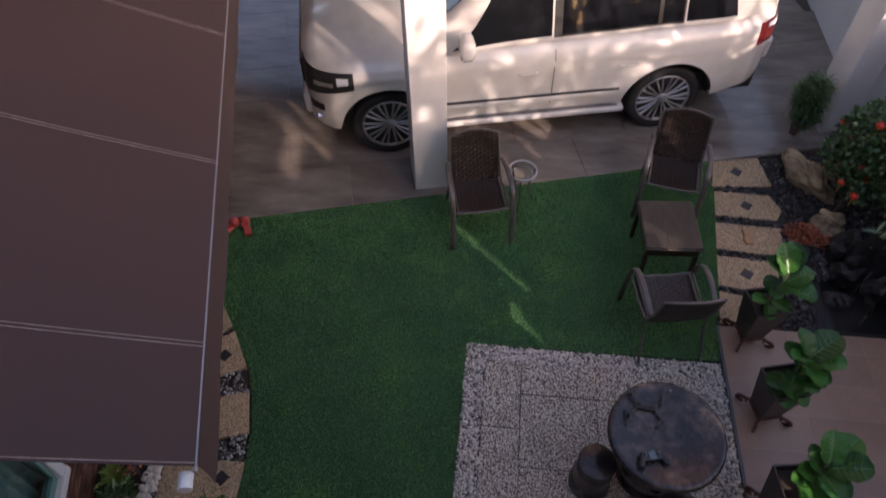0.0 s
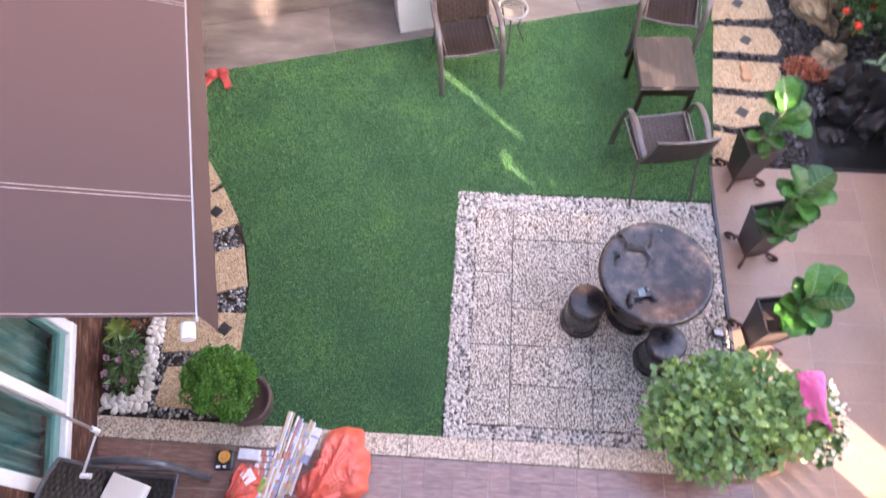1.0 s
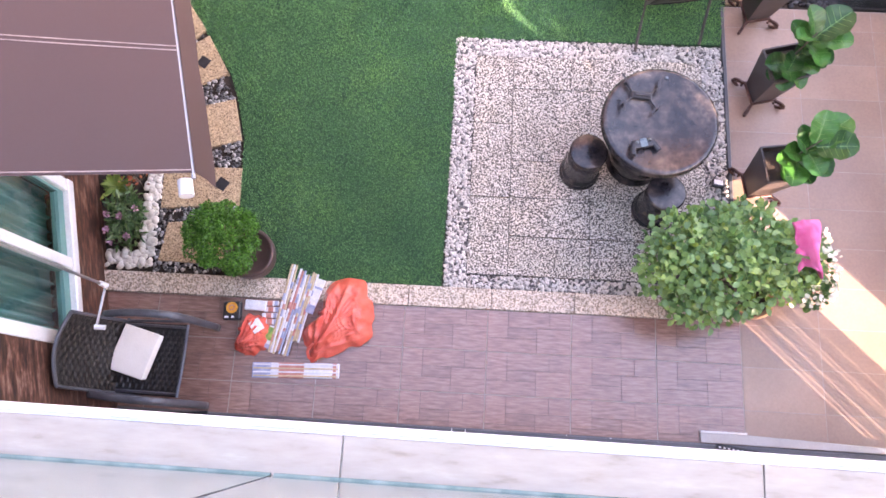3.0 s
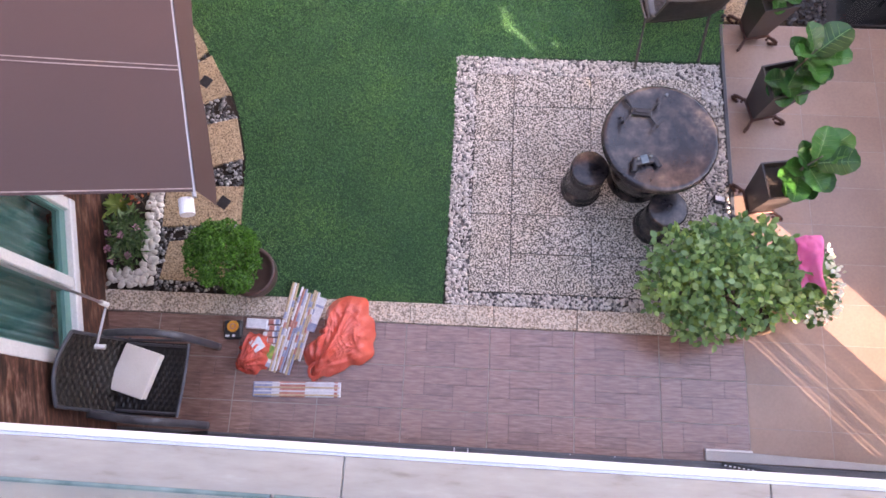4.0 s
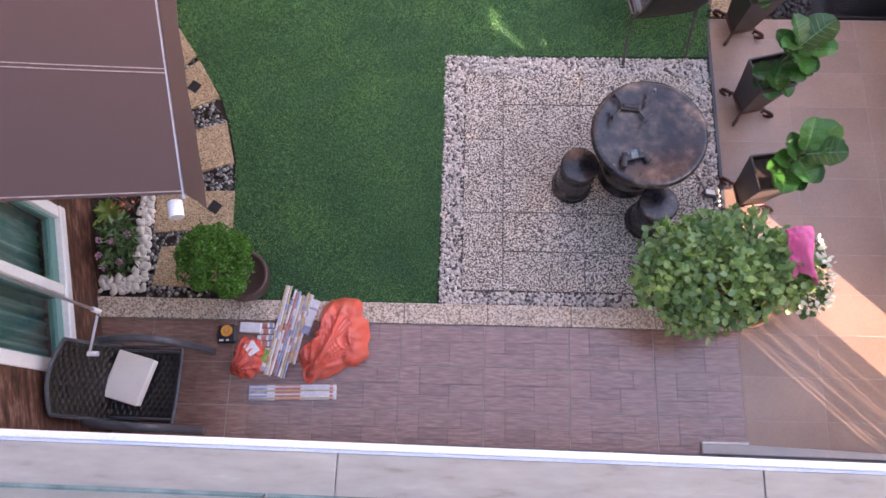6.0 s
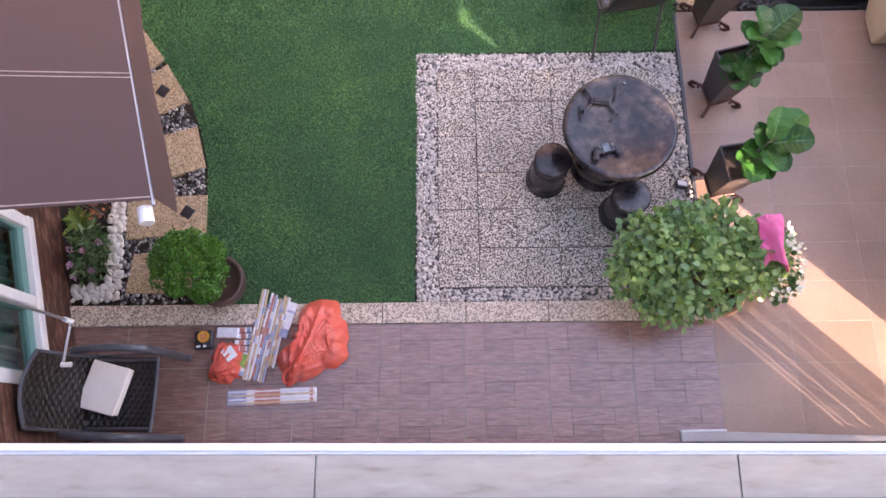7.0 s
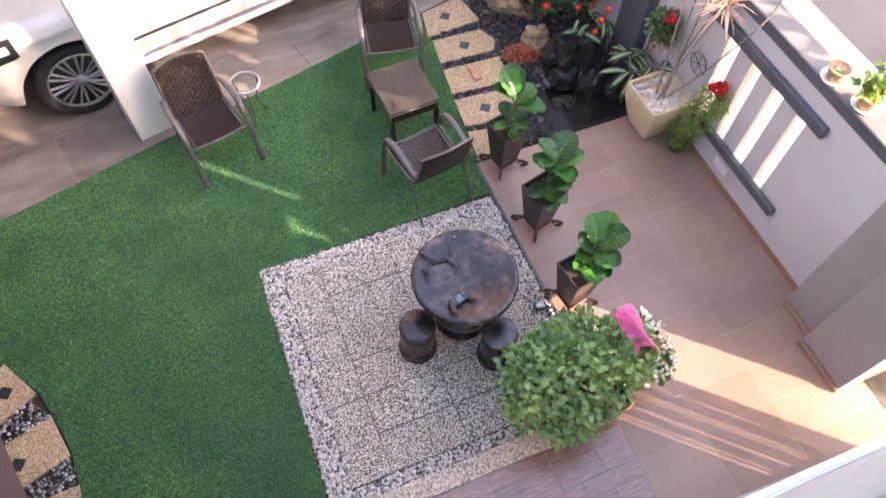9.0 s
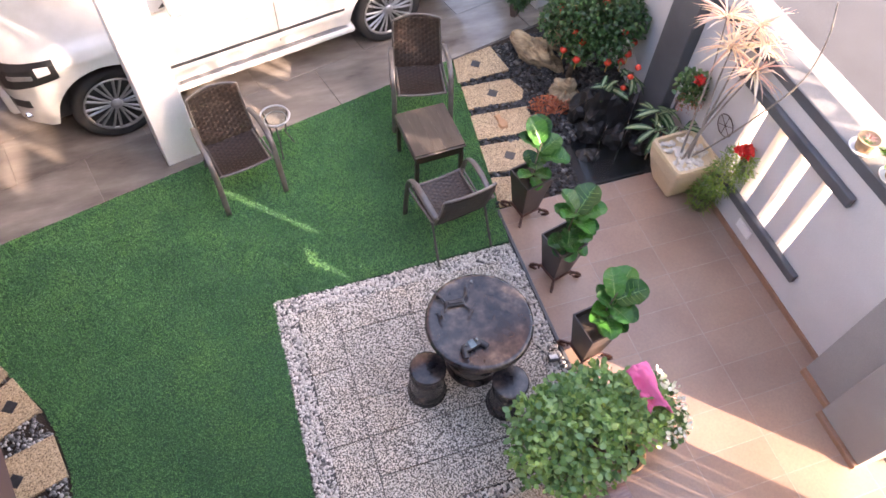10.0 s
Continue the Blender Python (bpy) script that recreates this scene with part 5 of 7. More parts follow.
        # door seams, handles, trim
        for xx in (-1.18, -0.20, 0.98):
            pts = []
            for k in range(10):
                z = 0.50 + 0.62 * k / 9
                w = lerp(halfw, xx) - 0.05 * max(0, (0.62 - z) / 0.3) ** 2 - 0.10 * max(0, (z - lerp(shoulder, xx) + 0.16) / 0.16) ** 2.2
                pts.append((xx - (0.16 * max(0, (0.75 - z)) if xx < -1.1 else 0), s * (w + 0.003), z))
            part("door_seam", tubebm(pts, 0.004, 5), "car_black", C)
        for xx in (-0.95, 0.06):
            h = part("door_handle", tubebm([(xx - 0.10, s * 0.985, 0.90), (xx - 0.07, s * 1.015, 0.905), (xx + 0.07, s * 1.015, 0.905), (xx + 0.10, s * 0.985, 0.90)], 0.013, 8), "car_white", C)
        part("side_moulding", boxbm((-0.88, s * 0.990 - 0.014, 0.545), (0.88, s * 0.990 + 0.014, 0.60), 0.008), "car_white", C)
        part("chrome_strip", boxbm((-0.90, s * 1.000 - 0.012, 0.610), (0.90, s * 1.000 + 0.006, 0.636), 0.004), "car_black", C, "dark sill strip")
        rb = part("running_board", boxbm((-0.98, s * 0.995 - 0.10, 0.35), (0.98, s * 0.995 + 0.045, 0.415), 0.022, seg=2), "car_white", C)
        part("tread", boxbm((-0.92, s * 0.995 - 0.085, 0.4155), (0.86, s * 0.995 + 0.026, 0.421), 0.002), "mid_grey", rb, "grey ribbed tread")
        for k in range(6):
            part("rib", boxbm((-0.90, s * 0.995 - 0.07 + 0.016 * k, 0.4212), (0.84, s * 0.995 - 0.064 + 0.016 * k, 0.4235)), "car_black", rb)
        mr = part("mirror", boxbm((0.60, s * 1.07 - 0.13, 1.22), (0.75, s * 1.07 + 0.13, 1.42), 0.07, seg=4), "car_white", C, smooth=True)
        part("mirror_trim", boxbm((0.63, s * 1.07 - 0.11, 1.215), (0.74, s * 1.07 + 0.11, 1.26), 0.02), "chrome", mr)
        part("mirror_stalk", tubebm([(0.66, s * 0.88, 1.20), (0.67, s * 1.02, 1.28)], 0.03, 8), "car_black", C)
        # lamps
        def skin(x, z, out):
            hi = lerp(shoulder, x)
            return Vector((x, s * (lerp(halfw, x) - 0.05 * max(0, (0.62 - z) / 0.3) ** 2 - 0.10 * max(0, (z - hi + 0.16) / 0.16) ** 2.2 + out), z))

        def patch(x0, x1, za, zb, out, thick, taper=0.0, n=12):
            rows = []
            for i in range(n + 1):
                x = x0 + (x1 - x0) * i / n
                lo = za + taper * (1 - i / n)
                rows.append([skin(x, lo + (zb - lo) * k / 4, out) for k in range(5)])
            bm = bmesh.new()
            sheet(bm, rows, thick * s)
            return bm
        part("headlight", patch(1.74, 2.215, 0.80, 1.06, 0.026, 0.045, 0.09), "car_black", C, "black headlight housing")
        part("headlight_lens", patch(1.79, 1.90, 0.935, 1.02, 0.032, 0.012, 0.02), "lamp_clear", C)
        part("headlight_lens", patch(1.94, 2.12, 0.92, 0.96, 0.032, 0.012), "rim", C)
        part("corner_intake", patch(2.06, 2.19, 0.60, 0.68, 0.010, 0.02), "car_black", C, "black lower air intake")
        part("tail_light", patch(-2.53, -2.27, 0.93, 1.16, 0.012, 0.03), "tail_red", C, "dark red tail light")
        part("tail_lens", patch(-2.50, -2.36, 1.10, 1.14, 0.018, 0.012), "lamp_clear", C)
        part("fog_lamp", boxbm((2.00, s * 0.78 - 0.10, 0.46), (2.16, s * 0.78 + 0.07, 0.52), 0.02), "chrome", C)
    part("windscreen", boxbm((-0.40, -0.70, -0.004), (0.40, 0.70, 0.004), 0.002, Matrix.Translation((0.70, 0, 1.545)) @ Matrix.Rotation(math.radians(39.5), 4, "Y")), "car_glass", C)
    part("rear_window", boxbm((-2.53, -0.62, 1.28), (-2.515, 0.62, 1.66), 0.004), "car_glass", C)
    g = part("grille", boxbm((2.16, -0.60, 0.74), (2.245, 0.60, 1.02), 0.02, seg=2), "car_black", C)
    for k in range(4):
        part("grille_bar", boxbm((2.23, -0.56, 0.775 + 0.055 * k), (2.256, 0.56, 0.795 + 0.055 * k), 0.005), "chrome", g)
    part("bumper", boxbm((2.02, -0.72, 0.42), (2.27, 0.72, 0.70), 0.06, seg=3), "car_white", C, smooth=True)
    part("air_intake", boxbm((2.24, -0.50, 0.47), (2.276, 0.50, 0.56), 0.01), "car_black", C)
    part("rear_bumper", boxbm((-2.68, -0.60, 0.50), (-2.45, 0.60, 0.78), 0.06, seg=3), "car_white", C, smooth=True)
    part("plate", boxbm((2.26, -0.24, 0.585), (2.282, 0.24, 0.69), 0.004), "car_black", C)
    # wheels
    for ax in (FA, RA):
        for s in (-1, 1):
            wh = part("wheel", lathebm([(0.20, -0.12), (0.29, -0.11), (0.30, 0.05), (0.275, 0.09), (0.10, 0.075), (0.0, 0.08)], 40, Matrix.Rotation(-math.pi / 2 * s, 4, "X"), cap=False), "car_black", C, m=Matrix.Translation((ax, s * 0.835, 0.385)), smooth=True)
            mr = Matrix.Rotation(-math.pi / 2 * s, 4, "X")
            part("tyre", lathebm([(0.275, -0.12), (0.36, -0.125), (0.383, -0.10), (0.387, 0.0), (0.383, 0.09), (0.36, 0.115), (0.31, 0.118), (0.285, 0.10)], 56, mr, cap=False), "tyre", wh, smooth=True)
            rim = bmesh.new()
            for i in range(20):
                a = 2 * math.pi * (i // 2) / 10 + (0.10 if i % 2 else -0.10)
                a2 = a + (0.025 if i % 2 else -0.025)
                c0, c1 = Vector((0.055 * math.cos(a), 0.055 * math.sin(a), 0.088)), Vector((0.272 * math.cos(a2), 0.272 * math.sin(a2), 0.098))
                tube(rim, [c0, (c0 + c1) / 2 + Vector((0, 0, 0.006)), c1], 0.0095, 6, r_end=0.014)
            bmesh.ops.transform(rim, matrix=mr, verts=rim.verts[:])
            part("spokes", rim, "rim", wh)
            part("rim_edge", lathebm([(0.268, 0.09), (0.286, 0.10), (0.290, 0.108), (0.270, 0.106)], 48, mr, cap=False), "rim", wh, smooth=True)
            part("hub_cap", lathebm([(0.0, 0.08), (0.06, 0.085), (0.05, 0.108), (0.0, 0.112)], 20, mr, cap=False), "rim", wh, smooth=True)
    return C


car()

# ---- stepping paths ----
def step_slab(parent, quad, diamond):
    bm = bmesh.new()
    prism(bm, quad, -0.03, 0.014, 0.003)
    s = part("slab", bm, "tan_slab", parent)
    if diamond:
        cx, cy, a, r = diamond
        bm = bmesh.new()
        prism(bm, [(cx + r * math.cos(a + k * math.pi / 2), cy + r * math.sin(a + k * math.pi / 2)) for k in range(4)], 0.0, 0.0165, 0.001)
        part("inlay", bm, "diamond", s, "black stone diamond inlay")
    return s


path_l = thing("stepping_path", "tan washed slabs with black diamond inlays and dark pebbles", "path", kind="structure")
rows_l = [((-2.62, 2.22), (-2.50, 2.33), (-2.36, 2.47), (-2.60, 2.80), (-2.95, 2.60)),
          ((-2.62, 1.84), (-2.39, 1.96), (-2.13, 2.09), (-2.33, 2.42), (-2.52, 2.28), (-2.70, 2.16)),
          ((-2.60, 1.32), (-2.27, 1.43), (-1.955, 1.53), (-2.05, 1.87), (-2.34, 1.79), (-2.62, 1.70)),
          ((-2.50, 0.95), (-2.18, 0.98), (-1.91, 1.0), (-1.92, 1.30), (-2.24, 1.29), (-2.52, 1.25)),
          ((-2.46, 0.545), (-2.20, 0.54), (-1.93, 0.54), (-1.90, 0.88), (-2.18, 0.87), (-2.43, 0.84))]
dia_l = [(-2.62, 2.55), (-2.343, 2.18), (-2.30, 1.60), (-2.06, 1.163), (-2.17, 0.70)]
for q, d in zip(rows_l, dia_l):
    step_slab(path_l, list(q), (d[0], d[1], 0.25, 0.062))
part("bed", boxbm((-3.0, 0.458, -0.034), (-1.88, 0.47, -0.02)), "soil", path_l)
bm = bmesh.new()
prism(bm, [(-1.90, 0.46), (-1.90, 1.1), (-1.94, 1.55), (-2.03, 1.88), (-2.38, 2.48), (-2.6, 2.82), (-2.9, 3.3), (-3.7, 3.4), (-2.82, 0.46)], -0.0335, -0.012)
part("bed", bm, "soil", path_l)
gaps_l = [(-2.7, 2.16, -2.36, 2.45, 0.32), (-2.68, 1.72, -2.08, 2.06, 0.30), (-2.62, 1.28, -1.95, 1.52, 0.22), (-2.5, 0.86, -1.92, 0.98, 0.05), (-2.5, 0.475, -1.95, 0.535, 0.0), (-2.95, 2.7, -2.62, 3.2, 0.3)]
path_poly = [(-1.96, 0.47), (-1.93, 1.1), (-1.97, 1.55), (-2.06, 1.88), (-2.41, 2.46), (-2.63, 2.80), (-2.9, 3.2), (-3.2, 3.0), (-2.8, 2.0), (-2.6, 1.3), (-2.52, 0.9), (-2.5, 0.47)]
sp = []
for _ in range(7500):
    x, y = rng.uniform(-3.1, -1.92), rng.uniform(0.47, 3.2)
    if inside(x, y, path_poly) and not any(inside(x, y, list(q)) for q in rows_l):
        sp.append((x, y, 0.0 + rng.uniform(-0.004, 0.008)))
tagged(gravel("mixed_pebbles", "grey_gravel", sp, 0.0155), "mixed grey river pebbles between the stepping slabs", "pebbles", kind="stuff")

path_r = thing("stepping_path", "tan washed slabs with diamond inlays beside the rockery", "path", kind="structure")
rows_r = [((1.97, 4.53), (2.57, 4.58), (2.50, 4.99), (2.04, 4.89)),
          ((1.95, 4.14), (2.53, 4.12), (2.60, 4.25), (2.52, 4.45), (1.99, 4.47)),
          ((1.90, 3.72), (2.50, 3.67), (2.55, 4.02), (1.94, 4.05)),
          ((1.86, 3.30), (2.35, 3.22), (2.46, 3.60), (1.89, 3.64)),
          ((1.81, 2.88), (2.15, 2.88), (2.30, 3.15), (1.855, 3.23))]
for q, d in zip(rows_r, [(2.25, 4.76), (2.27, 4.29), None, (2.13, 3.44), (2.05, 3.06)]):
    step_slab(path_r, list(q), (d[0], d[1], 0.15, 0.066) if d else None)
bm = bmesh.new()
prism(bm, [(1.78, 2.86), (3.715, 2.86), (3.715, 5.35), (2.04, 4.90), (1.94, 4.05), (1.86, 3.2)], -0.0335, -0.012)
part("bed", bm, "soil", path_r)
foot = thing("ornament_foot", "small terracotta foot-shaped ornament on a slab", "ornament", pose(2.20, 3.87, 0.014, rz=8))
bm = bmesh.new()
prism(bm, [(-0.03, -0.08), (0.035, -0.085), (0.055, -0.04), (0.045, 0.02), (0.03, 0.03), (0.035, 0.10), (-0.02, 0.10), (-0.02, 0.02), (-0.045, -0.03)], 0.0, 0.03, 0.008)
part("body", bm, "terracotta", foot)
bedpoly = [(1.80, 2.88), (2.62, 2.90), (2.70, 3.4), (3.70, 3.8), (3.70, 5.2), (2.08, 4.88), (1.96, 4.05), (1.88, 3.3)]
sp = []
for _ in range(7000):
    x, y = rng.uniform(1.8, 3.7), rng.uniform(2.88, 5.2)
    if inside(x, y, bedpoly) and not any(inside(x, y, list(q)) for q in rows_r):
        sp.append((x, y, rng.uniform(-0.006, 0.010)))
tagged(gravel("dark_pebbles", "black_gravel", sp, 0.024), "dark river pebbles round the rockery", "pebbles", kind="stuff")
# white pebbles along the planting bed
for i in range(160):
    if i < 105:
        y = 0.60 + 0.68 * rng.random()
        x = -2.60 + 0.10 * rng.random() - 0.06 * (y - 0.6)
    else:
        x, y = -2.84 + 0.34 * rng.random(), 0.49 + 0.11 * rng.random()
    s = rng.uniform(0.022, 0.036)
    if i < 6:
        me = rock_mesh("pebble", "white_pebble", (1.1, 0.8, 0.48), i, 0.06, 2)
        me.polygons.foreach_set("use_smooth", [True] * len(me.polygons))
        if i == 0:
            PEB = []
        PEB.append(me)
    o = new("pebble", PEB[i % len(PEB)])
    o.matrix_basis = Matrix.Translation((x, y, 0.012 + 0.02 * rng.random())) @ Matrix.Rotation(rng.uniform(0, 3.1), 4, "Z") @ Matrix.Scale(s, 4)
    tagged(o, "smooth white river pebble edging the flower bed", "pebble", group="white edging pebbles")

# ---- plants ----
OVAL = leaf_shape(1.0, 0.74, 0.25, 0.12, 3)
LONG = leaf_shape(1.0, 0.13, 0.3, 0.5, 4)
FROND = leaf_shape(1.0, 0.28, 0.2, 0.35, 3)


def fiddle_shape(n=10, k=6):
    """A broad waisted leaf with a folded midrib and rippled edges."""
    V, F = [], []
    for i in range(n + 1):
        u = i / n
        w = 0.47 * (math.sin(math.pi * min(1, 0.05 + 0.93 * u ** 0.8)) ** 0.55) * (1 - 0.16 * math.exp(-((u - 0.42) / 0.12) ** 2)) * (0.55 + 0.45 * u) * 1.15
        for j in range(k + 1):
            v = 2 * j / k - 1
            rip = 0.035 * math.sin(u * 19 + (1.2 if v > 0 else 0)) * abs(v) ** 1.5 + 0.010 * math.cos(u * 38) * (1 - abs(v))
            V.append(Vector((u * (1 - 0.05 * u), w * v, 0.40 * w * abs(v) - 0.26 * u * u + rip + (0.0 if j != k // 2 else -0.012))))
    for i in range(n):
        for j in range(k):
            a = i * (k + 1) + j
            F.append((a, a + k + 1, a + k + 2, a + 1))
    return V, F


FIDDLE = fiddle_shape()


def vein_shape(n=10, k=6):
    """Pale midrib and slanting side veins that lie on the broad leaf."""
    rows = FIDDLE[0]

    def on(u, v):
        i, j = min(n - 1, int(u * n)), min(k - 1, int((v + 1) / 2 * k))
        a, b = u * n - i, (v + 1) / 2 * k - j
        q = [rows[(i + p) * (k + 1) + j + s] for p, s in ((0, 0), (1, 0), (0, 1), (1, 1))]
        return (q[0] * (1 - a) + q[1] * a) * (1 - b) + (q[2] * (1 - a) + q[3] * a) * b + Vector((0, 0, 0.006))
    V, F = [], []

    def strip(pts, w0, w1):
        base = len(V)
        m = len(pts) - 1
        for i, (u, v) in enumerate(pts):
            w = w0 + (w1 - w0) * i / m
            c = on(u, v)
            d = (on(*pts[min(i + 1, m)]) - on(*pts[max(i - 1, 0)])).normalized()
            a = Vector((-d.y, d.x, 0)).normalized() * w
            V.extend((c + a, c - a))
        for i in range(m):
            q = base + 2 * i
            F.append((q, q + 1, q + 3, q + 2))
    strip([(0.01 + 0.94 * i / 10, 0.0) for i in range(11)], 0.014, 0.005)
    for s in (-1, 1):
        for u0 in (0.14, 0.28, 0.42, 0.56, 0.70):
            strip([(u0 + 0.14 * i / 4, s * (0.04 + 0.82 * i / 4)) for i in range(5)], 0.006, 0.002)
    return V, F


VEINS = vein_shape()
STRAP = leaf_shape(1.0, 0.28, 0.35, 0.35, 5)


def shrub(parent, blobs, count, size, mat, seed, shape=OVAL, name="crown", inner=0.45):
    """A crown of leaves filling lumps (centre, radii); leaves sit mostly near the outside."""
    r = random.Random(seed)
    pl = []
    tot = sum(b[1][0] * b[1][1] for b in blobs)
    for c, rad in blobs:
        for _ in range(int(count * rad[0] * rad[1] / tot)):
            d = rand_dir(r, 0.25)
            k = 1 - (1 - inner) * r.random() ** 2.2
            k *= 1 + 0.16 * noise.noise(Vector(c) * 3 + d * 2.6)
            p = Vector((c[0] + d.x * rad[0] * k, c[1] + d.y * rad[1] * k, c[2] + d.z * rad[2] * k))
            out = (d * 0.45 + rand_dir(r) * 0.8 + Vector((0, 0, 0.15))).normalized()
            pl.append((p, out, size * r.uniform(0.65, 1.25), r.uniform(-0.8, 0.8)))
    return leaves(name, mat, pl, parent, shape)


def twigs(parent, base, tips, r0, mat="bark", name="stems", seed=1):
    r = random.Random(seed)
    bm = bmesh.new()
    for t in tips:
        b, t = Vector(base), Vector(t)
        mid = (b + t) / 2 + rand_dir(r) * 0.06 * (t - b).length
        q = (b * 3 + t) / 4 + rand_dir(r) * 0.03 * (t - b).length
        tube(bm, [b, q, mid, (mid + t) / 2, t], r0, 6, r_end=r0 * 0.35)
    return part(name, bm, mat, parent)


# large shrub at the corner of the terrace
S = thing("shrub", "dense green potted shrub with small rounded leaves", "shrub", pose(1.50, 0.56, 0.0))
blobs = [((-0.27, -0.02, 0.50), (0.27, 0.26, 0.17)), ((0.05, -0.02, 0.53), (0.33, 0.28, 0.18)), ((0.16, 0.22, 0.50), (0.30, 0.26, 0.17)),
         ((0.36, 0.06, 0.50), (0.26, 0.25, 0.17)), ((-0.05, 0.24, 0.50), (0.24, 0.2, 0.16)), ((-0.24, 0.20, 0.50), (0.24, 0.20, 0.16)), ((0.50, 0.12, 0.44), (0.16, 0.24, 0.18)), ((-0.12, -0.22, 0.38), (0.22, 0.15, 0.15))]
shrub(S, blobs, 3500, 0.054, "leaf_shrub", 5, inner=0.4)
shrub(S, blobs, 300, 0.05, "leaf_pale", 6, name="yellow_leaves", inner=0.9)
twigs(S, (0, 0, 0.12), [(x + 0.1 * math.sin(3 * i), y, z + 0.14) for i, ((x, y, z), _) in enumerate(blobs)] + [(-0.2, -0.3, 0.5), (0.1, -0.3, 0.55), (0.3, -0.15, 0.62), (-0.35, 0.15, 0.6), (-0.1, 0.05, 0.71), (0.2, -0.1, 0.71), (-0.3, -0.15, 0.66), (0.0, -0.2, 0.68), (0.45, 0.1, 0.64), (0.1, 0.3, 0.66)], 0.011, "twig")
part("pot", lathebm([(0.0, 0.0), (0.15, 0.0), (0.19, 0.22), (0.215, 0.27), (0.20, 0.28), (0.18, 0.25), (0.0, 0.25)], 28, cap=False), "clay_dark", S, smooth=True)
T = thing("flower_pot", "orange terracotta pot under the shrub", "pot", pose(1.80, 0.43, 0.007))
part("body", lathebm([(0.0, 0.0), (0.09, 0.0), (0.125, 0.22), (0.14, 0.225), (0.14, 0.26), (0.122, 0.26), (0.11, 0.2), (0.0, 0.2)], 28, cap=False), "terracotta", T, smooth=True)
part("soil", lathebm([(0.0, 0.21), (0.112, 0.21)], 20, cap=False), "soil", T)
F = thing("flowering_plant", "pot of small white flowers beside the shrub", "plant", pose(2.13, 0.66, 0.007))
part("pot", lathebm([(0.0, 0.0), (0.10, 0.0), (0.14, 0.25), (0.15, 0.26), (0.13, 0.26), (0.12, 0.2), (0.0, 0.2)], 24, cap=False), "white_pot", F, smooth=True)
shrub(F, [((0, 0, 0.34), (0.15, 0.30, 0.14)), ((0.04, -0.12, 0.30), (0.13, 0.16, 0.12))], 420, 0.042, "leaf_bush", 9)
shrub(F, [((0.03, -0.02, 0.38), (0.15, 0.28, 0.13))], 240, 0.036, "petal_white", 10, name="blossom", inner=0.8)
cl = bmesh.new()
rows = []
for i in range(29):
    line = []
    for j in range(21):
        u, v = i / 28, j / 20
        x = -0.075 + (0.15 + 0.02 * math.sin(7 * u)) * v + 0.05 * u
        y = 0.155 - (0.31 - 0.04 * math.sin(6 * v)) * u
        z = 0.80 - 0.10 * (2 * v - 1) ** 2 - 0.10 * u * u + 0.024 * math.sin(9 * v + 4 * u + 2 * math.sin(5 * u)) + 0.05 * (0.5 - abs(noise.noise(Vector((u * 4, v * 5, 2)))))
        line.append(Vector((x, y, z - 0.05)))
    rows.append(line)
sheet(cl, rows, 0.006)
c = obj("cloth", cl, "cloth_pink", smooth=True, m=pose(1.97, 0.70, 0.0))
tagged(c, "bright pink cloth drying on the shrub", "cloth")

# clipped round bush in a clay pot
B = thing("potted_bush", "bright green feathery round bush in a clay pot", "bush", pose(-1.80, 0.60, 0.0))
part("pot", lathebm([(0.0, 0.0), (0.11, 0.0), (0.15, 0.08), (0.175, 0.18), (0.165, 0.24), (0.18, 0.26), (0.175, 0.27), (0.15, 0.26), (0.14, 0.22), (0.0, 0.22)], 32, pose(0.09, -0.02, 0), cap=False), "clay_dark", B, smooth=True)
rb = random.Random(15)
blobs = [((-0.02, 0.02, 0.47), (0.19, 0.19, 0.17))]
for i in range(46):
    d = rand_dir(rb, 0.35)
    k = rb.uniform(0.045, 0.072)
    blobs.append(((-0.02 + d.x * 0.205, 0.02 + d.y * 0.205, 0.48 + d.z * 0.19), (k, k, k)))
shrub(B, blobs, 14000, 0.0155, "leaf_lime", 12, OVAL, inner=0.78)
twigs(B, (0.12, 0, 0.2), [(-0.1, 0.05, 0.5), (0.1, 0.1, 0.5), (0, -0.1, 0.5)], 0.01)

# bed plants by the wall
P = thing("flowering_plant", "low dark green plant with pink flower heads", "plant", pose(-2.72, 0.84, 0.0))
shrub(P, [((0, 0.06, 0.11), (0.12, 0.14, 0.10)), ((0.02, -0.10, 0.09), (0.12, 0.12, 0.08))], 420, 0.060, "leaf_bush", 21, FROND)
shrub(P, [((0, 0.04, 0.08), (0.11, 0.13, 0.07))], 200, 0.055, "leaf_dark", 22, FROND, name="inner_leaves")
for i, (x, y, z) in enumerate(((-0.12, 0.0, 0.2), (-0.1, -0.12, 0.2), (-0.06, -0.2, 0.17), (0.08, -0.16, 0.18), (0.12, 0.05, 0.2), (0.02, -0.02, 0.24))):
    shrub(P, [((x * 0.85, y, z * 0.85), (0.02, 0.02, 0.016))], 30, 0.017, "petal_pink", 40 + i, name="flower_head")
P = thing("grass_plant", "tuft of yellow-green narrow leaves", "plant", pose(-2.86, 1.10, 0.0))
r = random.Random(3)
leaves("tuft", "leaf_pale", [(Vector((r.uniform(-.03, .03), r.uniform(-.03, .03), 0.0)), Vector((math.cos(a), math.sin(a), r.uniform(0.5, 1.6))), r.uniform(0.08, 0.14), 0) for a in [r.uniform(0, 6.28) for _ in range(46)]], P, STRAP)
P = thing("dry_plant", "small dry brown twiggy plant", "plant", pose(-2.70, 1.16, 0.0))
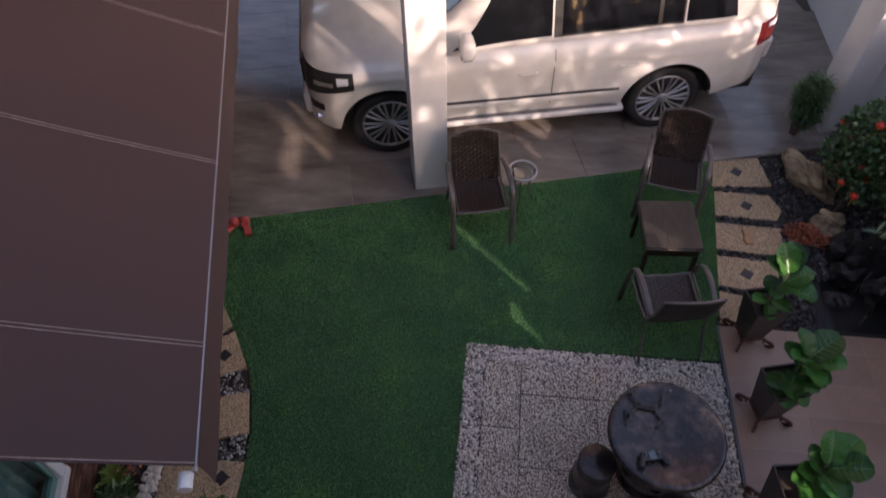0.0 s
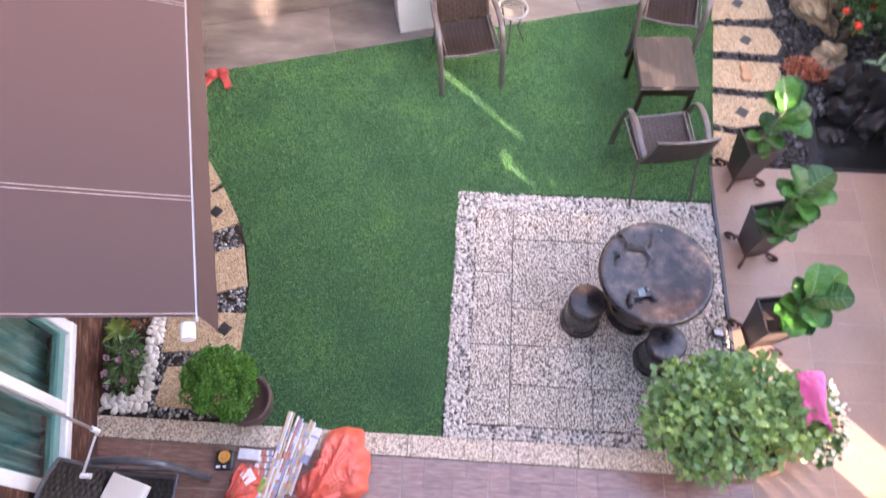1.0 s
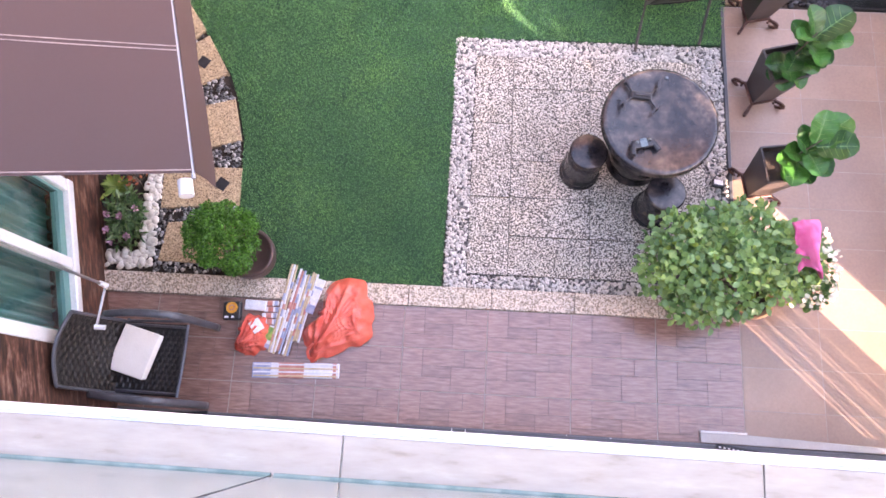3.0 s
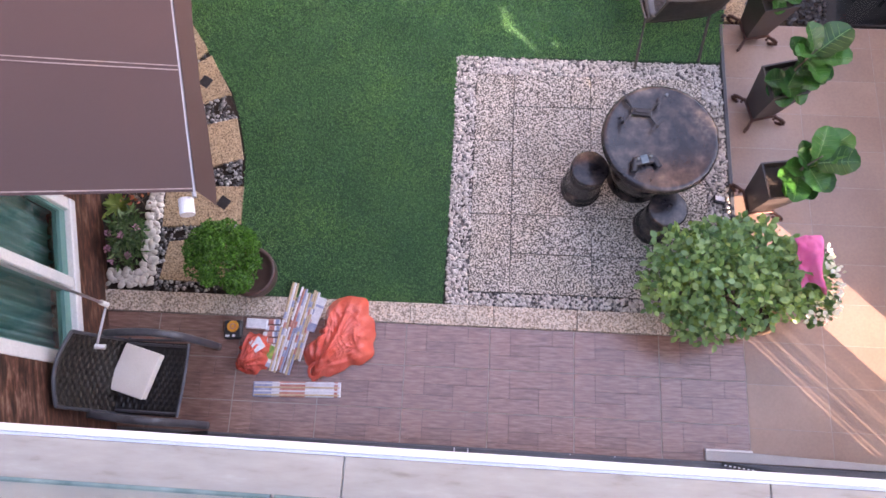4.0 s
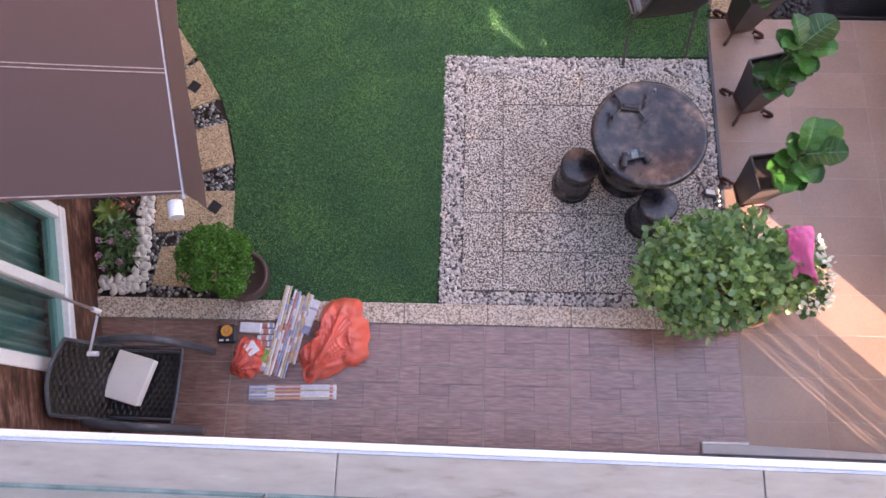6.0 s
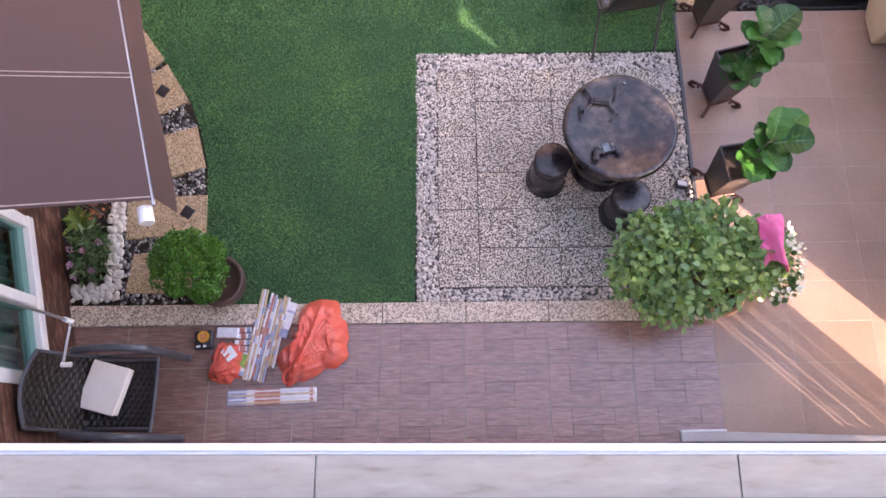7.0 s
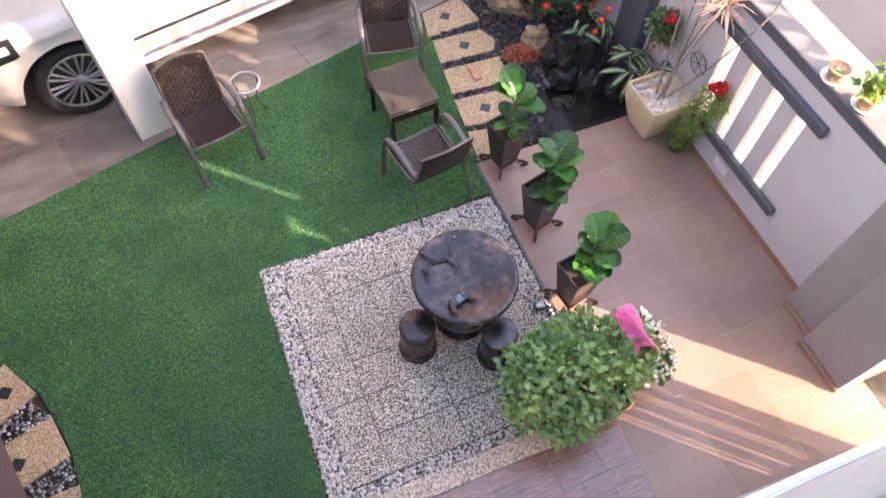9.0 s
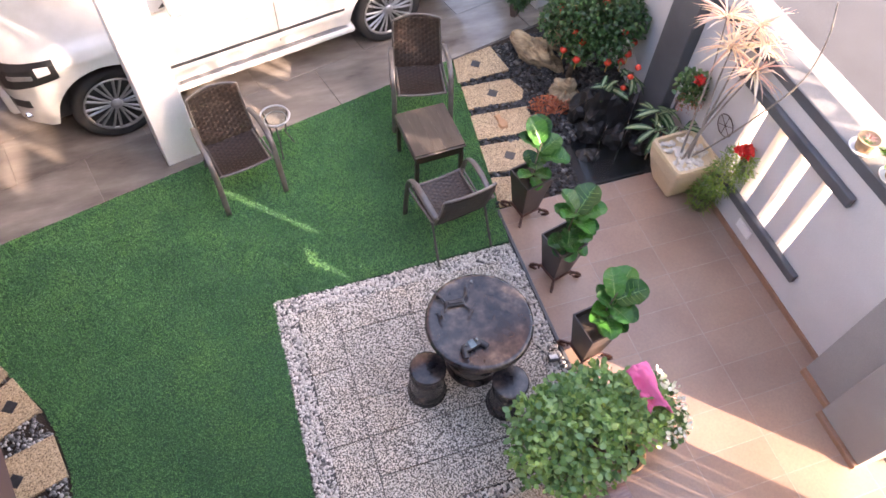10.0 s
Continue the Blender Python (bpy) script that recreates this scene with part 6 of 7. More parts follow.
twigs(P, (0, 0, 0), [(r.uniform(-.12, .12), r.uniform(-.08, .1), r.uniform(0.05, 0.2)) for _ in range(14)], 0.003, "bark")
leaves("dry_leaves", "leaf_rust", [(Vector((r.uniform(-.1, .1), r.uniform(-.08, .1), r.uniform(0.02, 0.16))), rand_dir(r), r.uniform(0.02, 0.04), 0) for _ in range(24)], P, OVAL)


# fiddle-leaf figs
def fig(x, y, rz, seed, leaf_list, label, lean=0.05):
    g = thing("potted_fig", label, "plant", pose(x, y, 0.008, rz=rz), group="potted fiddle-leaf figs in a row")
    bm = bmesh.new()
    b, t, h0, h1 = 0.085, 0.134, 0.09, 0.52
    lo = [bm.verts.new((sx * b, sy * b, h0)) for sx, sy in ((-1, -1), (1, -1), (1, 1), (-1, 1))]
    hi = [bm.verts.new((sx * t, sy * t, h1)) for sx, sy in ((-1, -1), (1, -1), (1, 1), (-1, 1))]
    hi2 = [bm.verts.new((sx * (t - 0.012), sy * (t - 0.012), h1)) for sx, sy in ((-1, -1), (1, -1), (1, 1), (-1, 1))]
    lo2 = [bm.verts.new((sx * (t - 0.02), sy * (t - 0.02), h1 - 0.05)) for sx, sy in ((-1, -1), (1, -1), (1, 1), (-1, 1))]
    for i in range(4):
        j = (i + 1) % 4
        bm.faces.new((lo[i], lo[j], hi[j], hi[i]))
        bm.faces.new((hi[i], hi[j], hi2[j], hi2[i]))
        bm.faces.new((hi2[i], hi2[j], lo2[j], lo2[i]))
    bm.faces.new(lo[::-1])
    bmesh.ops.recalc_face_normals(bm, faces=bm.faces[:])
    part("pot", bm, "pot_brown", g, "tall tapered square brown pot")
    part("soil", boxbm((-0.112, -0.112, h1 - 0.06), (0.112, 0.112, h1 - 0.045)), "soil", g)
    stn = part("stand", boxbm((-0.10, -0.10, 0.075), (0.10, 0.10, 0.0895), 0.004), "iron_brown", g)
    for sx, sy in ((-1, -1), (1, -1), (1, 1), (-1, 1)):
        pts = []
        for k in range(12):
            a = k / 11
            rr = 0.085 + 0.05 * math.sin(a * math.pi) + 0.03 * a
            pts.append((sx * rr, sy * rr, 0.08 - 0.068 * a))
        for k in range(8):
            a = math.pi * 1.6 * k / 7
            pts.append((sx * (0.125 + 0.030 * math.sin(a)), sy * (0.125 + 0.030 * math.sin(a)), 0.045 - 0.033 * math.cos(a)))
        part("scroll_foot", tubebm(pts, 0.012, 6), "iron_brown", stn)
    part("stem", tubebm([(0, 0, h1 - 0.05), (lean * 0.5, 0.01, h1 + 0.15), (lean, 0.015, h1 + 0.34)], 0.009, 8, r_end=0.004), "bark", g)
    r = random.Random(seed)
    for k, (a, z, ln, up) in enumerate(leaf_list):
        p = Vector((lean * min(1, 0.35 + z / 0.4), 0.01, h1 - 0.05 + z))
        d = Vector((math.cos(radians(a - rz)), math.sin(radians(a - rz)), up + 0.25))
        spot = [(p + d.normalized() * 0.02, d, ln * 1.1, r.uniform(-0.3, 0.3))]
        lf = leaves("leaf", "leaf_big", spot, g, FIDDLE)
        leaves("midrib", "leaf_vein", spot, lf, VEINS, smooth=False)
    return g


fig(2.01, 2.78, 12, 1, [(265, 0.0, 0.14, 0.05), (200, 0.03, 0.16, 0.5), (300, 0.05, 0.15, 0.4), (100, 0.08, 0.15, 0.6), (20, 0.12, 0.16, 0.6), (330, 0.24, 0.22, 0.05), (20, 0.26, 0.20, 0.35), (150, 0.30, 0.21, 0.9), (85, 0.34, 0.24, 0.9), (120, 0.37, 0.22, 1.5), (240, 0.15, 0.14, 0.7)],
    "fiddle-leaf fig with sunlit leaves in a tall brown pot")
fig(2.01, 2.08, 14, 2, [(260, -0.01, 0.17, -0.05), (222, 0.0, 0.15, 0.0), (300, 0.01, 0.18, -0.05), (200, 0.02, 0.17, 0.35), (260, 0.03, 0.17, 0.4), (320, 0.05, 0.18, 0.45), (20, 0.08, 0.16, 0.5), (240, 0.13, 0.17, 0.35), (310, 0.16, 0.18, 0.4), (20, 0.18, 0.18, 0.5), (130, 0.22, 0.17, 0.6), (285, 0.26, 0.18, 0.3), (350, 0.28, 0.22, 0.5), (35, 0.31, 0.25, 0.6), (60, 0.24, 0.20, 0.5), (200, 0.33, 0.17, 0.7), (110, 0.34, 0.18, 0.8), (320, 0.20, 0.18, 0.3)],
    "bushy fiddle-leaf fig in a tall brown pot")
fig(1.94, 1.32, 8, 3, [(250, 0.04, 0.16, 0.4), (300, 0.06, 0.18, 0.3), (200, 0.10, 0.15, 0.5), (335, 0.12, 0.20, 0.25), (310, 0.17, 0.19, 0.3), (15, 0.20, 0.27, 0.40), (45, 0.25, 0.26, 0.5), (100, 0.18, 0.16, 0.6), (190, 0.16, 0.16, 0.8), (165, 0.22, 0.16, 1.3), (280, 0.22, 0.17, 0.3), (255, 0.12, 0.19, 0.1), (350, 0.28, 0.22, 0.6), (80, 0.30, 0.20, 0.7)],
    "fiddle-leaf fig with large leaves in a tall brown pot", 0.085)

# big beige planter with dracaena
PL = thing("planter", "large square beige planter topped with white pebbles", "planter", pose(3.475, 2.67, 0.0, rz=2))
bm = bmesh.new()
rings = []
for w, z in ((0.14, 0.03), (0.185, 0.16), (0.225, 0.32), (0.235, 0.44), (0.23, 0.48), (0.205, 0.48), (0.20, 0.43)):
    ring = []
    for k in range(32):
        a = 2 * math.pi * k / 32 + math.pi / 4
        e = 0.16
        cx, cy = math.cos(a), math.sin(a)
        ring.append(bm.verts.new((w * math.copysign(abs(cx) ** e, cx) * 0.98, w * math.copysign(abs(cy) ** e, cy) * 0.98, z)))
    rings.append(ring)
for a, b in zip(rings, rings[1:]):
    for k in range(32):
        bm.faces.new((a[k], a[(k + 1) % 32], b[(k + 1) % 32], b[k]))
bm.faces.new(rings[0][::-1])
bm.faces.new(rings[-1])
part("body", bm, "beige_pot", PL)
part("foot", boxbm((-0.12, -0.12, 0.0), (0.12, 0.12, 0.032), 0.004), "clay_dark", PL)
for i in range(85):
    o = new("pebble", PEB[i % len(PEB)])
    o.matrix_basis = pose(3.475, 2.67, 0, rz=2) @ Matrix.Translation((rng.uniform(-.18, .18), rng.uniform(-.18, .18), 0.438 + 0.018 * rng.random())) @ Matrix.Rotation(rng.uniform(0, 3), 4, "Z") @ Matrix.Scale(rng.uniform(0.021, 0.031), 4)
    tagged(o, "smooth white pebble on the planter's soil", "pebble", group="white planter pebbles")
D = thing("dracaena", "dracaena with bare stems and pink striped leaf heads", "plant", pose(3.46, 2.66, 0.43))
heads = [((0.13, -0.15, 1.08), 1.0), ((0.09, 0.13, 1.10), 0.95), ((0.17, 0.05, 1.33), 1.0), ((0.04, 0.26, 1.28), 0.95), ((0.19, -0.08, 1.24), 0.9)]
bases = [(-0.05, -0.04), (0.0, -0.05), (0.03, 0.0), (-0.03, 0.02), (0.05, 0.04)]
for (h, k), b in zip(heads, bases):
    h = Vector(h)
    part("stem", tubebm([(b[0], b[1], 0.0), (b[0] + h.x * 0.2, b[1] + h.y * 0.2, h.z * 0.35), (h.x * 0.62, h.y * 0.62, h.z * 0.7), tuple(h)], 0.011, 7, r_end=0.006), "twig", D)
    r = random.Random(int(h.z * 1000))
    leaves("leaf_head", "leaf_pink", [(h + Vector((0, 0, r.uniform(-0.05, 0.03))), Vector((math.cos(a), math.sin(a), r.uniform(-0.25, 1.3))), r.uniform(0.22, 0.32) * k, r.uniform(-.4, .4)) for a in [r.uniform(0, 6.283) for _ in range(40)]], D, leaf_shape(1.0, 0.058, 0.3, 0.45, 4))
part("long_branch", tubebm(smooth_line([(0.04, -0.03, 0.0), (0.12, -0.11, 0.20), (0.155, -0.24, 0.52), (0.15, -0.38, 0.86), (0.15, -0.49, 1.15), (0.16, -0.54, 1.40), (0.19, -0.50, 1.66), (0.22, -0.40, 1.85)], 4), 0.008, 7, r_end=0.006), "twig", D)
R = thing("flowering_plant", "trailing green plant with a red flower head", "plant", pose(3.60, 2.36, 0.0))
part("pot", lathebm([(0.0, 0.0), (0.07, 0.0), (0.09, 0.16), (0.095, 0.17), (0.08, 0.17), (0.0, 0.15)], 20, cap=False), "clay_dark", R, smooth=True)
shrub(R, [((0.0, -0.14, 0.76), (0.10, 0.15, 0.13)), ((-0.02, -0.08, 0.52), (0.12, 0.15, 0.2)), ((-0.02, 0.0, 0.26), (0.12, 0.14, 0.14)), ((-0.03, 0.01, 0.12), (0.11, 0.12, 0.10))], 1500, 0.055, "leaf_pale", 31, LONG)
shrub(R, [((0.02, -0.10, 0.70), (0.10, 0.15, 0.16)), ((0.0, -0.04, 0.45), (0.11, 0.14, 0.2))], 800, 0.045, "leaf_bush", 32, LONG)
twigs(R, (0, 0, 0.15), [(0, -0.14, 0.85), (0.02, -0.05, 0.7), (-0.04, -0.1, 0.6)], 0.006)
shrub(R, [((0.0, -0.13, 0.90), (0.06, 0.06, 0.045))], 190, 0.035, "petal_red", 33, name="flower_head")
R = thing("hanging_plant", "hanging basket plant with a red flower on the pillar", "plant", pose(3.56, 3.02, 0.0))
shrub(R, [((0, 0, 0.90), (0.13, 0.13, 0.16))], 520, 0.04, "leaf_bush", 34)
shrub(R, [((0.0, -0.05, 0.78), (0.11, 0.11, 0.10))], 200, 0.04, "leaf_rust", 35, LONG, name="dry_fringe")
shrub(R, [((-0.01, -0.06, 1.03), (0.04, 0.04, 0.035))], 70, 0.03, "petal_red", 36, name="flower_head")
part("post", tubebm([(0.08, 0.2, 0), (0.06, 0.14, 0.9)], 0.012, 8), "dark_grey", R)
W = thing("wall_ornament", "thin dark iron spoked wheel hung on the wall", "ornament", pose(3.705, 2.62, 0.78, ry=90))
bm = bmesh.new()
tube(bm, [(0.10 * math.cos(2 * math.pi * i / 24), 0.10 * math.sin(2 * math.pi * i / 24), 0) for i in range(25)], 0.004, 6)
part("ring", bm, "iron_brown", W)
for i in range(6):
    part("spoke", tubebm([(0, 0, 0), (0.10 * math.cos(i * math.pi / 3), 0.10 * math.sin(i * math.pi / 3), 0)], 0.003, 5), "iron_brown", W)
part("intercom", boxbm((3.700, 1.82, 0.16), (3.719, 2.00, 0.25), 0.004), "white_metal", thing("wall_socket", "white weatherproof wall socket box", "socket"))

# striped leaves round the fountain
r = random.Random(77)
for cx, cy, cz, n in ((3.24, 3.70, 0.45, 10), (3.42, 3.72, 0.50, 8), (3.48, 3.20, 0.45, 17), (3.39, 3.03, 0.38, 9), (3.57, 2.97, 0.45, 8)):
    g = thing("striped_plant", "plant with long green and silver striped leaves", "plant", pose(cx, cy, 0.0))
    part("stem", tubebm([(0, 0, 0), (0, 0, cz)], 0.008, 6), "bark", g)
    pl = [(Vector((r.uniform(-.05, .05), r.uniform(-.05, .05), cz + r.uniform(-.12, .06))), Vector((math.cos(a), math.sin(a), r.uniform(-0.5, 0.5))), r.uniform(0.18, 0.27), r.uniform(-.5, .5)) for a in [r.uniform(0, 6.28) for _ in range(n)]]
    leaves("leaves", "leaf_dark", pl, g, STRAP)
    leaves("leaf_stripes", "leaf_stripe", [(p + Vector((0, 0, 0.004)), d, s * 0.95, tw) for p, d, s, tw in pl], g, leaf_shape(1.0, 0.13, 0.35, 0.35, 5))

# fountain, pond and rockery
PO = thing("pond", "small black stone pond basin with water", "pond", kind="structure")
bm = bmesh.new()
prism(bm, [(2.72, 2.89), (3.20, 2.89), (3.55, 3.0), (3.55, 3.75), (3.0, 3.80), (2.76, 3.40)], -0.012, -0.008)
part("water", bm, "water", PO)
bm = bmesh.new()
prism(bm, [(2.60, 2.865), (3.70, 2.865), (3.70, 3.9), (2.9, 3.9), (2.62, 3.4)], -0.0115, -0.010)
part("basin", bm, "rock_black", PO)
part("rim_board", boxbm((2.50, 2.868, -0.03), (3.30, 2.885, 0.03), 0.003), "rock_black", PO)
FO = thing("fountain", "black slate rock fountain with thin water jets", "fountain", pose(3.15, 3.35, 0.0))
for i, (x, y, z, sx, sy, sz) in enumerate(((0.02, 0.22, 0.1, 0.20, 0.14, 0.36), (0.22, 0.12, 0.1, 0.14, 0.16, 0.30), (-0.16, 0.12, 0.04, 0.13, 0.12, 0.16), (0.08, -0.02, 0.03, 0.15, 0.11, 0.15), (0.28, -0.14, 0.02, 0.13, 0.12, 0.12), (-0.26, -0.12, 0.0, 0.10, 0.09, 0.06), (-0.12, 0.36, 0.08, 0.14, 0.12, 0.22))):
    o = new("rock", rock_mesh("rock", "rock_black", (sx, sy, sz), 20 + i, 0.38, 3))
    o.parent = FO
    o.location = (x, y, z)
for i, (x, y, z) in enumerate(((-0.12, -0.05, 0.34), (0.08, -0.10, 0.30), (0.18, 0.02, 0.36))):
    part("water_jet", tubebm(arc(lambda t: (x - 0.16 * t, y - 0.18 * t, z - 0.36 * t * t), 0, 1, 8), 0.006, 6, r_end=0.012), "water", FO)
rock_list = [(2.92, 4.66, 0.12, 0.16, 0.34, 0.20, 28), (2.98, 4.06, 0.06, 0.20, 0.17, 0.15, 10), (3.28, 4.86, 0.12, 0.22, 0.18, 0.2, 0)]
for i, (x, y, z, sx, sy, sz, a) in enumerate(rock_list):
    o = new("rock", rock_mesh("rock", "rock_tan", (sx * 0.86, sy * 0.86, sz * 0.9), i, 0.42, 4))
    o.matrix_basis = pose(x, y, z * 0.7, rz=a)
    tagged(o, "weathered tan garden boulder in the dark pebbles", "rock", group="rockery boulders")
g = thing("ground_cover", "rusty red low succulent beside the boulders", "plant", pose(2.70, 3.93, 0.0))
shrub(g, [((0, 0, 0.06), (0.16, 0.12, 0.07)), ((0.15, -0.06, 0.06), (0.12, 0.1, 0.06))], 520, 0.03, "leaf_rust", 51)
K = thing("kumquat_tree", "small leafy tree hung with red and gold lanterns", "tree", pose(3.13, 4.30, 0.0))
part("trunk", tubebm([(0, 0, 0), (0.03, 0.02, 0.3), (0.0, 0.05, 0.65)], 0.035, 10, r_end=0.02), "bark", K, smooth=True)
blobs = [((0, 0, 0.90), (0.34, 0.36, 0.34)), ((0.20, 0.25, 0.85), (0.28, 0.28, 0.28)), ((0.22, -0.16, 0.82), (0.26, 0.24, 0.26)), ((-0.22, 0.05, 0.70), (0.18, 0.22, 0.2)), ((0.05, 0.35, 0.70), (0.24, 0.2, 0.24)), ((-0.12, -0.25, 0.62), (0.16, 0.16, 0.16)), ((0.16, -0.30, 0.62), (0.22, 0.2, 0.2)), ((0.42, -0.12, 0.75), (0.22, 0.26, 0.22))]
twigs(K, (0, 0.04, 0.55), [b[0] for b in blobs], 0.014)
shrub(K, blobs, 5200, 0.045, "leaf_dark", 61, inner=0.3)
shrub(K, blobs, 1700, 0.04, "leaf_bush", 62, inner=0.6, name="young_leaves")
r = random.Random(8)
for i in range(26):
    (bx_, by_, bz_), rd = blobs[i % 8]
    d = rand_dir(r, 0.2)
    x, y, z = bx_ + d.x * rd[0] * 1.02, by_ + d.y * rd[1] * 1.02, bz_ + d.z * rd[2] * 0.9
    L_ = thing("lantern", "small red and gold festive lantern on the tree", "lantern", pose(3.13 + x, 4.30 + y, z) @ Matrix.Scale(1.3, 4), group="hanging lanterns")
    part("globe", lathebm([(0.0, -0.026), (0.018, -0.022), (0.030, 0.0), (0.018, 0.022), (0.0, 0.026)], 14, cap=False), "lantern_red", L_, smooth=True)
    part("tassel", tubebm([(0, 0, -0.026), (0, 0, -0.09)], 0.004, 5), "gold", L_)
LS = thing("lantern_string", "cord with small red and gold festive lanterns by the fountain", "lanterns")
drops = [(3.14, 3.28, 1.0), (3.16, 3.36, 0.82), (3.17, 3.42, 0.635)]
part("cord", tubebm([(3.30, 4.12, 0.80), (3.22, 3.80, 1.02), (3.14, 3.45, 1.08)] + drops, 0.0016, 5), "twig", LS)
for p in drops:
    part("lantern", lathebm([(0.0, -0.026), (0.018, -0.022), (0.030, 0.0), (0.018, 0.022), (0.0, 0.026)], 14, pose(*p), cap=False), "lantern_red", LS, smooth=True)
E_ = thing("hanging_fern", "green fern spilling from a tapered planter by the column", "fern", pose(2.95, 5.42, 0.0) @ Matrix.Scale(0.85, 4))
part("planter", lathebm([(0.0, 0.0), (0.05, 0.0), (0.11, 0.42), (0.12, 0.45), (0.10, 0.45), (0.0, 0.42)], 4, cap=False), "clay_dark", E_)
shrub(E_, [((0, 0, 0.62), (0.20, 0.20, 0.26)), ((0.02, -0.05, 0.38), (0.16, 0.16, 0.2))], 1000, 0.085, "leaf_bush", 71, LONG)
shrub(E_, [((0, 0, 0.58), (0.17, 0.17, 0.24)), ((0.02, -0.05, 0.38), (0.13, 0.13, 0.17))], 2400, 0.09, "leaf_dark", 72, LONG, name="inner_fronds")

# pots on top of the boundary wall
def wall_pot(x, y, label, pot_mat, seed, scale, tall):
    g = thing("potted_plant", label, "plant", pose(x, y, TOP + 0.07) @ Matrix.Scale(scale, 4), group="pots on the wall top")
    part("saucer", lathebm([(0.0, 0.0), (0.080, 0.0), (0.098, 0.022), (0.092, 0.024), (0.076, 0.008), (0.0, 0.008)], 28, cap=False), "white_pot", g, "shallow white saucer", smooth=True)
    part("pot", lathebm([(0.0, 0.009), (0.052, 0.009), (0.066, 0.07), (0.076, 0.092), (0.078, 0.105), (0.070, 0.105), (0.062, 0.09), (0.0, 0.088)], 28, cap=False), pot_mat, g, smooth=True)
    if tall:
        r2 = random.Random(seed)
        stems = [(r2.uniform(-0.10, 0.10), r2.uniform(-0.10, 0.10), r2.uniform(0.16, 0.30)) for _ in range(9)]
        twigs(g, (0, 0, 0.085), stems, 0.004, "twig", seed=seed)
        shrub(g, [(p, (0.055, 0.055, 0.045)) for p in stems], 170, 0.062, "leaf_pale", seed)
    else:
        r2 = random.Random(seed)
        for k, (n, up, ln, mat) in enumerate(((11, 0.25, 0.062, "leaf_bush"), (9, 0.7, 0.05, "leaf_rosy"), (6, 1.6, 0.036, "leaf_rosy"))):
            leaves("rosette", mat, [(Vector((0, 0, 0.088 + 0.010 * k)), Vector((math.cos(a), math.sin(a), up)), ln * r2.uniform(0.9, 1.15), 0) for a in [6.283 * (q + 0.5 * (k % 2)) / n for q in range(n)]], g, FROND)
    return g


wall_pot(3.78, 1.555, "clay pot with a reddish rosette succulent in a white saucer", "clay_tan", 81, 1.0, False)
wall_pot(3.81, 1.275, "clay pot of light green broad leaves on the wall top", "clay_tan", 82, 1.0, True)
wall_pot(3.80, 0.76, "clay pot of thin pale green leaves on the wall end", "clay_tan", 83, 0.9, True)
# street tree outside whose crown dapples the low sun
TR = thing("street_tree", "broad green street tree outside the wall", "tree", pose(6.15, -0.15, -0.02))
part("trunk", tubebm([(0, 0, 0), (0.1, 0.05, 1.2), (0.0, 0.0, 2.4)], 0.16, 12, r_end=0.10), "bark", TR, smooth=True)
tb = [((0.0, 0.0, 3.5), (1.1, 1.1, 0.8)), ((-0.6, -0.6, 3.5), (0.8, 0.8, 0.42)), ((0.6, 0.7, 3.4), (1.1, 1.1, 0.8)), ((0.2, 1.3, 3.1), (0.9, 0.9, 0.7)), ((0.7, -0.6, 3.7), (0.9, 0.9, 0.6))]
twigs(TR, (0, 0, 2.2), [b[0] for b in tb], 0.06)
shrub(TR, tb, 1150, 0.25, "leaf_bush", 91, STRAP, inner=0.1)

# second tree, unseen, added so its crown shades the porch column and car front
TR = thing("street_tree", "unseen tall green tree added outside the wall to shade column and car", "tree", pose(6.55, -2.75, -0.02))
part("trunk", tubebm([(0, 0, 0), (-0.05, 0.05, 1.6), (-0.2, 0.2, 3.1)], 0.14, 12, r_end=0.08), "bark", TR, smooth=True)
tb = [((-0.35, 0.40, 4.0), (0.85, 0.75, 0.62)), ((-0.2, -0.2, 4.4), (0.9, 0.8, 0.6)), ((0.3, 0.6, 4.7), (0.8, 0.8, 0.5)), ((-0.7, 0.2, 4.6), (0.7, 0.7, 0.55))]
twigs(TR, (-0.2, 0.2, 3.0), [b[0] for b in tb], 0.05)
shrub(TR, tb, 900, 0.25, "leaf_bush", 92, STRAP, inner=0.1)
# ---- paving pieces ----
slab_floor = thing("slab_terrace", "square of grey washed-pebble slabs edged with white gravel", "paving", kind="structure")
part("bed", boxbm((-0.335, 0.455, -0.034), (1.765, 2.495, -0.006)), "gravel_bed", slab_floor)
XS = [-0.17, 0.13, 0.73, 1.33, 1.60]
for i in range(4):
    yl = [0.56, 1.16, 1.76, 2.34] if i in (0, ) else [0.56, 0.86, 1.165, 1.46, 2.06, 2.34]
    for y0, y1 in zip(yl, yl[1:]):
        part("slab", boxbm((XS[i] + 0.003, y0 + 0.003, -0.006), (XS[i + 1] - 0.003, y1 - 0.003, 0.014 + rng.uniform(-0.001, 0.001)), 0.002), "slab", slab_floor)


def scatter(x0, y0, x1, y1, step, z, jit=0.5):
    out = []
    y = y0
    while y < y1:
        x = x0
        while x < x1:
            out.append((x + rng.uniform(-jit, jit) * step, y + rng.uniform(-jit, jit) * step, z + rng.uniform(-0.003, 0.005)))
            x += step
        y += step
    return out


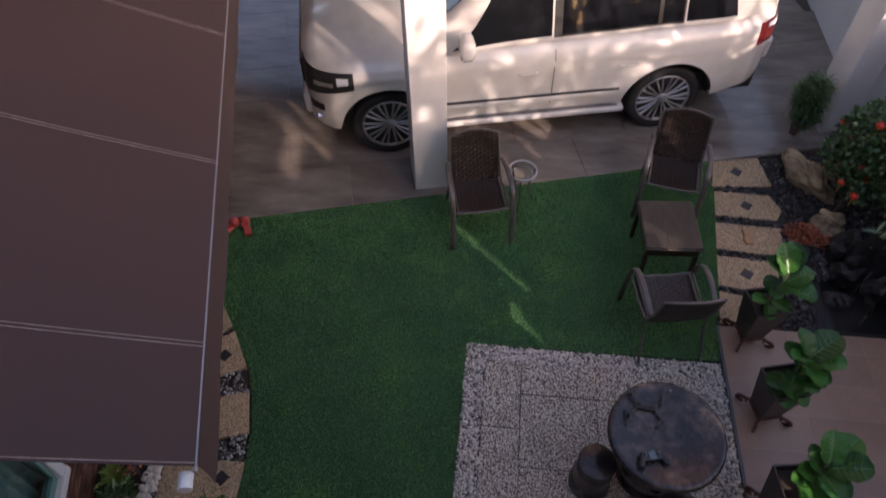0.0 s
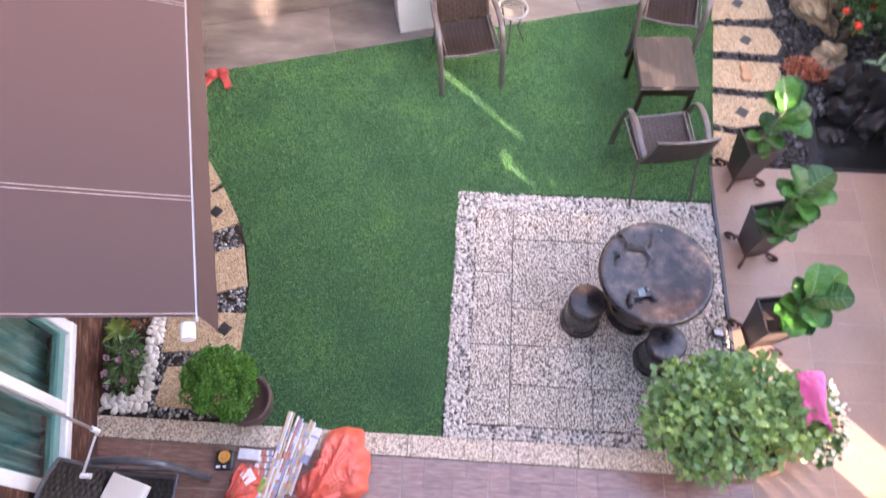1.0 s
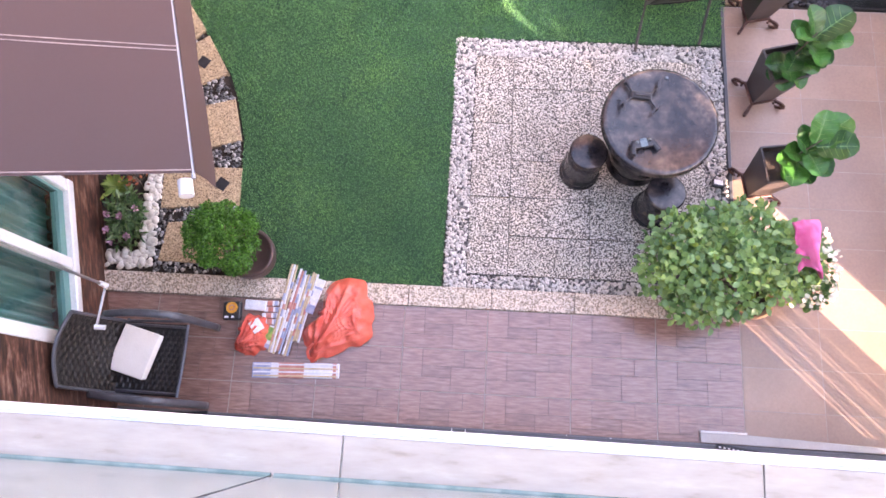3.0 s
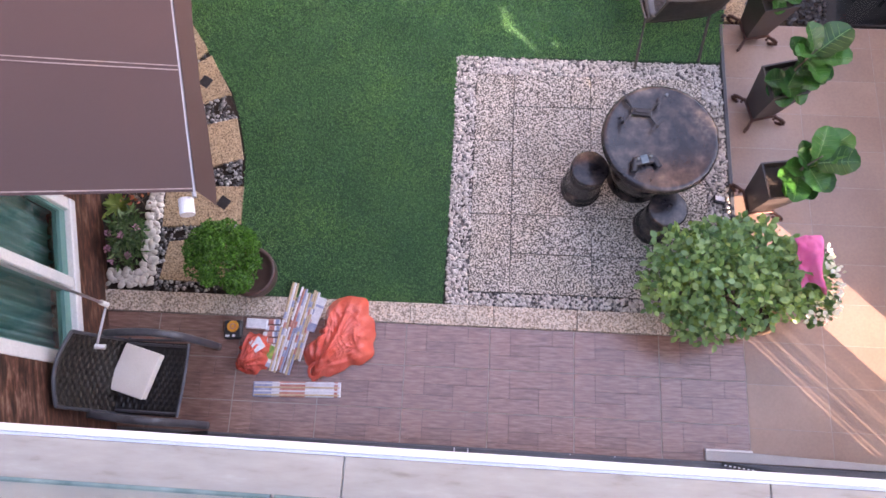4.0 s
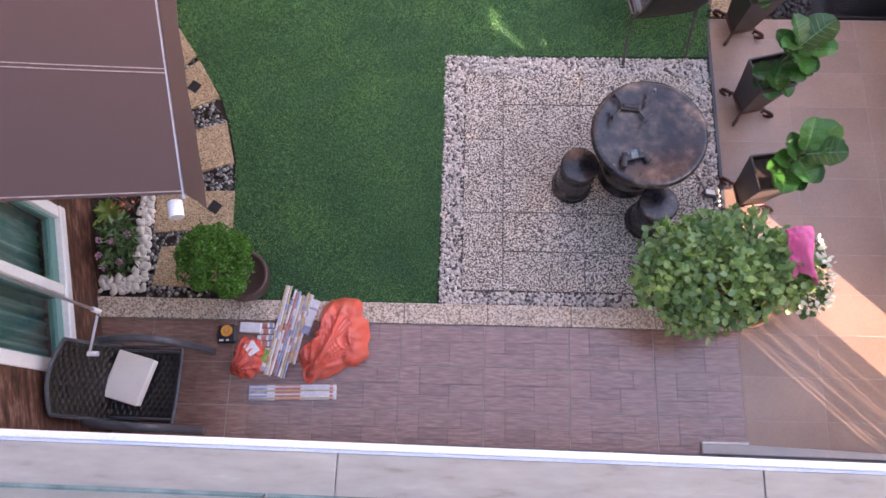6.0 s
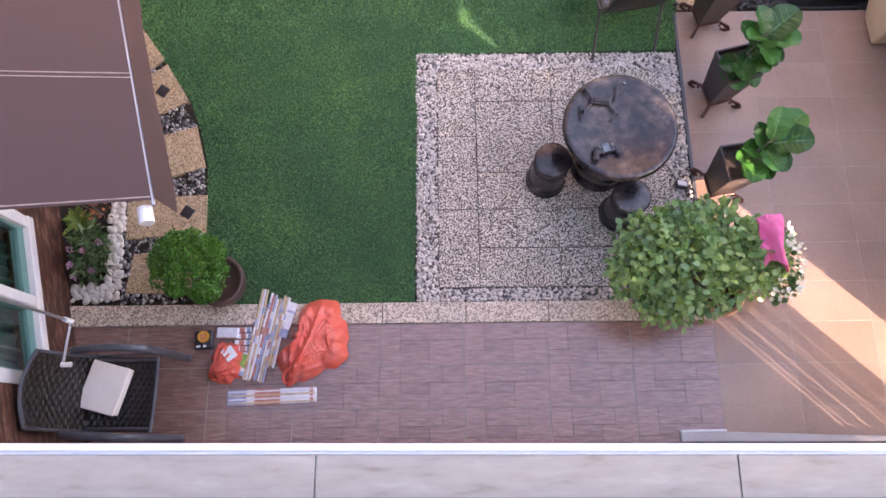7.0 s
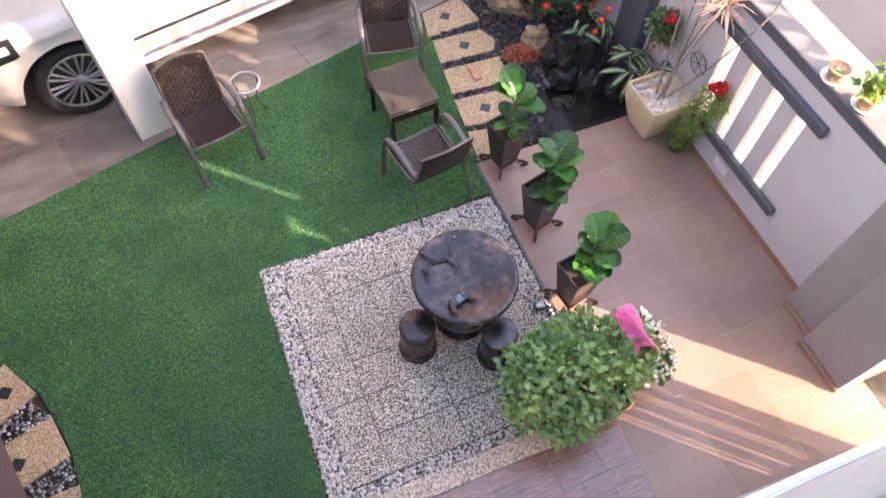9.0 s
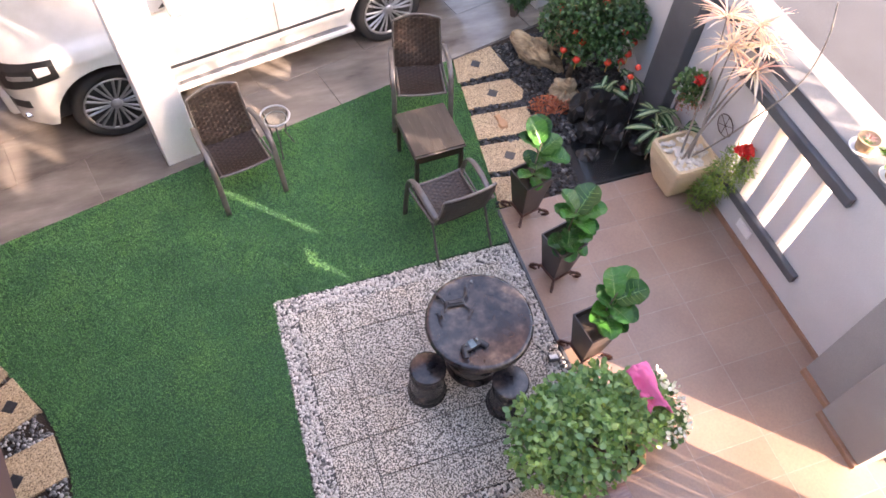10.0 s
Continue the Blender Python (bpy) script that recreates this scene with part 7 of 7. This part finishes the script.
sp = scatter(-0.325, 0.465, -0.175, 2.488, 0.0158, 0.006) + scatter(-0.17, 2.350, 1.755, 2.488, 0.0158, 0.006) + \
    scatter(1.61, 0.465, 1.755, 2.35, 0.0158, 0.006) + scatter(-0.17, 0.465, 1.61, 0.553, 0.0158, 0.006)
tagged(gravel("border_gravel", "white_gravel", sp, 0.0145), "mixed white and dark gravel round the slabs", "gravel", kind="stuff")

# washed kerb strip
kerb = thing("kerb", "washed pebble kerb strip along the terrace", "kerb", kind="structure")
for k in range(-5, 4):
    x0, x1 = 0.02 + 0.6 * k, 0.02 + 0.6 * (k + 1)
    x0, x1 = max(x0, -2.86), min(x1, 1.8)
    if x1 > x0:
        part("kerb_stone", boxbm((x0 + 0.002, 0.302, -0.034), (x1 - 0.002, 0.452, 0.03), 0.003), "kerb", kerb)

# wood-look terrace tiles
terrace = thing("terrace", "brown wood-look ceramic tiles in a parquet pattern", "floor", kind="structure")
part("bed", boxbm((-3.6, -1.75, -0.034), (1.8, 0.30, 0.0085)), "grout", terrace)


def tile_mesh():
    bm = bmesh.new()
    W, H, g = 0.5952, 0.2958, 0.0013
    box(bm, (0.001, 0.001, 0), (W - 0.001, H - 0.001, 0.0082))
    for f in bm.faces:
        f.material_index = 1
    # strips and blocks of the moulded parquet: (x0, x1, y0, y1) as shares of the tile
    for x0, x1, y0, y1 in ((0, 0.245, 0.34, 1), (0.245, 0.745, 0.60, 1), (0.745, 1, 0.60, 1), (0.245, 0.59, 0.34, 0.60), (0.59, 1, 0, 0.60), (0, 0.59, 0, 0.34)):
        box(bm, (x0 * W + g, y0 * H + g, 0), (x1 * W - g, y1 * H - g, 0.010), 0.0006)
    me = bpy.data.meshes.new("tile")
    bm.to_mesh(me)
    bm.free()
    me.materials.append(M["wood_tile"])
    me.materials.append(M["tile_line"])
    return me


TM = tile_mesh()
for i in range(-6, 3):
    for j in range(-6, 1):
        o = new("tile", TM)
        o.parent = terrace
        o.location = (0.6 * i + 0.002, 0.3 * j + 0.002, 0.001)

# beige floor tiles beside the wall
side = thing("side_floor", "beige matt ceramic tiles beside the boundary wall", "floor", kind="structure")
part("bed", boxbm((1.80, -1.75, -0.034), (3.72, 2.86, 0.0062)), "grout", side)
bm = bmesh.new()
box(bm, (0, 0, 0), (0.5955, 0.2955, 0.012), 0.001)
tm = bpy.data.meshes.new("tile")
bm.to_mesh(tm)
bm.free()
tm.materials.append(M["beige_tile"])
for j in range(-6, 10):
    for i in range(4):
        x0 = 1.762 + 0.6 * i
        x1 = min(x0 + 0.5955, 3.715)
        x0 = max(x0, 1.803)
        y0 = -0.012 + 0.299 * j
        y1 = min(y0 + 0.2950, 2.855)
        if x1 - x0 < 0.05 or y1 - y0 < 0.05:
            continue
        if x1 - x0 > 0.59 and y1 - y0 > 0.29:
            o = new("tile", tm)
            o.parent = side
            o.location = (x0, y0, -0.005)
        else:
            part("tile", boxbm((x0, y0, -0.005), (x1, y1, 0.007), 0.001), "beige_tile", side)
part("edge_strip", boxbm((1.772, 0.455, -0.034), (1.798, 2.86, 0.010), 0.002), "dark_grey", side, "dark edging strip")

# porch tiles
porch = thing("porch_floor", "brown-grey veined stone tiles of the car porch", "floor", kind="structure")
MP = Matrix.Translation((-2.74, 3.65, 0)) @ Matrix.Rotation(TILT, 4, "Z")
part("bed", boxbm((-4.0, 0.0, -0.034), (7.2, 8.5, -0.008)), "grout", porch, m=MP)
bm = bmesh.new()
box(bm, (0, 0, 0), (1.196, 0.596, 0.012), 0.0012)
pm = bpy.data.meshes.new("tile")
bm.to_mesh(pm)
bm.free()
pm.materials.append(M["porch"])
for j in range(13):
    for i in range(-3, 6):
        o = new("tile", pm)
        o.parent = porch
        o.matrix_basis = MP @ Matrix.Translation((1.2 * i + (0.6 if j % 2 else 0), 0.004 + 0.6 * j, -0.008))
